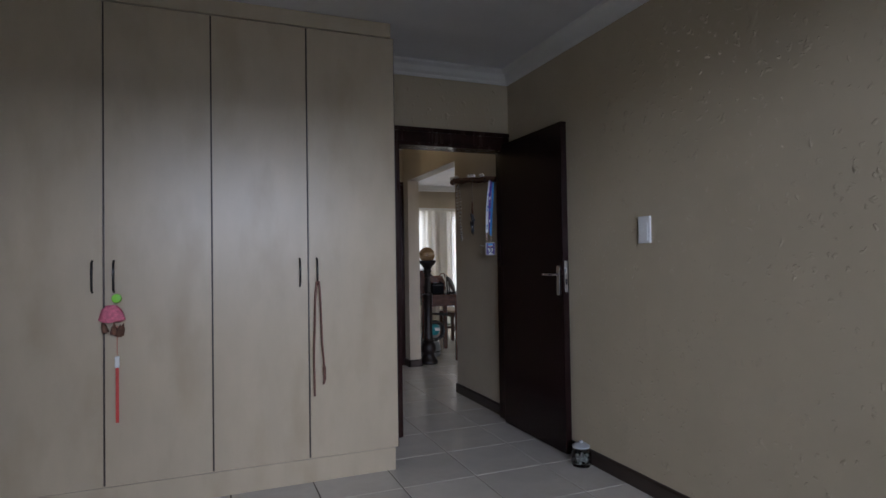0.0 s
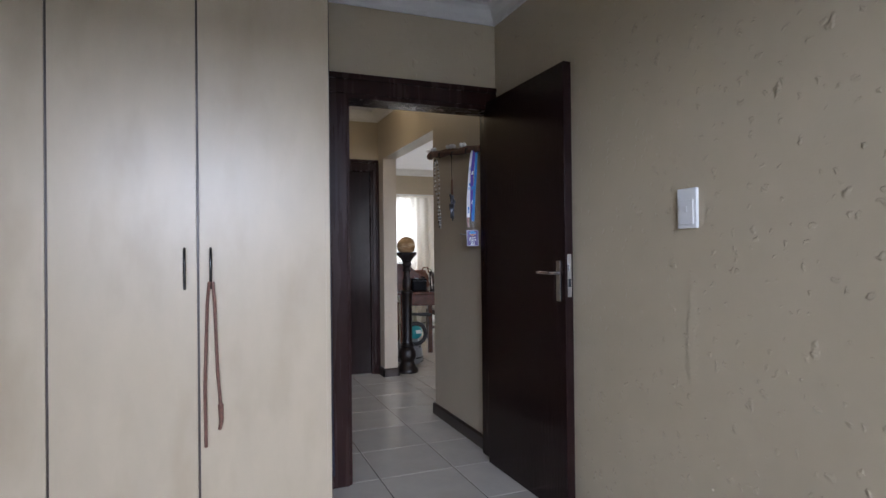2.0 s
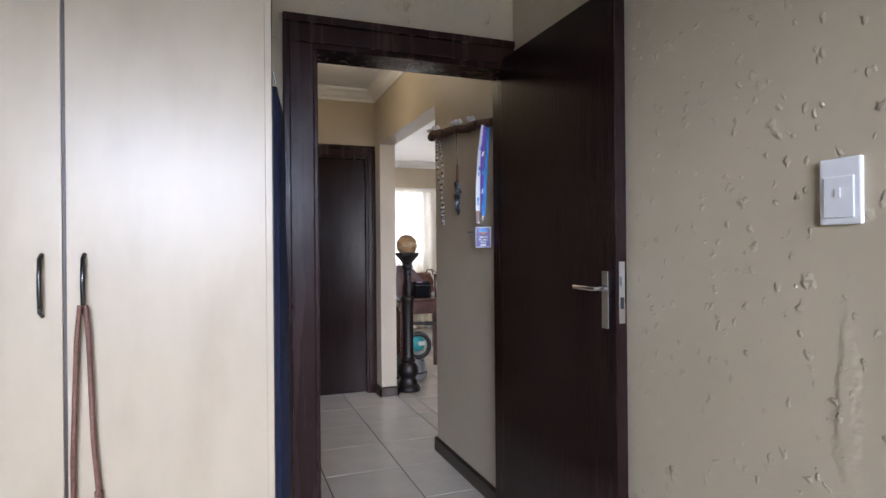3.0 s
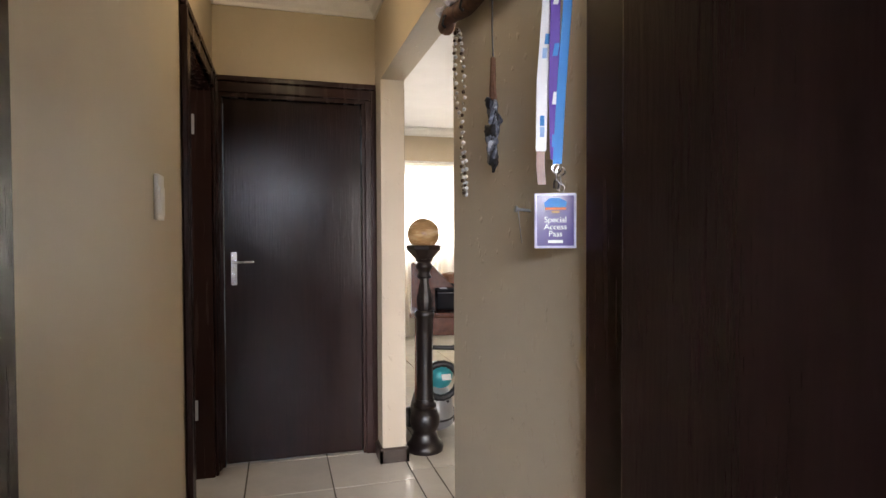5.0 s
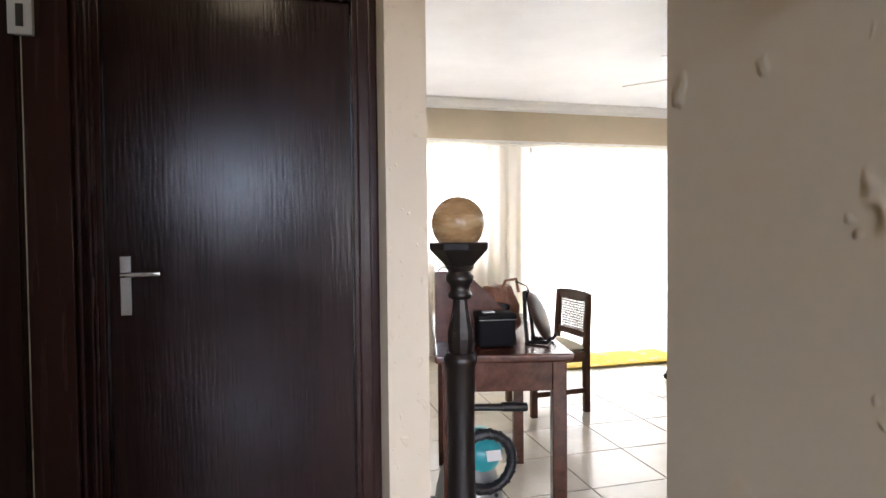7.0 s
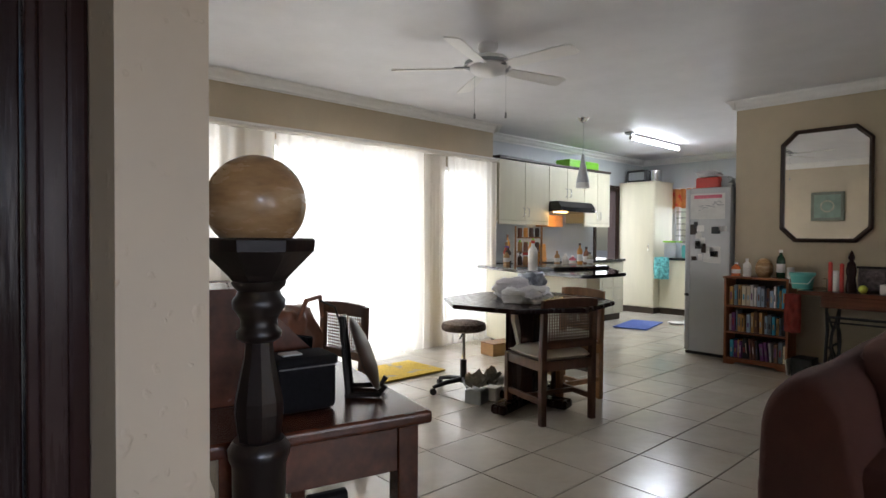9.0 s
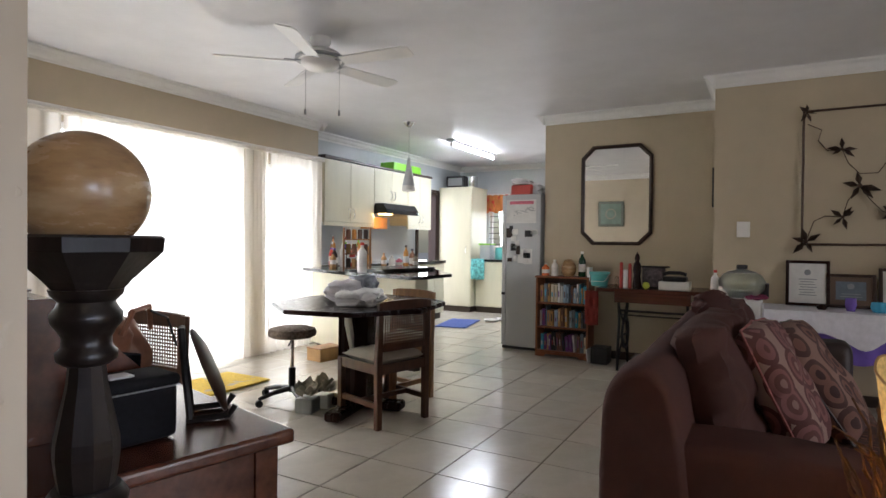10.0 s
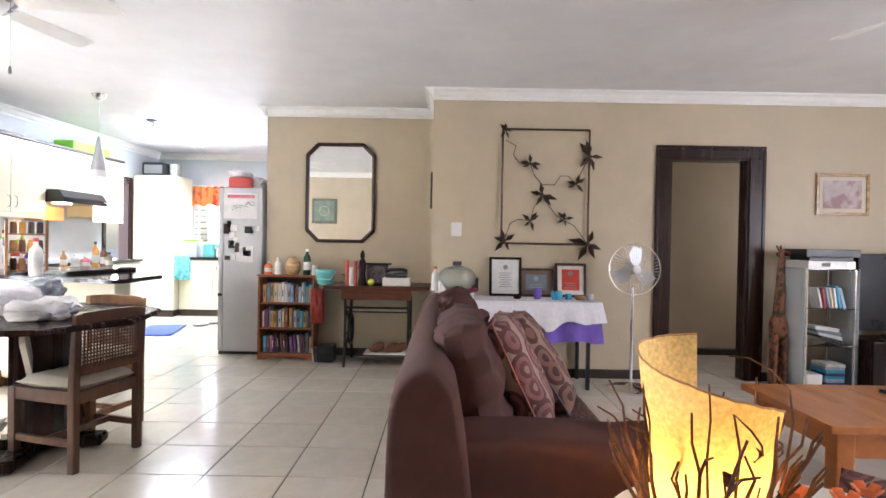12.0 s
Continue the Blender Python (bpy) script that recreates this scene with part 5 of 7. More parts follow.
# ---- kitchen ----
def bow(x, y, z, axis="x", size=0.12, r=0.006):
    return tube([(x, y, z), (x, y - 0.03, z + 0.015), (x, y - 0.033, z + size / 2), (x, y - 0.03, z + size - 0.015), (x, y, z + size)], r, 8)


def wall_cupboard(x0, x1, z0, z1, doors, label):
    c = thing("wall_cupboard", label, "kitchen cupboard", pose(x0, 7.81, z0), "wall cupboards")
    w = x1 - x0
    part("body", block(0, w, 0.02, 0.325, 0, z1 - z0, 0.002), M["cream"], c)
    part("light_rail", block(0, w, 0.0, 0.02, -0.05, -0.002, 0.003), M["cream"], c)
    part("cornice_strip", block(-0.012, w, -0.02, 0.06, z1 - z0 + 0.001, z1 - z0 + 0.03, 0.006), M["jamb"], c, "dark top moulding")
    for i in range(doors):
        a0 = w * i / doors
        d = part("cupboard_door", block(a0 + 0.003, a0 + w / doors - 0.003, 0, 0.018, 0.003, z1 - z0 - 0.004, 0.003), M["cream"], c)
        hx = a0 + w / doors - 0.045 if i % 2 == 0 else a0 + 0.045
        part("handle", bow(hx, 0, 0.05), M["chrome"], d, "chrome bow handle", True)


wall_cupboard(6.45, 7.46, 1.42, 2.18, 2, "cream laminate double wall cupboard")
wall_cupboard(7.465, 8.30, 1.72, 2.18, 2, "short cream wall cupboard over the cooker hood")
wall_cupboard(8.305, 8.98, 1.42, 2.18, 2, "cream laminate wall cupboard beside the outside door")
hood = thing("cooker_hood", "black cooker hood with its light on", "cooker hood", pose(7.47, 7.62, 1.56))
part("body", prism([(0, 0), (0.52, 0), (0.52, 0.14), (0.06, 0.14), (0, 0.06)], 0, 0.82, 0.004, Matrix(((0, 0, 1, 0), (1, 0, 0, 0), (0, 1, 0, 0), (0, 0, 0, 1)))), M["black_gloss"], hood)
part("hood_lamp", block(0.1, 0.3, 0.1, 0.2, -0.012, -0.0005, 0.002), M["bulb"], hood, "lit amber hood lamp")
part("knob", moved(lathe([(0, 0), (0.02, 0), (0.018, 0.02), (0, 0.022)], 16), pose(0.78, 0.0, 0.03, 90)), M["chrome"], hood)
single("amber_cabinet", block(7.58, 7.95, 7.93, 8.13, 1.36, 1.52, 0.006), M["amber"], "small amber wooden spice cupboard under the hood", "spice cupboard")
gb = single("green_storage_box", block(8.0, 8.75, 7.86, 8.10, 2.212, 2.33, 0.015), M["green"], "lime green plastic box on top of the cupboards", "storage box")
single("flat_tray", moved(block(0, 0.7, 0, 0.25, 0, 0.02, 0.004), pose(6.5, 7.84, 2.213, 0, 0, 2)), M["black"], "dark flat tray on top of the cupboards", "tray")

base = thing("base_cupboard", "cream laminate kitchen base units with black top", "base cupboard", pose(6.34, 7.55, 0))
part("body", block(0, 2.6, 0, 0.585, 0.1, 0.86, 0.003), M["cream"], base)
part("plinth", block(0, 2.6, 0.05, 0.58, 0, 0.099, 0.002), M["maple_edge"], base)
part("worktop", block(-0.02, 2.62, -0.03, 0.588, 0.861, 0.90, 0.006), M["granite"], base, "black polished worktop")
for i in range(3):
    for k in range(4):
        d = part("drawer", block(1.72 + 0.29 * i, 2.0 + 0.29 * i, -0.018, -0.0005, 0.12 + 0.185 * k, 0.295 + 0.185 * k, 0.003), M["cream"], base)
pen = thing("peninsula_counter", "cream kitchen peninsula with overhanging black granite top", "counter", pose(5.98, 6.28, 0))
part("worktop", prism([(-0.80, -0.52), (-0.72, -0.58), (-0.20, -0.58), (-0.12, -0.52), (0.62, 0.10), (0.72, 0.30), (0.72, 1.25), (-0.2, 1.25), (-0.58, 0.36)], 0.862, 0.892, 0.006), M["granite"], pen, "black polished granite top")
part("body", prism([(-0.48, -0.36), (-0.36, -0.40), (0.62, 0.38), (0.68, 0.5), (0.68, 1.24), (-0.05, 1.24), (-0.42, 0.36)], 0.08, 0.861, 0.004), M["cream"], pen)
part("plinth", prism([(-0.42, -0.32), (-0.36, -0.34), (0.58, 0.42), (0.62, 0.5), (0.62, 1.2), (-0.02, 1.2), (-0.38, 0.36)], 0, 0.079, 0.002), M["maple_edge"], pen)
for k in range(5):
    part("drawer", moved(block(0.04, 0.5, -0.018, -0.0005, 0.11 + 0.148 * k, 0.25 + 0.148 * k, 0.003), pose(-0.36, -0.40, 0, 0, 0, 38.5)), M["cream"], pen)
hob = thing("glass_hob", "black glass hob on the counter", "hob", pose(6.06, 6.52, 0.8925, 0, 0, -8) @ Matrix.Scale(0.9, 4))
part("glass", block(-0.5, 0.38, -0.28, 0.3, 0, 0.03, 0.004), M["black_gloss"], hob)
for x, y in ((-0.2, -0.12), (0.15, -0.12), (-0.2, 0.15), (0.15, 0.15)):
    part("ring", lathe([(0.07, 0.031), (0.085, 0.031), (0.085, 0.033), (0.07, 0.033)], 24, None, Matrix.Translation((x, y, 0))), M["steel"], hob)
tall = thing("larder_unit", "tall cream laminate larder unit", "larder", pose(9.80, 7.50, 0))
part("body", block(0.0, 0.6, 0.0, 0.62, 0.1, 2.10, 0.004), M["cream"], tall)
part("plinth", block(0.02, 0.6, 0.02, 0.62, 0, 0.099, 0.002), M["maple_edge"], tall)
part("larder_door", block(-0.018, -0.0005, 0.01, 0.61, 0.11, 2.09, 0.003), M["cream"], tall)
part("side_handle", moved(bow(0, 0, 0), pose(-0.02, 0.08, 1.0, 0, 0, -90)), M["chrome"], tall)
part("top_strip", block(-0.02, 0.6, -0.015, 0.62, 2.101, 2.12, 0.003), M["cream"], tall)
tw = thing("kitchen_towel", "teal and white checked towel hanging on the cupboard", "towel", pose(9.79, 7.36, 0))
bm = pillow(0.26, 0.36, 0.05, 10, 0.35, 0.04, 5)
part("cloth", moved(bm, pose(-0.03, 0, 0.56, 0, 0, 90)), mat("teal_checked_cloth", (0.12, 0.42, 0.42), 0.85, var=0.7, scale=24), tw, "", True)
bc = thing("sink_cupboard", "cream base cupboard under the kitchen window", "base cupboard", pose(9.95, 5.4, 0))
part("body", block(0, 0.62, 0, 2.09, 0.1, 0.86, 0.003), M["cream"], bc)
part("plinth", block(0.03, 0.62, 0, 2.09, 0, 0.099, 0.002), M["maple_edge"], bc)
part("worktop", block(-0.03, 0.64, 0, 2.09, 0.861, 0.90, 0.005), M["granite"], bc, "black polished worktop")
for i in range(4):
    d = part("cupboard_door", block(-0.018, -0.0005, 0.01 + 0.52 * i, 0.515 + 0.52 * i, 0.11, 0.85, 0.003), M["cream"], bc)
    part("handle", moved(bow(0, 0, 0), pose(-0.02, 0.46 + 0.52 * i, 0.68, 0, 0, -90)), M["chrome"], d, "chrome bow handle", True)
for x, y, w, h, mt, label in ((10.0, 7.3, 0.22, 0.24, M["clear"], "clear plastic tub with green lid on the worktop"), (10.05, 7.05, 0.2, 0.2, M["turquoise"], "blue plastic tub on the worktop"), (10.1, 6.85, 0.24, 0.12, M["white"], "white dish rack on the worktop")):
    tb = thing("storage_tub", label, "tub", pose(x, y, 0.901), "tubs on the worktop")
    part("body", prism([(-w / 2.3, -w / 2.3), (w / 2.3, -w / 2.3), (w / 2.3, w / 2.3), (-w / 2.3, w / 2.3)], 0, h, 0.012), M["silver"] if mt is M["clear"] else mt, tb)
    part("lid", block(-w / 2, w / 2, -w / 2, w / 2, h + 0.001, h + 0.025, 0.006), M["green"] if "green" in label else M["white"], tb)
val = thing("window_valance", "orange patterned valance over the kitchen window", "valance", pose(10.52, 6.9, 0))
bm = bmesh.new()
cols = [[bm.verts.new((-0.02 + 0.02 * math.sin(i * 0.9), -0.75 + 0.015 * i, z)) for z in (1.72 + 0.015 * math.sin(i * 0.45), 1.85, 2.03)] for i in range(101)]
for p, q in zip(cols, cols[1:]):
    for k in range(2):
        bm.faces.new((p[k], q[k], q[k + 1], p[k + 1]))
part("rod", tube([(0.0, -0.85, 2.03), (0.0, 0.62, 2.03)], 0.012, 8), M["white"], val)
for y_ in (-0.8, 0.55):
    part("bracket", block(-0.01, 0.081, y_, y_ + 0.02, 2.02, 2.04, 0.002), M["white"], val)
part("cloth", bm, mat("orange_print_cloth", (0.62, 0.22, 0.06), 0.85, var=0.3, scale=4, dark=(0.6, 0.05, 0.03), dark_scale=9, dark_cut=0.55, clamp=0.05), val, "", True)
grid = thing("window_bars", "dark burglar bars in the kitchen window", "window bars", pose(10.58, 6.925, 1.05))
for i in range(8):
    part("bar", tube([(0, -0.6, 0.1 + 0.1 * i), (0, 0.6, 0.1 + 0.1 * i)], 0.005, 6), M["iron"], grid)
dr = lining("door_frame_5", "y", 8.14, 8.28, 9.1, 9.74, 2.02, (9.04, 9.785), None, "dark stained outside door frame", 0.06)
fr = thing("fridge", "tall silver fridge freezer with notes and magnets", "fridge", pose(7.10, 5.325, 0))
part("body", block(0, 0.6, 0, 0.40, 0.03, 1.72, 0.012, 3), M["fridge"], fr)
part("fridge_door", block(0.005, 0.595, 0.402, 0.455, 0.62, 1.715, 0.015, 3), M["fridge"], fr)
part("freezer_door", block(0.005, 0.595, 0.402, 0.455, 0.035, 0.612, 0.015, 3), M["fridge"], fr)
part("kick_plate", block(0.01, 0.59, 0.01, 0.44, 0, 0.029, 0.001), M["black"], fr)
part("door_hinge", block(-0.006, -0.0005, 0.405, 0.45, 0.60, 0.63, 0.002), M["black"], fr)
part("child_drawing", block(-0.003, -0.0005, 0.05, 0.40, 1.40, 1.66, 0.0005), M["paper"], fr, "white sheet with a grey sketch")
rng = random.Random(8)
for k in range(9):
    y, z = rng.uniform(0.10, 0.30), rng.uniform(1.47, 1.57)
    part("drawing_stroke", tube([(-0.004, y, z), (-0.004, y + rng.uniform(-0.05, 0.05), z + rng.uniform(-0.03, 0.03)), (-0.004, y + rng.uniform(-0.08, 0.08), z + rng.uniform(-0.02, 0.02))], 0.003, 5), M["steel"], fr, "grey pencil stroke")
part("drawing_heading", block(-0.0045, -0.0032, 0.08, 0.36, 1.61, 1.645, 0.0005), M["pink"], fr, "pink heading bars")
for i in range(15):
    y, z = 0.03 + 0.36 * random.random(), 0.98 + 0.36 * random.random()
    w, h = 0.02 + 0.025 * random.random(), 0.02 + 0.04 * random.random()
    part("magnet", block(-0.008, -0.0005, y - w, y + w, z - h, z + h, 0.003), random.choice([M["paper"], M["steel"], M["black"], M["yellow"], M["jamb"], M["white"]]), fr)
part("note", block(-0.004, -0.0005, 0.09, 0.19, 0.95, 1.12, 0.0005), M["paper"], fr, "folded white note")
part("note", moved(block(-0.004, -0.0005, 0.24, 0.33, 0.94, 1.10, 0.0005), pose(0, 0, 0, 4)), M["paper"], fr, "folded white note")
bk = thing("red_basket", "orange-red plastic basket full of bags on the fridge", "basket", pose(7.28, 5.56, 1.722))
part("tray", prism([(-0.12, -0.1), (0.12, -0.1), (0.12, 0.14), (-0.12, 0.14)], 0, 0.11, 0.01), M["red"], bk)
carrier(7.28, 5.60, 1.84, 0.26, 0.07, 0.18, 21, BAG, "crumpled white bags in the basket on the fridge")
carrier(7.28, 5.42, 1.722, 0.16, 0.12, 0.14, 23, M["silver"], "dark and white bundle on the fridge")
pot = thing("steel_cooker_pot", "steel and black kettle pots on top of the larder", "pot", pose(10.0, 7.78, 2.121))
part("body", block(-0.16, 0.16, -0.1, 0.24, 0, 0.2, 0.03, 3), M["black"], pot, "", True)
part("steel_side", moved(lathe([(0, 0), (0.1, 0), (0.105, 0.18), (0, 0.2)], 20), pose(0.0, -0.18, 0)), M["chrome"], pot, "shiny steel canister", True)
part("front_panel", block(-0.168, -0.1605, -0.07, 0.2, 0.03, 0.16, 0.003), M["steel"], pot)
tl = thing("fluorescent_light", "lit fluorescent tube light on the kitchen ceiling", "ceiling light", pose(8.6, 6.88, 2.56))
part("housing", block(-0.7, 0.7, -0.02, 0.02, -0.035, -0.0005, 0.004), M["fan_white"], tl)
for x in (-0.68, 0.66):
    part("tube_holder", block(x, x + 0.02, -0.02, 0.02, -0.09, -0.036, 0.003), M["white"], tl)
part("tube", tube([(-0.66, 0, -0.068), (0.66, 0, -0.068)], 0.018, 12), M["tube"], tl, "lit white tube")
smoke = single("ceiling_rose", lathe([(0, 0), (0.06, 0), (0.06, -0.02), (0.03, -0.035), (0, -0.035)], 24), M["steel"], "small round fitting on the kitchen ceiling", "ceiling fitting", pose(7.9, 6.88, 2.5595))
pd = thing("pendant_lamp", "grey conical pendant lamp over the counter", "pendant lamp", pose(6.74, 6.80, 2.56))
part("canopy", lathe([(0, 0), (0.07, 0), (0.03, -0.05), (0, -0.055)], 24), M["chrome"], pd, "", True)
part("flex", tube([(0, 0, -0.05), (0, 0, -0.42)], 0.003, 6), M["silver"], pd)
part("shade", lathe([(0.0, -0.40), (0.014, -0.41), (0.03, -0.52), (0.075, -0.73), (0.072, -0.73), (0.026, -0.52), (0, -0.43)], 28), M["silver"], pd, "grey metal cone", True)
part("diffuser", lathe([(0.074, -0.731), (0.078, -0.78), (0.07, -0.79), (0, -0.79)], 28), M["white"], pd, "frosted white rim", True)

# goods on the counters, each a turned or boxed shape
def bottle(x, y, z, h, r, body, cap, label, group="", neck=0.35):
    b = thing("bottle", label, "bottle", pose(x, y, z), group)
    part("body", lathe([(0, 0), (r, 0), (r, h * 0.62), (r * 0.9, h * 0.7), (r * neck, h * 0.82), (r * neck, h * 0.9), (0, h * 0.9)], 16), body, b, "", True)
    part("cap", lathe([(0, h * 0.901), (r * neck * 1.2, h * 0.901), (r * neck * 1.2, h), (0, h)], 14), cap, b, "", True)
    part("label_band", lathe([(r * 1.01, h * 0.2), (r * 1.01, h * 0.5)], 16), M["paper"], b)


TONES = [M["red"], M["tan"], M["amber"], M["jamb"], M["purple"], M["white"], M["leather"], M["iron"], M["green"]]
bottle(5.42, 6.46, 0.893, 0.28, 0.045, M["white"], M["red"], "white spray bottle with red trigger on the counter", "bottles on the counter")
for i in range(9):
    bottle(6.48 + 0.085 * i, 7.72 + 0.06 * (i % 3), 0.901, 0.2 + 0.07 * (i % 3), 0.032, TONES[i % 9], TONES[(i + 4) % 9], "sauce and spice bottle on the worktop", "bottles on the worktop")
for i in range(7):
    bottle(6.08 + 0.085 * i, 7.36 + 0.05 * (i % 2), 0.893, 0.16 + 0.05 * (i % 3), 0.035, TONES[(i * 2 + 1) % 9], TONES[(i + 3) % 9], "jar or bottle on the peninsula", "bottles on the counter")
sr = thing("spice_rack", "wooden spice rack filled with small jars", "spice rack", pose(5.60, 6.66, 0.893, 0, 0, -50) @ Matrix.Scale(1.15, 4, (1, 0, 0)))
for x in (-0.11, 0.11):
    part("rack_side", block(x - 0.008, x + 0.008, -0.05, 0.05, 0, 0.42, 0.002), M["chair_light"], sr)
for z in (0.02, 0.16, 0.30):
    sh = part("rack_shelf", block(-0.1, 0.1, -0.05, 0.05, z, z + 0.012, 0.001), M["chair_light"], sr)
    for i in range(4):
        part("spice_jar", lathe([(0, 0), (0.02, 0), (0.02, 0.07), (0.016, 0.09), (0, 0.09)], 12, None, Matrix.Translation((-0.072 + 0.048 * i, 0, z + 0.013))), (M["leather"], M["jamb"], M["amber"], M["tan"], M["chair"])[(i * 2 + int(z * 50)) % 5], sh)
for i, (x, y, h, r, body, cap) in enumerate(((6.50, 6.97, 0.16, 0.03, M["tan"], M["tan"]), (6.56, 6.90, 0.13, 0.038, M["white"], M["white"]), (6.60, 6.83, 0.11, 0.04, M["pink"], M["white"]),
                                             (6.62, 6.75, 0.25, 0.03, M["amber"], M["jamb"]), (6.64, 6.68, 0.21, 0.034, M["leather"], M["iron"]), (6.62, 6.62, 0.15, 0.034, M["leaf"], M["black"]))):
    bottle(x, y, 0.893, h, r, body, cap, "oil bottle or jar behind the hob", "bottles behind the hob")
kn = thing("knife_block", "wooden knife block on the worktop", "knife block", pose(7.35, 7.85, 0.901))
part("body", prism([(-0.05, 0), (0.06, 0), (0.03, 0.22), (-0.05, 0.2)], -0.05, 0.05, 0.004, Matrix.Rotation(radians(90), 4, "X")), M["amber"], kn)
switch(pose(7.0, 8.139, 1.12, 0, 0, 0), 0.08, 0.12, "white plastic socket plate on the kitchen wall")
bm_ = single("blue_bath_mat", moved(block(-0.42, 0.42, -0.22, 0.22, 0.006, 0.02, 0.006), pose(0, 0, 0)), M["blue_mat"], "blue mat lying on the kitchen tiles", "mat", pose(8.5, 7.05, 0, 0, 0, 12))
for i, x in enumerate((9.0, 9.25)):
    single("white_dish", lathe([(0, 0.006), (0.09, 0.006), (0.12, 0.03), (0.115, 0.032), (0.085, 0.012), (0, 0.012)], 24), M["white"], "white pet dish on the kitchen floor", "dish", pose(x, 6.75 - 0.1 * i, 0), True)


# ---- the mirror wall ----
mi = thing("wall_mirror_frame", "octagonal mirror in a dark wooden frame", "mirror", pose(7.16, 4.535, 1.685, 0, 0, -90))
W2, H2, CH = 0.36, 0.515, 0.12


def octagon(w, h, c):
    return [(-w + c, -h), (w - c, -h), (w, -h + c), (w, h - c), (w - c, h), (-w + c, h), (-w, h - c), (-w, -h + c)]


bm = bmesh.new()
sections = []
for (ox, oz), (ix, iz) in zip(octagon(W2, H2, CH), octagon(W2 - 0.035, H2 - 0.035, CH - 0.015)):
    sections.append([bm.verts.new(q) for q in ((ox, -0.001, oz), (ox, -0.022, oz), ((ox + ix) / 2, -0.034, (oz + iz) / 2), (ix, -0.022, iz), (ix, -0.001, iz))])
for i in range(8):
    a_, b_ = sections[i], sections[(i + 1) % 8]
    for k in range(5):
        bm.faces.new((a_[k], a_[(k + 1) % 5], b_[(k + 1) % 5], b_[k]))
part("frame", bm, M["jamb"], mi, "dark beaded wooden frame")
part("mirror_glass", prism(octagon(W2 - 0.03, H2 - 0.03, CH - 0.013), 0.003, 0.008, 0, Matrix.Rotation(radians(90), 4, "X")), M["mirror"], mi, "silvered mirror glass")

bs = thing("bookcase", "reddish pine three-shelf bookcase full of books", "bookcase", pose(6.88, 4.735, 0))
for y in (0, 0.535):
    part("side_panel", block(0, 0.24, y, y + 0.02, 0, 0.82, 0.002), M["shelf"], bs)
part("back_panel", block(0.228, 0.24, 0.021, 0.534, 0.04, 0.82, 0.001), M["jamb"], bs)
for z in (0.065, 0.315, 0.565):
    part("shelf", block(0.002, 0.227, 0.021, 0.534, z - 0.016, z, 0.002), M["shelf"], bs)
part("top_board", block(-0.01, 0.245, -0.01, 0.565, 0.821, 0.84, 0.003), M["shelf"], bs)
part("plinth_rail", prism([(0.021, 0.0), (0.08, 0.0), (0.11, 0.025), (0.44, 0.025), (0.47, 0.0), (0.534, 0.0), (0.534, 0.048), (0.021, 0.048)], 0.003, 0.016, 0.001, Matrix(((0, 0, 1, 0), (1, 0, 0, 0), (0, 1, 0, 0), (0, 0, 0, 1)))), M["shelf"], bs)
COVERS = [mat("book_" + n_, c_, 0.5, var=0.15, scale=20) for n_, c_ in (("navy", (0.02, 0.03, 0.12)), ("cream", (0.6, 0.52, 0.38)), ("crimson", (0.3, 0.03, 0.04)), ("black", (0.02, 0.02, 0.022)), ("violet", (0.17, 0.05, 0.2)),
          ("white", (0.65, 0.64, 0.62)), ("ochre", (0.45, 0.25, 0.08)), ("cyan", (0.04, 0.32, 0.5)), ("slate", (0.14, 0.17, 0.2)), ("pale_blue", (0.3, 0.4, 0.52)), ("brown", (0.16, 0.07, 0.04)))]
rng = random.Random(4)
for row, z in enumerate((0.066, 0.316, 0.566)):
    y = 0.027
    while y < 0.505:
        t = rng.uniform(0.016, 0.036)
        if y + t > 0.53:
            break
        h, d = rng.uniform(0.155, 0.205), rng.uniform(0.12, 0.15)
        lean = rng.choice((0, 0, 0, 3)) if row else (14 if 0.10 < y < 0.34 else 0)
        bk_ = thing("book", "closed paperback book standing on the bookcase shelf", "book", pose(6.90 + rng.uniform(0, 0.02), 4.735 + y + (0.0 if not lean else 0.012), z + 0.0015, -lean * 0.4), "books on the bookcase")
        cv = rng.choice(COVERS)
        part("cover", block(0, d, 0, t - 0.002, 0, h, 0.0015, 1), cv, bk_)
        part("spine_print", block(-0.0012, -0.0002, t * 0.3, t * 0.66, h * 0.3, h * rng.uniform(0.5, 0.85), 0), rng.choice(COVERS), bk_)
        y += t + (0.004 if not lean else 0.012)
for y, h, r, mt, cp, label in ((5.22, 0.13, 0.04, M["orange"], M["white"], "orange topped plastic tub on the bookcase"), (5.12, 0.17, 0.035, M["white"], M["white"], "white lotion bottle on the bookcase"),
                               (4.83, 0.26, 0.036, mat("green_bottle_glass", (0.01, 0.05, 0.02), 0.1), M["white"], "green wine bottle on the bookcase")):
    bottle(6.98, y, 0.841, h, r, mt, cp, label, "bottles on the bookcase")
gl = thing("round_vase", "cream and brown round vase on the bookcase", "vase", pose(6.98, 4.97, 0.841))
part("body", lathe([(0, 0), (0.05, 0), (0.075, 0.05), (0.075, 0.11), (0.05, 0.16), (0.03, 0.175), (0, 0.178)], 24), M["ball"], gl, "", True)
part("candle", moved(lathe([(0, 0), (0.03, 0), (0.03, 0.1), (0, 0.1)], 16), pose(0, -0.22, 0)), M["white"], thing("white_candle", "white candle jar on the bookcase", "candle", pose(6.98, 4.97, 0.841)), "", True)
tub = thing("turquoise_bucket", "turquoise plastic bucket on the sewing table", "bucket", pose(6.78, 4.60, 0.772) @ Matrix.Scale(0.8, 4, (0, 0, 1)))
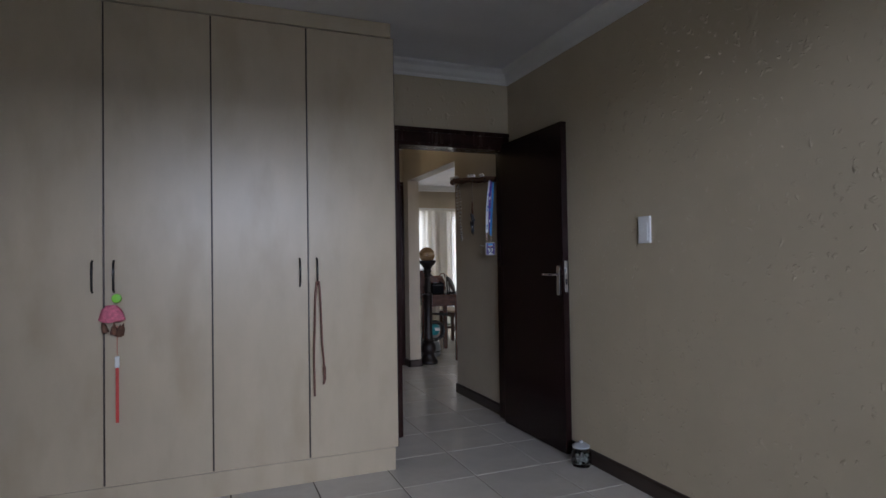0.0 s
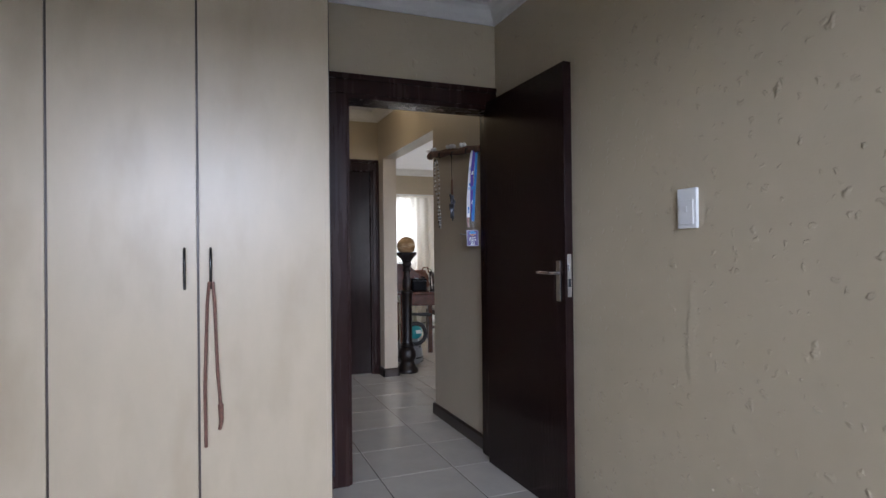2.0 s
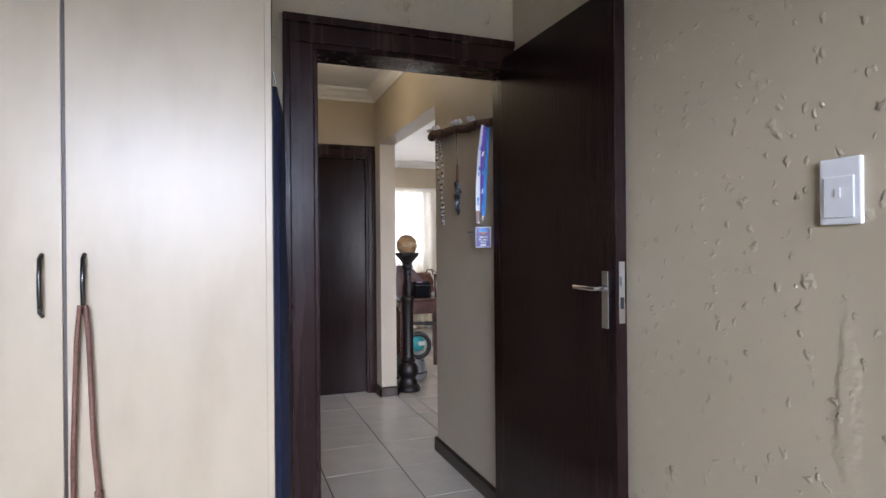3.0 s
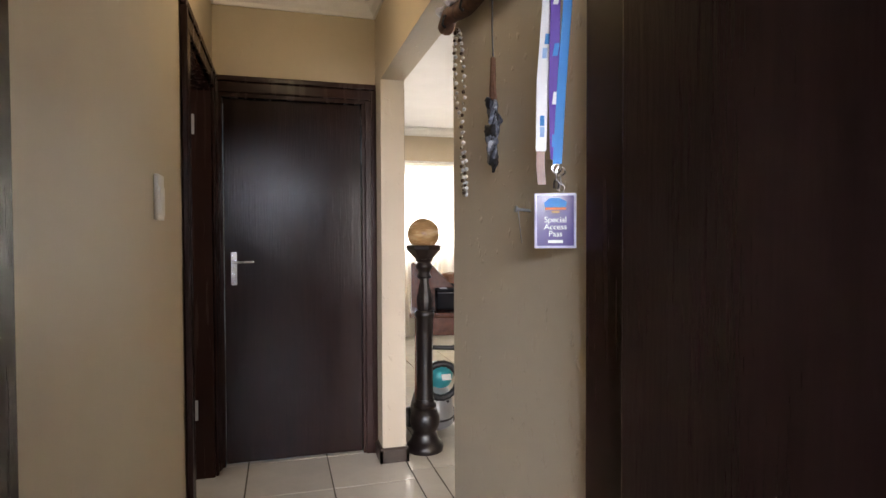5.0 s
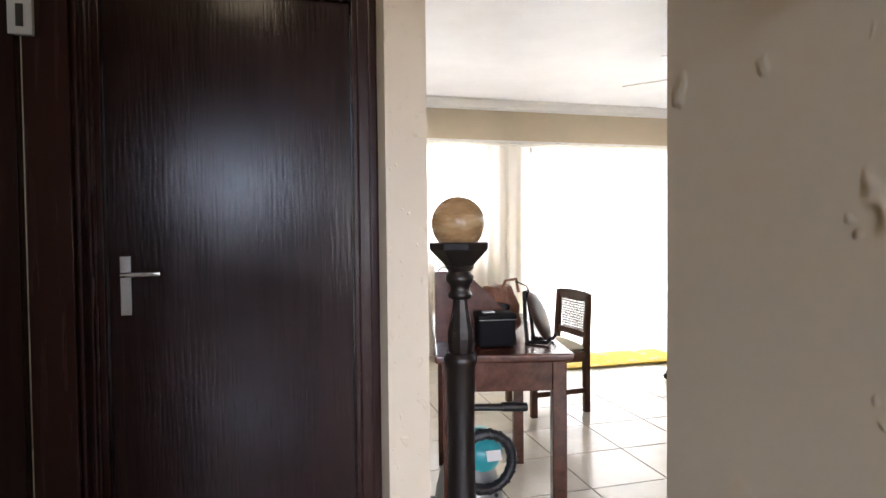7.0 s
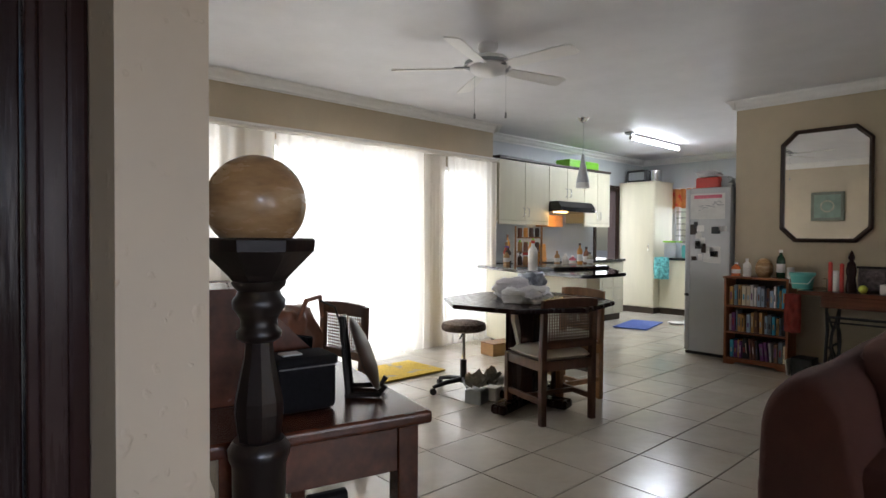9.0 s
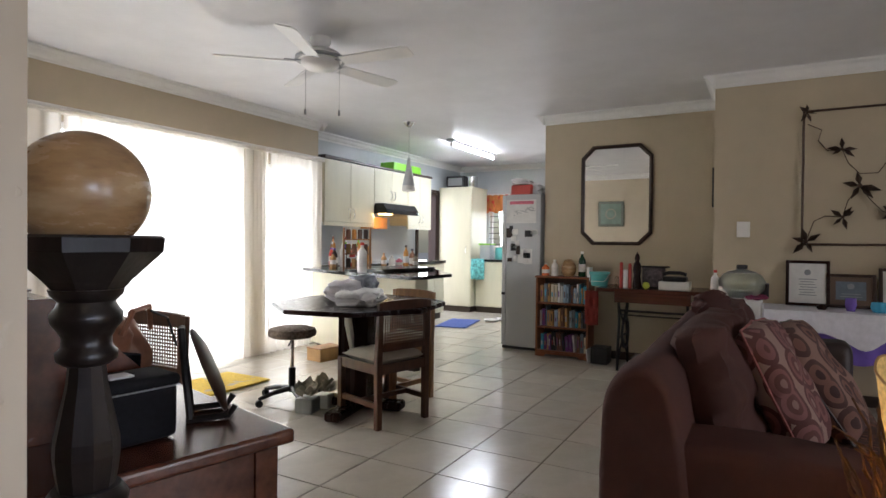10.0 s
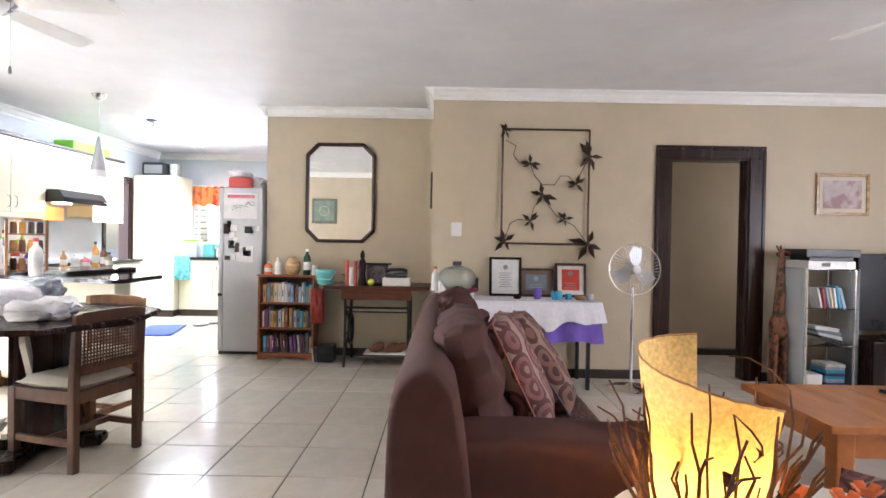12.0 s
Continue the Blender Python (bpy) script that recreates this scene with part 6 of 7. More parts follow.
part("body", lathe([(0, 0), (0.075, 0), (0.092, 0.14), (0.1, 0.145), (0.1, 0.16), (0.088, 0.16), (0.07, 0.01), (0, 0.01)], 28), M["turquoise"], tub, "", True)
part("rim_lid", lathe([(0, 0.161), (0.1, 0.161), (0.098, 0.172), (0, 0.178)], 28), M["turquoise"], tub, "", True)
part("bail", tube([(0, -0.1, 0.15), (-0.1, -0.07, 0.06), (-0.1, 0.07, 0.06), (0, 0.1, 0.15)], 0.004, 6), M["white"], tub)

sw = thing("sewing_table", "old sewing machine table with black cast iron legs", "table", pose(6.72, 4.08, 0))
part("tabletop", block(-0.16, 0.42, -0.50, 0.50, 0.735, 0.77, 0.006), M["red_wood"], sw)
part("drawer_front", block(-0.15, -0.13, -0.33, 0.33, 0.64, 0.734, 0.003), M["red_wood"], sw)
for y in (-0.30, 0.30):
    fr_ = tube([(-0.13, y, 0.0), (-0.10, y, 0.3), (-0.06, y, 0.45), (-0.1, y, 0.638)], 0.013, 8)
    tube([(0.34, y, 0.0), (0.3, y, 0.3), (0.26, y, 0.45), (0.32, y, 0.638)], 0.013, 8, fr_)
    tube([(-0.10, y, 0.3), (0.3, y, 0.3)], 0.01, 8, fr_)
    tube([(-0.1, y, 0.62), (0.12, y, 0.42), (0.3, y, 0.62)], 0.009, 8, fr_)
    tube([(-0.1, y, 0.1), (0.1, y, 0.28), (0.3, y, 0.1)], 0.009, 8, fr_)
    part("iron_leg", fr_, M["iron"], sw, "scrolled black iron leg")
part("cross_bar", tube([(-0.08, -0.30, 0.56), (-0.08, 0.30, 0.56)], 0.011, 8), M["iron"], sw)
part("cross_bar", tube([(-0.08, -0.30, 0.52), (-0.08, 0.30, 0.52)], 0.008, 8), M["iron"], sw)
part("treadle", block(-0.05, 0.22, -0.2, 0.2, 0.1, 0.115, 0.003), M["iron"], sw)
wh = moved(lathe([(0.13, -0.01), (0.15, -0.01), (0.15, 0.01), (0.13, 0.01), (0.13, -0.01)], 28), pose(0.02, 0.26, 0.34, 90))
part("flywheel", wh, M["iron"], sw)
tray = thing("shoe_tray", "white tray with brown shoes under the sewing table", "tray", pose(6.72, 4.0, 0.116))
part("tray_body", block(-0.1, 0.14, -0.22, 0.2, 0, 0.014, 0.005), M["white"], tray)
for y in (0.08, -0.06, -0.14):
    s_ = lathe([(0.045 * math.sin(math.pi * i / 8), -0.08 * math.cos(math.pi * i / 8)) for i in range(9)], 12)
    part("shoe", moved(s_, pose(0, y, 0.055, 70, 0, 20)), M["leather"], tray, "brown soft shoe", True)
single("black_folder", block(6.78, 6.98, 4.52, 4.68, 0.0, 0.16, 0.004), M["black"], "black folder standing on the floor beside the bookcase", "folder")
single("white_booklet", moved(block(0, 0.18, 0, 0.012, 0, 0.13, 0.001), pose(6.78, 4.70, 0.001, -8)), M["paper"], "white booklet leaning on the bookcase", "booklet")
ap = thing("red_apron", "red cloth hanging from the side of the bookcase", "cloth", pose(6.86, 4.70, 0))
part("cloth", moved(pillow(0.14, 0.36, 0.04, 10, 0.4, 0.03, 3), pose(0.02, 0, 0.36, 0, 0, 90)), mat("dull_red_cloth", (0.24, 0.03, 0.02), 0.85, var=0.25, scale=20), ap, "", True)
# on the sewing table
for y, h, r, mt, label in ((4.42, 0.10, 0.02, M["clear"], "small glass bottle on the sewing table"), (4.38, 0.24, 0.016, M["red"], "tall red candle on the sewing table"), (4.34, 0.17, 0.022, M["white"], "tall white candle on the sewing table"), (4.30, 0.23, 0.016, M["red"], "tall red candle on the sewing table")):
    single("candle", lathe([(0, 0), (r, 0), (r, h * 0.96), (r * 0.4, h), (0, h)], 14), mt, label, "candle", pose(6.72, y, 0.771), True, "candles on the sewing table")
car = thing("carved_figurine", "dark carved wooden ornament on the sewing table", "ornament", pose(6.72, 4.235, 0.771))
part("carving", lathe([(0, 0), (0.035, 0), (0.04, 0.04), (0.03, 0.11), (0.038, 0.17), (0.03, 0.23), (0.016, 0.25), (0.025, 0.28), (0.016, 0.31), (0, 0.34)], 14), M["dark"], car, "", True)
bsk = thing("wire_basket", "dark framed basket with patterned cloth on the sewing table", "basket", pose(6.80, 4.10, 0.771))
part("cloth_body", pillow(0.22, 0.2, 0.12, 10, 0.3, 0.02), mat("dark_floral_cloth", (0.09, 0.07, 0.075), 0.8, var=0.8, scale=30), bsk, "", True)
bsk.rotation_euler = (0, 0, radians(90))
for z in (0.01, 0.2):
    part("rim_wire", tube([(-0.13, -0.07, z), (0.13, -0.07, z), (0.13, 0.07, z), (-0.13, 0.07, z), (-0.13, -0.07, z)], 0.007, 6), M["iron"], bsk)
single("tennis_ball", lathe([(0.032 * math.sin(math.pi * i / 12), -0.032 * math.cos(math.pi * i / 12)) for i in range(13)], 20), mat("felt_yellow", (0.55, 0.6, 0.08), 0.95, var=0.2, scale=80), "yellow-green tennis ball on the sewing table", "ball", pose(6.64, 4.14, 0.803), True)
ph_ = thing("telephone", "black telephone on a cream box", "telephone", pose(6.70, 3.90, 0.771))
part("box", block(-0.08, 0.1, -0.13, 0.13, 0, 0.075, 0.006), M["paper"], ph_, "cream box file")
part("phone_body", block(-0.06, 0.08, -0.1, 0.1, 0.076, 0.12, 0.012), M["black"], ph_)
part("handset", tube([(-0.02, -0.1, 0.14), (-0.02, -0.05, 0.155), (-0.02, 0.05, 0.155), (-0.02, 0.1, 0.14)], 0.016, 8), M["black"], ph_, "", True)
sp = single("wall_speaker", block(6.42, 6.54, 3.5655, 3.585, 1.5, 1.83, 0.004), M["black"], "narrow dark framed picture edge on the wall return", "picture", None)

# ---- the picture wall ----
art = thing("metal_wall_art", "bronze metal wall art frame with flowers and a vine", "wall art", pose(6.343, 0, 0))
Y0, Y1, Z0, Z1 = 2.175, 2.945, 1.195, 2.21
for p_, q_ in (((Y0, Z0), (Y1, Z0)), ((Y1, Z0), (Y1, Z1)), ((Y1, Z1), (Y0, Z1)), ((Y0, Z1), (Y0, Z0))):
    part("frame_bar", tube([(-0.03, *p_), (-0.03, *q_)], 0.009, 8), M["bronze"], art)


def flower(y, z, r, seed):
    rnd = random.Random(seed)
    f_ = part("flower", lathe([(0, -0.012), (r * 0.12, -0.01), (r * 0.14, 0), (0, 0.01)], 10, None, pose(-0.045, y, z, 0, 90)), M["bronze"], art, "bronze petalled flower")
    for k in range(5):
        a_ = k * 2 * math.pi / 5 + rnd.random()
        ln = r * rnd.uniform(0.8, 1.15)
        bm = bmesh.new()
        c0 = bm.verts.new((-0.045, y, z))
        tip_ = bm.verts.new((-0.03 - 0.02 * rnd.random(), y + ln * math.cos(a_), z + ln * math.sin(a_)))
        l_ = bm.verts.new((-0.07, y + ln * 0.5 * math.cos(a_ + 0.38), z + ln * 0.5 * math.sin(a_ + 0.38)))
        r_ = bm.verts.new((-0.04, y + ln * 0.5 * math.cos(a_ - 0.38), z + ln * 0.5 * math.sin(a_ - 0.38)))
        bm.faces.new((c0, l_, tip_))
        bm.faces.new((c0, tip_, r_))
        bmesh.ops.solidify(bm, geom=bm.faces[:], thickness=0.003)
        part("petal", bm, M["bronze"], f_)


for i, (y, z, r) in enumerate(((2.925, 2.195, 0.07), (2.70, 1.905, 0.09), (2.175, 1.975, 0.135), (2.29, 1.73, 0.085), (2.59, 1.63, 0.13), (2.69, 1.40, 0.09), (2.39, 1.42, 0.08), (2.92, 1.215, 0.115), (2.18, 1.20, 0.155))):
    flower(y, z, r, i)
for pts in ([(2.92, 2.11), (2.83, 2.06), (2.85, 1.98), (2.79, 1.90), (2.70, 1.905)], [(2.70, 1.905), (2.66, 1.80), (2.59, 1.72), (2.48, 1.72), (2.43, 1.80), (2.36, 1.80), (2.29, 1.73)], [(2.69, 1.40), (2.80, 1.41), (2.87, 1.37), (2.92, 1.215)], [(2.59, 1.63), (2.52, 1.52), (2.45, 1.44), (2.30, 1.36), (2.18, 1.20)], [(2.59, 1.63), (2.66, 1.52), (2.69, 1.40)], [(2.29, 1.73), (2.24, 1.85), (2.175, 1.975)]):
    part("vine", tube([(-0.035, *p_) for p_ in pts], 0.0035, 6), M["bronze"], art, "", True)

tc_ = thing("side_table", "side table covered with purple and white cloths", "table", pose(6.08, 2.62, 0))
part("tabletop", block(-0.22, 0.24, -0.42, 0.55, 0.70, 0.72, 0.004), M["jamb"], tc_)
for x in (-0.19, 0.2):
    for y in (-0.38, 0.5):
        part("leg", block(x, x + 0.03, y, y + 0.03, 0, 0.699, 0.003), M["iron"], tc_)


def cloth(x0, x1, y0, y1, z, drop, seed, n=26, uneven=0.06):
    """A cloth over a table: a flat top with a wavy hanging hem."""
    bm = bmesh.new()
    per = []
    for i in range(n):
        per.append((x0, y1 + (y0 - y1) * i / n, -1, 0))
    for i in range(n // 2):
        per.append((x0 + (x1 - x0) * i / (n // 2), y0, 0, -1))
    for i in range(n):
        per.append((x1, y0 + (y1 - y0) * i / n, 1, 0))
    for i in range(n // 2):
        per.append((x1 + (x0 - x1) * i / (n // 2), y1, 0, 1))
    rows = []
    for k in range(5):
        row = []
        for i, (x, y, nx, ny) in enumerate(per):
            if nx > 0 and k:
                d, o = 0.01 * k, 0.0
            else:
                d = drop * (k / 4) * (1 + uneven * 4 * noise.noise((i * 0.17 + seed, 0, 0)))
                o = 0.006 + 0.022 * (k / 4) * (1 + math.sin(i * 1.15 + seed))
            row.append(bm.verts.new((x + nx * o, y + ny * o, z - d)))
        rows.append(row)
    m_ = len(per)
    for a_, b_ in zip(rows, rows[1:]):
        for i in range(m_):
            bm.faces.new((a_[i], a_[(i + 1) % m_], b_[(i + 1) % m_], b_[i]))
    bm.faces.new(rows[0])
    return bm


single("purple_tablecloth", cloth(5.845, 6.325, 2.19, 3.18, 0.7225, 0.32, 3), M["purple"], "purple tablecloth hanging over the side table", "tablecloth", None, True)
single("white_tablecloth", cloth(5.83, 6.327, 2.17, 3.19, 0.7275, 0.18, 9, uneven=0.18), M["lace"], "white cloth draped over the purple tablecloth", "tablecloth", None, True)


def photo(y, w, h, frame_m, mount, centre, label, bars):
    f = thing("picture_frame", label, "picture frame", Matrix.Translation((6.25, y, 0.729)) @ Matrix.Rotation(radians(9), 4, "Y") @ Matrix.Rotation(radians(-90), 4, "Z"), "framed certificates")
    bm = bmesh.new()
    b_ = 0.022
    for q in ((-w / 2, -w / 2 + b_, 0, h), (w / 2 - b_, w / 2, 0, h), (-w / 2 + b_, w / 2 - b_, 0, b_), (-w / 2 + b_, w / 2 - b_, h - b_, h)):
        cuboid(bm, q[0], q[1], -0.012, 0.012, q[2], q[3], 0.003)
    part("frame", bm, frame_m, f)
    part("mount", block(-w / 2 + b_, w / 2 - b_, -0.002, 0.008, b_, h - b_, 0), mount, f)
    part("sheet", block(-w / 2 + 0.06, w / 2 - 0.06, -0.004, -0.0022, 0.06, h - 0.055, 0), centre, f)
    for k in range(bars):
        part("text_bar", block(-w / 2 + 0.085 + 0.01 * (k % 2), w / 2 - 0.085 - 0.008 * (k % 3), -0.0055, -0.0042, 0.08 + 0.02 * k, 0.086 + 0.02 * k, 0), M["steel"], f)
    part("crest", moved(lathe([(0, 0), (0.022, 0), (0.022, 0.0015), (0, 0.0015)], 14), pose(0, -0.0043, h - 0.09, 90)), M["steel"], f)


photo(2.905, 0.285, 0.345, M["dark"], M["paper"], M["paper"], "framed letter in a dark frame on the side table", 7)
photo(2.635, 0.305, 0.25, M["jamb"], mat("brown_mount", (0.14, 0.09, 0.06), 0.7), COVERS[8], "brown framed photograph on the side table", 2)
photo(2.33, 0.275, 0.30, M["jamb"], M["paper"], M["red"], "framed red certificate on the side table", 3)
for i, (y, r, h, mt, label) in enumerate(((2.83, 0.035, 0.03, M["dark"], "small dark dish on the side table"), (2.66, 0.035, 0.09, M["purple"], "purple candle holder on the side table"), (2.50, 0.05, 0.07, COVERS[7], "blue glass bowl on the side table"),
                                          (2.40, 0.03, 0.05, COVERS[7], "blue candle on the side table"), (2.30, 0.05, 0.04, M["ball"], "cream dish on the side table"), (2.22, 0.035, 0.05, M["silver"], "pale cup on the side table"))):
    single("trinket", lathe([(0, 0), (r * 0.7, 0), (r, h * 0.5), (r * 0.9, h), (r * 0.8, h), (r * 0.85, h * 0.5), (0, h * 0.2)], 18), mt, label, "trinket", pose(6.02, y, 0.729), True, "trinkets on the side table")
cab = thing("white_cabinet", "white metal box cabinet beside the side table", "cabinet", pose(6.05, 3.32, 0))
part("body", block(-0.16, 0.2, -0.12, 0.2, 0, 0.79, 0.01, 3), M["white"], cab)
part("door_panel", block(-0.172, -0.161, -0.11, 0.19, 0.02, 0.77, 0.004), M["white"], cab)
tk = thing("glass_fish_bowl", "large round glass bowl on the white cabinet", "glass bowl", pose(6.0, 3.34, 0.791))
part("bowl", lathe([(0, 0.0), (0.09, 0), (0.155, 0.06), (0.16, 0.12), (0.13, 0.17), (0.10, 0.185), (0.09, 0.182), (0.12, 0.165), (0.15, 0.12), (0.145, 0.065), (0.085, 0.01), (0, 0.008)], 28), M["frosted"], tk, "", True)
part("bowl_ornament", lathe([(0, 0.01), (0.06, 0.01), (0.05, 0.05), (0, 0.07)], 14), M["silver"], tk)
part("lid", lathe([(0, 0.215), (0.03, 0.21), (0.06, 0.20), (0.098, 0.192), (0.1, 0.186), (0, 0.186)], 20), M["steel"], tk, "grey lid", True)
part("lid_knob", moved(block(-0.02, 0.02, -0.035, 0.035, 0.212, 0.245, 0.008), pose(0, 0, 0, 0, 0, 20)), M["black"], tk, "dark striped knob")
single("folded_magenta_cloth", moved(pillow(0.22, 0.16, 0.02, 8, 0.3, 0.02, 3), pose(0, 0.08, 0.012, 90)), mat("magenta_cloth", (0.28, 0.03, 0.10), 0.8, var=0.3, scale=18), "folded magenta cloth on the white cabinet", "cloth", pose(5.93, 3.24, 0.791), True)
single("white_mug", lathe([(0, 0), (0.034, 0), (0.038, 0.08), (0.034, 0.08), (0.03, 0.01), (0, 0.01)], 18), M["white"], "white mug on the white cabinet", "mug", pose(5.94, 3.46, 0.791), True)
bottle(5.98, 3.52, 0.791, 0.2, 0.032, M["paper"], M["red"], "white and red spray can on the white cabinet")
single("dark_box", block(5.98, 6.10, 3.16, 3.22, 0.791, 0.9, 0.004), M["black"], "small black box on the white cabinet", "box")

fan = thing("pedestal_fan", "chrome pedestal fan standing on the floor", "fan", pose(5.95, 1.885, 0))
part("base", lathe([(0, 0), (0.185, 0), (0.19, 0.012), (0.17, 0.022), (0.05, 0.03), (0.03, 0.05), (0, 0.05)], 36), M["chrome"], fan, "", True)
part("pole", tube([(0, 0, 0.03), (0, 0, 0.85)], 0.013, 12), M["chrome"], fan, "", True)
head = Matrix.Translation((-0.04, 0, 1.0)) @ Matrix.Rotation(radians(-90), 4, "Y")
part("motor", lathe([(0, -0.14), (0.05, -0.13), (0.062, -0.08), (0.055, -0.03), (0, -0.03)], 20, None, head), M["silver"], fan, "", True)
bm = bmesh.new()
for k in range(44):
    a_ = 2 * math.pi * k / 44
    tube([head @ Vector((0.03 * math.cos(a_), 0.03 * math.sin(a_), 0.055)), head @ Vector((0.12 * math.cos(a_ + 0.12), 0.12 * math.sin(a_ + 0.12), 0.05)), head @ Vector((0.205 * math.cos(a_ + 0.2), 0.205 * math.sin(a_ + 0.2), 0.005)),
          head @ Vector((0.12 * math.cos(a_ + 0.12), 0.12 * math.sin(a_ + 0.12), -0.045)), head @ Vector((0.04 * math.cos(a_), 0.04 * math.sin(a_), -0.05))], 0.0016, 4, bm)
tagged(part("guard", bm, M["chrome"], fan), "fine chrome wire guard", kind="stuff")
part("guard_ring", tube([head @ Vector((0.21 * math.cos(2 * math.pi * k / 40), 0.21 * math.sin(2 * math.pi * k / 40), 0.003)) for k in range(41)], 0.005, 6), M["chrome"], fan)
for k in range(3):
    bm = prism([(0.02, -0.02), (0.07, -0.06), (0.17, -0.07), (0.185, 0.02), (0.12, 0.06), (0.04, 0.03)], -0.001, 0.001)
    part("blade", moved(bm, head @ Matrix.Rotation(2 * math.pi * k / 3, 4, "Z") @ Matrix.Rotation(radians(18), 4, "X")), M["silver"], fan, "grey translucent blade")
part("hub_cap", lathe([(0, 0.056), (0.034, 0.056), (0.03, 0.068), (0, 0.072)], 20, None, head), M["white"], fan, "white round badge", True)

gi = thing("carved_giraffe", "carved brown wooden giraffe standing on the floor", "carving", pose(6.15, 0.56, 0))
bm = tube([(0, 0, 0.46), (-0.005, 0, 0.62), (0.0, -0.01, 0.82), (0.0, -0.015, 1.02), (0, -0.02, 1.14)], 0.062, 10, taper=0.022)
tube([(0, 0.012, 1.13), (0, -0.03, 1.165), (0, -0.09, 1.14)], 0.028, 10, bm, taper=0.016)
for dx, dy in ((-0.03, 0.04), (0.03, 0.04), (-0.03, -0.045), (0.03, -0.045)):
    tube([(dx * 0.7, dy * 0.8, 0.5), (dx, dy, 0.25), (dx * 1.1, dy * 1.1, 0.0)], 0.03, 8, bm, taper=0.02)
for s in (-1, 1):
    tube([(s * 0.014, 0.0, 1.17), (s * 0.03, 0.012, 1.215)], 0.008, 6, bm)
lathe([(0.075 * math.sin(math.pi * i / 10), -0.13 * math.cos(math.pi * i / 10)) for i in range(11)], 14, bm, pose(0, 0, 0.52))
giraffe_wood = mat("burnt_orange_wood", (0.2, 0.07, 0.025), 0.4, var=0.3, scale=10, dark=(0.05, 0.02, 0.01), dark_scale=18, dark_cut=0.5, clamp=0.05)
part("carving", bm, giraffe_wood, gi, "", True)

un = thing("glass_media_stand", "glass and chrome media stand with players and discs", "media stand", pose(6.12, 0.25, 0))
SHEET = see_through("frosted_glass_sheet", (0.72, 0.76, 0.76), clear=0.55, spread=0.5)
for y in (-0.222, 0.222):
    part("glass_side", block(-0.19, 0.15, y - 0.004, y + 0.004, 0, 1.03, 0.002), SHEET, un, "frosted glass side")
for x in (-0.175, 0.16):
    for y in (-0.20, 0.20):
        part("post", tube([(x, y, 0), (x, y, 1.015)], 0.011, 10), M["chrome"], un)
for z in (0.05, 0.385, 0.695, 1.018):
    part("glass_shelf", block(-0.19, 0.19, -0.215, 0.215, z, z + 0.01, 0.002), M["clear"], un)
dp = thing("disc_player", "pale silver disc player on the glass stand", "disc player", pose(6.10, 0.245, 1.029))
part("case", block(-0.16, 0.16, -0.19, 0.2, 0, 0.065, 0.005), M["white"], dp)
part("display", block(-0.163, -0.1605, 0.02, 0.09, 0.02, 0.05, 0.001), M["black"], dp, "black display window")
part("knob", moved(lathe([(0, 0), (0.012, 0), (0.011, 0.01), (0, 0.011)], 14), pose(-0.16, -0.13, 0.033, 0, -90)), M["chrome"], dp, "chrome knob", True)
single("decoder_box", block(5.92, 6.26, 0.03, 0.475, 1.125, 1.19, 0.005), M["black"], "black decoder box above the disc player", "decoder")
single("rubber_pad", block(5.95, 6.22, 0.07, 0.43, 1.0945, 1.1245, 0.003), M["black"], "black spacer under the decoder box", "spacer")
rng = random.Random(19)
y_ = 0.10
for k in range(7):
    tk_ = rng.uniform(0.014, 0.03)
    mm = Matrix.Translation((5.97, y_, 0.7065)) @ Matrix.Rotation(radians(-rng.uniform(8, 18)), 4, "X")
    tagged(link("disc_case", moved(block(0, 0.135, 0, tk_, 0, rng.uniform(0.16, 0.185), 0.001, 1), mm), COVERS[(9, 7, 5, 1, 9, 2, 5)[k]]), "plastic disc case leaning on the glass shelf", "disc case", "disc cases")
    y_ += tk_ + 0.012
for k in range(4):
    mm = Matrix.Translation((5.97 - 0.01 * k, 0.12 + 0.02 * k, 0.40 + 0.035 * k)) @ Matrix.Rotation(radians(16 - 3 * k), 4, "X")
    single("stacked_box", moved(block(0, 0.2, 0, 0.2, 0, 0.028, 0.003), mm), (M["black"], M["silver"], COVERS[8], M["silver"])[k], "silver and black electronics box lying on the shelf", "electronics", None, False, "boxes on the glass shelf")
for k in range(7):
    single("magazine", moved(block(0, 0.2, -0.08, 0.08, 0, 0.024, 0.002), pose(5.95 + 0.006 * (k % 3), 0.19, 0.061 + 0.0255 * k, 0, 0, 3 * math.sin(k * 2.1))), COVERS[(0, 9, 7, 0, 7, 9, 5)[k]], "blue and white magazine in a stack", "magazine", None, False, "magazines in the stand")
single("white_box", block(5.95, 6.12, 0.30, 0.43, 0.061, 0.15, 0.004), M["white"], "white cardboard box on the bottom shelf", "box")
tv = thing("television", "black flat screen television on a low stand", "television", pose(6.02, -0.52, 0))
part("stand_unit", block(-0.2, 0.2, -0.5, 0.5, 0, 0.45, 0.008), M["dark"], tv, "dark low stand")
part("foot", block(-0.12, 0.12, -0.2, 0.2, 0.451, 0.47, 0.004), M["black"], tv)
part("screen", block(-0.03, 0.03, -0.52, 0.52, 0.52, 1.16, 0.008), mat("dull_black_screen", (0.006, 0.006, 0.007), 0.3, var=0.1, spec=0.15), tv, "black glossy screen")
part("neck", block(-0.03, 0.03, -0.05, 0.05, 0.46, 0.53, 0.003), M["black"], tv)
ch_ = thing("pine_chair", "pale pine chair with white cushion", "chair", pose(5.2, -0.42, 0))
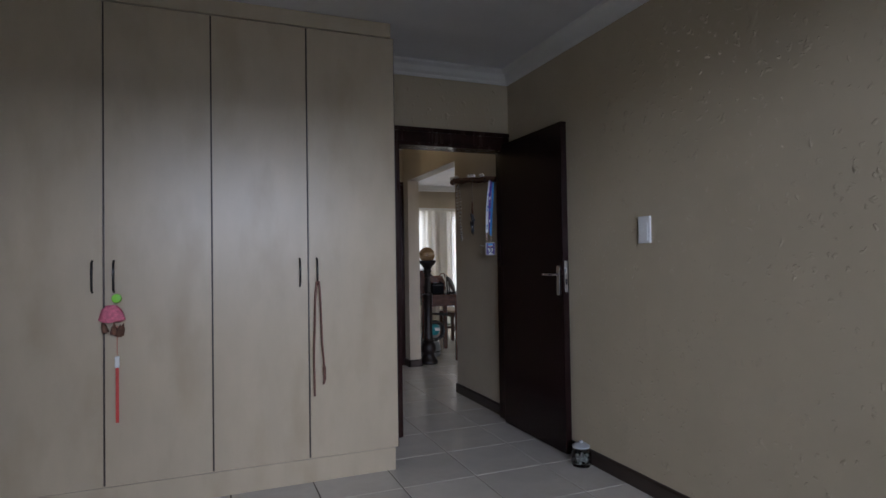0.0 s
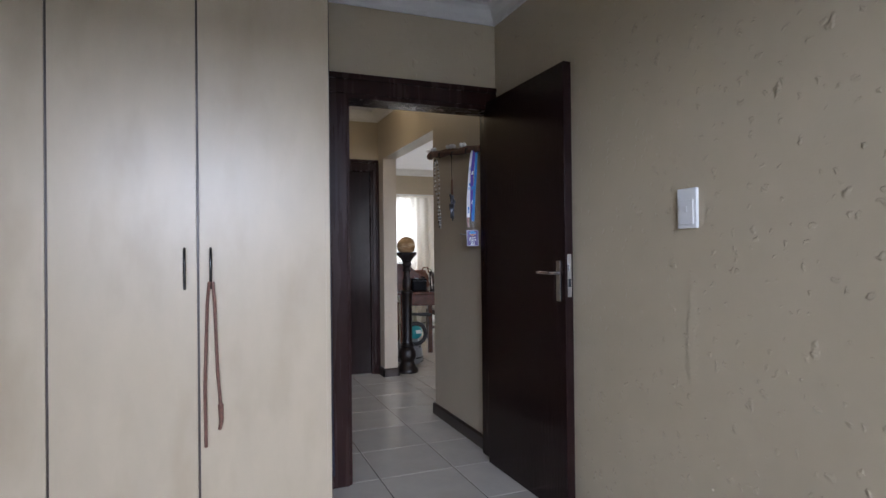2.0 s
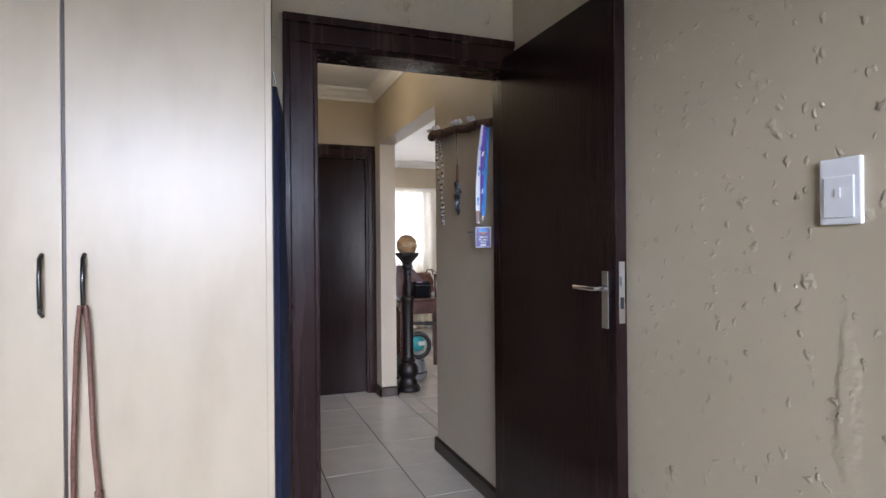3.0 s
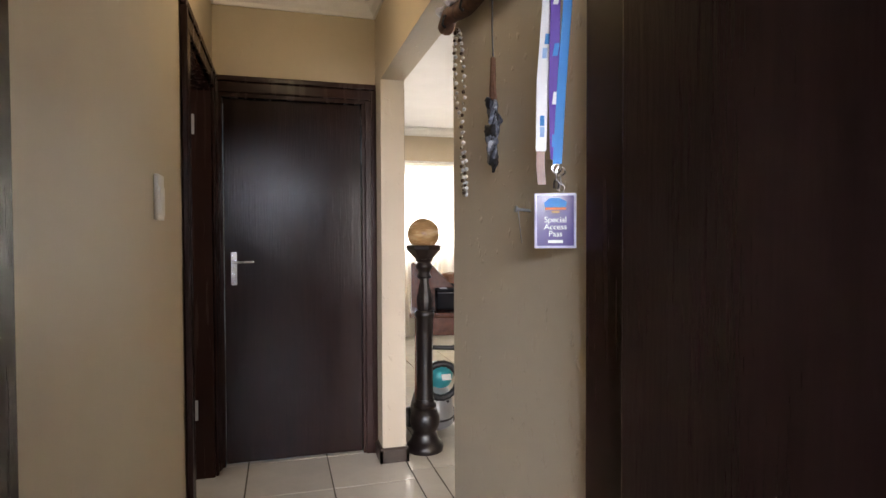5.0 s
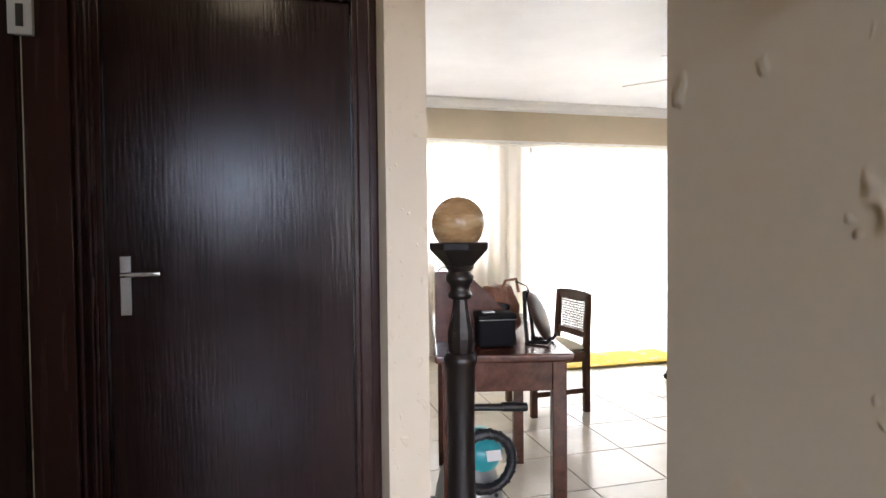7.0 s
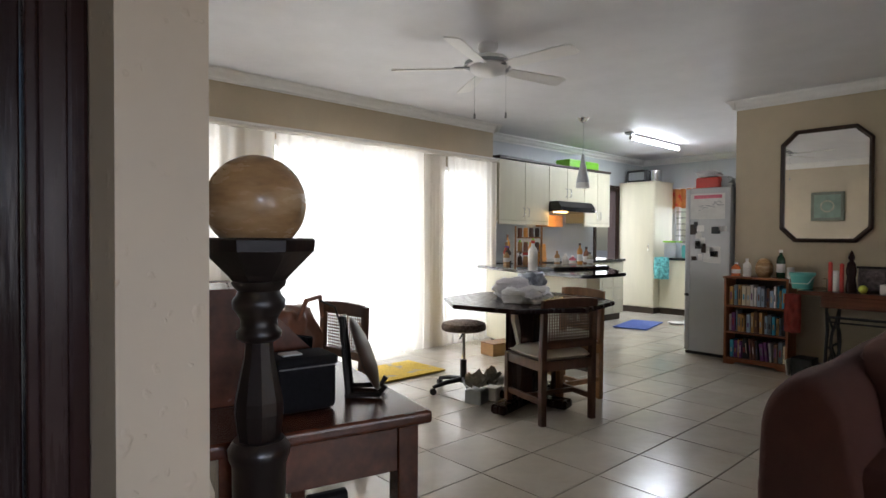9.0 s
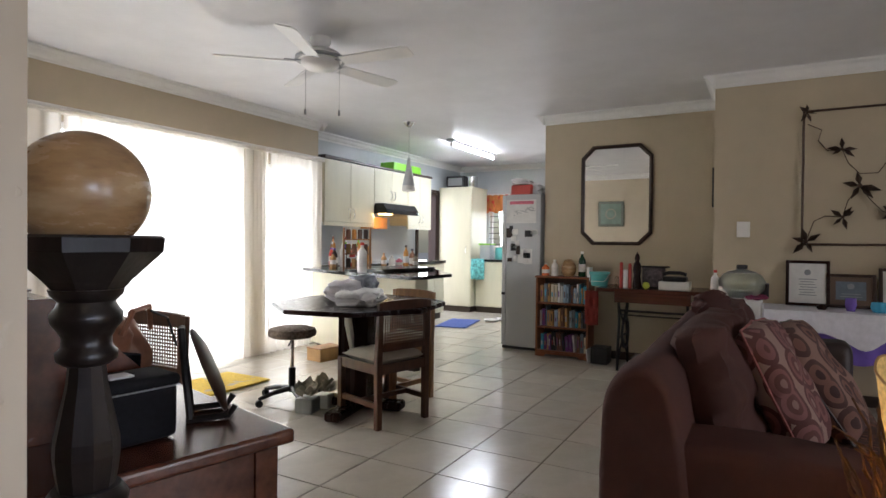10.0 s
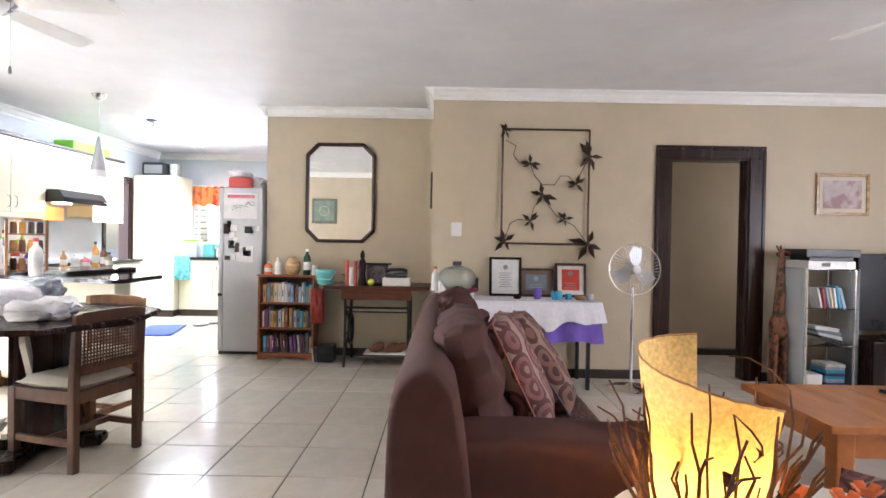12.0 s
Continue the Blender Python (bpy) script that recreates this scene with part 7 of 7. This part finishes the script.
for x in (0, 0.36):
    for y in (0, 0.36):
        part("leg", block(x, x + 0.04, y, y + 0.04, 0, 0.44 if y == 0 else 0.66, 0.004), M["chair_light"], ch_)
part("seat", block(-0.01, 0.41, -0.01, 0.41, 0.441, 0.47, 0.008), M["chair_light"], ch_)
part("cushion", block(-0.005, 0.405, 0.33, 0.42, 0.60, 0.70, 0.02, 3), M["lace"], ch_, "white cushion", True)
pt = thing("landscape_picture", "pink and green landscape print in a pale frame", "picture", pose(6.343, -0.09, 1.68, 0, 0, -90))
bm = bmesh.new()
for q in ((-0.235, -0.21, -0.185, 0.185), (0.21, 0.235, -0.185, 0.185), (-0.21, 0.21, -0.185, -0.16), (-0.21, 0.21, 0.16, 0.185)):
    cuboid(bm, q[0], q[1], -0.022, -0.001, q[2], q[3], 0.003)
part("frame", bm, M["ball"], pt, "pale gold frame")
part("mount", block(-0.209, 0.209, -0.01, -0.004, -0.159, 0.159, 0), M["seat_cloth"], pt)
part("print", block(-0.17, 0.17, -0.013, -0.0105, -0.125, 0.125, 0), mat("landscape_print", (0.5, 0.42, 0.42), 0.6, var=0.3, scale=9, dark=(0.32, 0.2, 0.2), dark_scale=6, dark_cut=0.5, clamp=0.08), pt, "soft pink landscape")

# ---- sofa, lamp and coffee table ----
so = thing("sofa", "large brown microsuede sofa with loose back cushions", "sofa", pose(2.80, 3.605, 0))


def soft(x0, x1, y0, y1, z0, z1, r, sag=0.0):
    bm = block(x0, x1, y0, y1, z0, z1, r, 5)
    bmesh.ops.subdivide_edges(bm, edges=[e for e in bm.edges if e.calc_length() > 0.2], cuts=5, use_grid_fill=True)
    for v in bm.verts:
        v.co += Vector((0.012, 0.012, 0.012)) * noise.noise(v.co * 4.0)
    return bm


part("base_frame", soft(0.05, 2.42, -0.80, -0.02, 0.06, 0.34, 0.03), M["sofa"], so, "", True)
part("near_arm", soft(-0.02, 0.26, -0.86, -0.16, 0.05, 0.635, 0.05), M["sofa"], so, "", True)
part("side_panel", soft(-0.046, 0.20, -0.225, -0.006, 0.045, 0.575, 0.03), M["sofa"], so, "upholstered side below the back", True)
# far arm in a darker brown than the near one
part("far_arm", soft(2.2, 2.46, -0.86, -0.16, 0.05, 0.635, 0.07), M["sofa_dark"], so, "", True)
prof = [(0.0, 0.05), (0.0, 0.68), (-0.02, 0.78), (-0.07, 0.835), (-0.13, 0.845), (-0.18, 0.81), (-0.21, 0.76), (-0.27, 0.34), (-0.27, 0.05)]
for _ in range(2):
    prof = [(p_[0] * (1 - w_) + q_[0] * w_, p_[1] * (1 - w_) + q_[1] * w_) for p_, q_ in zip(prof, prof[1:] + prof[:1]) for w_ in (0.25, 0.75)]
bk2 = bmesh.new()
rows = []
for x, sc in [(-0.045, 0.78), (-0.042, 0.88), (-0.03, 0.95), (-0.005, 0.99), (0.04, 1.0)] + [(0.04 + 0.08 * i_, 1.0) for i_ in range(1, 30)] + [(2.44, 0.95), (2.47, 0.7)]:
    rows.append([bk2.verts.new((x, -0.12 + (y + 0.12) * sc + 0.010 * noise.noise((x * 5, y * 9, z * 6)), 0.45 + (z - 0.45) * (1 - (1 - sc) * 0.35) + 0.012 * noise.noise((x * 3, 2.0, z * 4)))) for y, z in prof])
for a_, b_ in zip(rows, rows[1:]):
    for k in range(len(a_)):
        bk2.faces.new((a_[k], b_[k], b_[(k + 1) % len(a_)], a_[(k + 1) % len(a_)]))
bk2.faces.new(rows[0])
bk2.faces.new(rows[-1][::-1])
bmesh.ops.recalc_face_normals(bk2, faces=bk2.faces)
part("backrest", bk2, M["sofa"], so, "", True)
part("seat_cushion", soft(0.27, 1.23, -0.84, -0.26, 0.33, 0.46, 0.045), M["seat_print"], so, "patterned brown seat cushion", True)
part("seat_cushion", soft(1.24, 2.19, -0.84, -0.26, 0.33, 0.46, 0.045), M["seat_print"], so, "patterned brown seat cushion", True)
for x in (0.08, 2.36):
    for y in (-0.78, -0.1):
        part("foot", block(x - 0.03, x + 0.03, y - 0.03, y + 0.03, 0, 0.059, 0.004), M["dark"], so)
for x, w, h, sd in ((0.66, 0.80, 0.50, 2), (1.66, 0.86, 0.46, 4)):
    bm = pillow(w, h, 0.20, 24, 0.30, 0.05, sd)
    for v in bm.verts:
        # pulled seams towards the two upper corners
        top = max(0.0, v.co.z / h - 0.55)
        v.co.y += 0.035 * top * math.sin(34 * v.co.x + 7 * noise.noise(v.co * 6)) + 0.012 * noise.noise(v.co * 14)
        v.co.z += 0.05 * top * max(0.0, abs(v.co.x) / (w / 2) - 0.55)
    part("back_cushion", moved(bm, pose(x, -0.335, 0.44, -14)), M["sofa"], so, "brown loose back cushion", True)
part("cushion_knot", moved(pillow(0.20, 0.12, 0.12, 14, 0.4, 0.05, 8), pose(1.12, -0.22, 0.86, -10, 14, 20)), M["sofa"], so, "bunched cushion corner", True)


def scatter_cushion(m, cloth_m, piping, label, seed):
    c = thing("circle_print_cushion", label, "cushion", m, "scatter cushions")
    w, h = 0.49, 0.49
    part("cover", pillow(w, h, 0.15, 20, 0.35, 0.014, seed), cloth_m, c, "", True)
    edge = []
    for i in range(65):
        q = i / 16
        u, v = ((2 * q - 1, -1), (1, 2 * q - 3), (5 - 2 * q, 1), (-1, 7 - 2 * q))[min(int(q), 3)]
        k = 1 - 0.06 * abs(u * v) ** 0.5
        edge.append((u * w / 2 * k, 0, v * h / 2 * k + h / 2))
    part("piping", tube(edge, 0.005, 6), piping, c, "frayed piped edge", True)


scatter_cushion(pose(3.54, 3.02, 0.458, -26, 0, -9), M["cushion"], mat("rose_piping", (0.30, 0.11, 0.10), 0.9, var=0.5, scale=60), "circle patterned cushion leaning on the sofa", 6)
scatter_cushion(pose(3.84, 2.86, 0.458, -34, 0, -9), M["cushion_dark"], M["sofa_dark"], "dark circle patterned cushion leaning on the sofa", 9)

lt = thing("side_lamp_table", "small white side table beside the sofa", "side table", pose(2.50, 2.66, 0))
part("tabletop", prism([(0.30 * math.cos(a_ / 28 * 6.2832), 0.40 * math.sin(a_ / 28 * 6.2832)) for a_ in range(28)], 0.525, 0.55, 0.005), M["white"], lt)
part("leg", tube([(0, 0, 0.03), (0, 0, 0.525)], 0.03, 12), M["white"], lt)
part("base", lathe([(0, 0), (0.18, 0), (0.17, 0.02), (0.05, 0.035), (0, 0.035)], 24), M["white"], lt)
LC = Vector((2.46, 2.86, 0.551))
la = thing("table_lamp", "lit parchment lamp wrapped with dry twigs", "table lamp", Matrix.Translation(LC))
part("base", lathe([(0, 0), (0.09, 0), (0.1, 0.015), (0.05, 0.03), (0, 0.03)], 24), M["twig"], la)
bm = bmesh.new()
rows = []
n = 48
for i in range(n + 1):
    u = i / n
    ang = radians(-15 + 330 * u)
    rad = 0.128 + 0.014 * u
    ztop = 0.43 - 0.02 * min(1, u * 3) - 0.155 * max(0, u - 0.25) / 0.75
    rows.append([bm.verts.new((rad * (0.72 + 0.36 * v) * math.cos(ang), rad * (0.8 + 0.3 * v) * math.sin(ang), 0.03 + (ztop - 0.03) * v + 0.004 * noise.noise((u * 30, v * 3, 1)))) for v in (0, 0.25, 0.5, 0.75, 1)])
for a_, b_ in zip(rows, rows[1:]):
    for k in range(4):
        bm.faces.new((a_[k], b_[k], b_[k + 1], a_[k + 1]))
rim = [tuple(r_[4].co) for r_ in rows]
part("shade", bm, M["shade"], la, "glowing rolled parchment shade", True)
part("shade_rim", tube(rim, 0.0025, 6), M["tan"], la, "bark edging")
part("bulb", lathe([(0.03 * math.sin(math.pi * i / 10), 0.15 - 0.04 * math.cos(math.pi * i / 10)) for i in range(11)], 14), M["bulb"], la, "lit bulb", True)
rng = random.Random(12)
for k in range(26):
    ang = rng.uniform(0, 6.28)
    r0 = 0.105 + rng.uniform(0, 0.025)
    h = rng.uniform(0.16, 0.36)
    pts = [(r0 * math.cos(ang), r0 * math.sin(ang), 0.0)]
    for s in range(1, 6):
        ang += rng.uniform(-0.16, 0.16)
        rr = r0 + 0.022 * s / 5 + rng.uniform(-0.006, 0.01) + (0.02 * s if k % 4 == 0 else 0)
        pts.append((rr * math.cos(ang), rr * math.sin(ang), h * s / 5))
    tw_ = part("twig", tube(pts, 0.006, 6, taper=0.0025), M["twig"], la)
    if k % 3 == 0:
        x, y, z = pts[3]
        a2 = ang + rng.choice((-1, 1)) * 0.5
        part("side_twig", tube([(x, y, z), (x + 0.03 * math.cos(a2), y + 0.03 * math.sin(a2), z + 0.04), (x + 0.07 * math.cos(a2), y + 0.07 * math.sin(a2), z + 0.06)], 0.004, 5, taper=0.002), M["twig"], tw_)
for k in range(12):
    # loose twigs that flare out to both sides of the shade
    ang = radians(70 if k % 2 else 250) + rng.uniform(-0.5, 0.5)
    reach, h = rng.uniform(0.05, 0.12), rng.uniform(0.10, 0.30)
    pts = [((0.11 + reach * q / 4) * math.cos(ang + 0.08 * math.sin(q + k)), (0.11 + reach * q / 4) * math.sin(ang + 0.08 * math.sin(q + k)), h * (q / 4) ** 0.8) for q in range(5)]
    tw_ = part("twig", tube(pts, 0.007, 6, taper=0.003), M["twig"], la)
    x, y, z = pts[3]
    part("side_twig", tube([(x, y, z), (x + 0.02 * math.cos(ang + 0.9), y + 0.02 * math.sin(ang + 0.9), z + 0.035), (x + 0.03 * math.cos(ang), y + 0.03 * math.sin(ang), z + 0.07)], 0.0045, 5, taper=0.002), M["twig"], tw_)
for pts in ([(-0.05, -0.12, 0.03), (-0.05, -0.15, 0.16), (-0.04, -0.172, 0.27), (-0.03, -0.168, 0.335), (-0.02, -0.135, 0.375), (-0.01, -0.09, 0.40), (0.0, -0.05, 0.402)],
            [(-0.125, 0.06, 0.02), (-0.14, 0.055, 0.14), (-0.143, 0.06, 0.22), (-0.138, 0.052, 0.30), (-0.135, 0.055, 0.37)],
            [(-0.14, 0.0, 0.02), (-0.152, 0.006, 0.16), (-0.15, -0.002, 0.24), (-0.15, 0.012, 0.315), (-0.155, -0.02, 0.285), (-0.155, -0.042, 0.255), (-0.153, -0.045, 0.235)],
            [(-0.13, 0.03, 0.02), (-0.146, 0.02, 0.13), (-0.144, 0.028, 0.20)], [(-0.13, -0.04, 0.02), (-0.148, -0.032, 0.12), (-0.146, -0.045, 0.17)]):
    part("twig", tube(pts, 0.0036, 6, taper=0.0018), M["twig"], la, "thin crooked twig", True)
for k in range(9):
    ang, z = radians(175 + 20 * k + rng.uniform(-8, 8)), rng.uniform(0.1, 0.22)
    bm = bmesh.new()
    ln, wd = rng.uniform(0.03, 0.05), rng.uniform(0.009, 0.015)
    strip = [[bm.verts.new((sd * wd * math.sin(math.pi * min(0.96, 0.06 + q / 6)), 0.35 * ln * math.cos(q * 0.7) + 0.3 * abs(sd) * wd, ln * (q / 6 - 0.3))) for sd in (-1, 0, 1)] for q in range(7)]
    for lo, hi in zip(strip, strip[1:]):
        for q in (0, 1):
            bm.faces.new((lo[q], lo[q + 1], hi[q + 1], hi[q]))
    bmesh.ops.solidify(bm, geom=bm.faces[:], thickness=0.002)
    part("dry_leaf", moved(bm, pose(0.142 * math.cos(ang), 0.142 * math.sin(ang), z, rng.uniform(-40, 40), rng.uniform(-50, 50), math.degrees(ang) + 90)), M["twig"], la, "curled dry leaf")
for k, (dx, dy) in enumerate(((0.13, -0.10), (0.06, -0.16), (0.20, -0.20), (0.17, -0.31), (0.22, -0.40), (0.02, -0.3))):
    fl = thing("silk_flower", "orange silk flower lying on the white table", "flower", pose(2.45 + dx, 2.74 + dy, 0.551), "orange flowers")
    for j in range(5):
        part("petal", moved(pillow(0.03, 0.035, 0.008, 5, 0.4), pose(0.012 * math.cos(j * 1.257), 0.012 * math.sin(j * 1.257), 0.006, 40, 0, 72 * j + 90)), M["orange"], fl, "", True)

co = thing("coffee_table", "solid orange pine coffee table", "coffee table", pose(3.58, 0.50, 0))
for k in range(5):
    part("top_plank", block(0.0, 0.74, 0.264 * k, 0.264 * k + 0.262, 0.42, 0.455, 0.004), M["pine"], co)
for x in (0.05, 0.61):
    for y in (0.06, 1.18):
        part("leg", block(x, x + 0.08, y, y + 0.08, 0, 0.419, 0.006), M["pine"], co)
for q in ((0.06, 0.68, 1.19, 1.215), (0.06, 0.68, 0.10, 0.125)):
    part("apron", block(q[0] + 0.075, q[1] - 0.075, q[2], q[3], 0.30, 0.419, 0.003), M["pine"], co)
for x in (0.06, 0.66):
    part("apron", block(x, x + 0.022, 0.145, 1.175, 0.30, 0.419, 0.003), M["pine"], co)
rc = thing("remote_control", "black remote control on the coffee table", "remote control", pose(4.10, 1.12, 0.456, 0, 0, 30))
part("body", block(-0.09, 0.09, -0.022, 0.022, 0, 0.018, 0.006), M["black"], rc)
for k in range(8):
    part("button", block(-0.07 + 0.018 * k, -0.06 + 0.018 * k, -0.012, 0.012, 0.0181, 0.021, 0.001), M["steel"], rc)
pf = thing("dark_pouffe", "dark rounded floor cushion beside the coffee table", "floor cushion", pose(3.42, 2.0, 0) @ Matrix.Scale(0.72, 4))
part("body", lathe([(0, 0), (0.12, 0.0), (0.15, 0.06), (0.14, 0.16), (0.09, 0.22), (0, 0.235)], 24), M["black"], pf, "", True)
bg = thing("patterned_bag", "brown and white patterned bag on the floor", "bag", pose(3.32, 1.78, 0))
part("body", moved(pillow(0.34, 0.34, 0.2, 12, 0.35, 0.03, 8), pose(0, 0, 0, 0, 0, 30)), M["cushion"], bg, "", True)


# ---- floor tiles, laid last ----
def tiles(name, xs, ys, label, limit=None):
    fl = tagged(link(name, block(xs[0] - 0.01, xs[-1] + 0.01, ys[0] - 0.01, ys[-1] + 0.01, -0.1, -0.0045, 0), M["grout"]), label, "floor", kind="structure")
    made = {}
    rest = bmesh.new()
    for x0, x1 in zip(xs, xs[1:]):
        for y0, y1 in zip(ys, ys[1:]):
            w, d = x1 - x0 - 0.007, y1 - y0 - 0.007
            if w < 0.02 or d < 0.02:
                continue
            cx, cy = (x0 + x1) / 2, (y0 + y1) / 2
            if limit and not limit(cx, cy):
                cuboid(rest, x0 + 0.0035, x1 - 0.0035, y0 + 0.0035, y1 - 0.0035, -0.009, 0)
                continue
            key = (round(w, 3), round(d, 3))
            if key not in made:
                me = bpy.data.meshes.new("tile")
                b_ = block(-w / 2, w / 2, -d / 2, d / 2, -0.009, 0, 0.0012, 1)
                b_.to_mesh(me)
                b_.free()
                me.materials.append(M["tile"])
                made[key] = me
            o = new("tile", made[key])
            o.parent = fl
            o.location = (cx, cy, 0)
    if rest.verts:
        r_ = part("far_tiles", rest, M["tile"], fl, "cream ceramic tiles")
        tagged(r_, kind="stuff")
    else:
        rest.free()
    return fl


def marks(lo, hi, at, pitch):
    first = at + math.ceil((lo - at) / pitch) * pitch
    q = [lo]
    while first < hi - 1e-4:
        if first - q[-1] > 0.02:
            q.append(first)
        first += pitch
    return q + [hi]


PITCH = 0.414
YS = marks(-3.6, 4.26, 2.415, 0.427)
tiles("floor_bedroom", marks(-2.9, 1.459, 1.045, 0.42), YS, "cream ceramic floor tiles with brown grout", lambda x, y: x > -1.3 and y > -1.2)
tiles("floor_lounge", marks(1.459, 10.6, 4.067, PITCH), marks(-2.1, 8.14, 4.224, PITCH), "cream ceramic floor tiles with brown grout", lambda x, y: x < 7.0 and 1.9 < y < 7.6)
structure("floor_side_room", block(-1.6, 0.33, 4.275, 4.8, -0.1, 0, 0), M["tile"], "plain tiled floor of the side room")
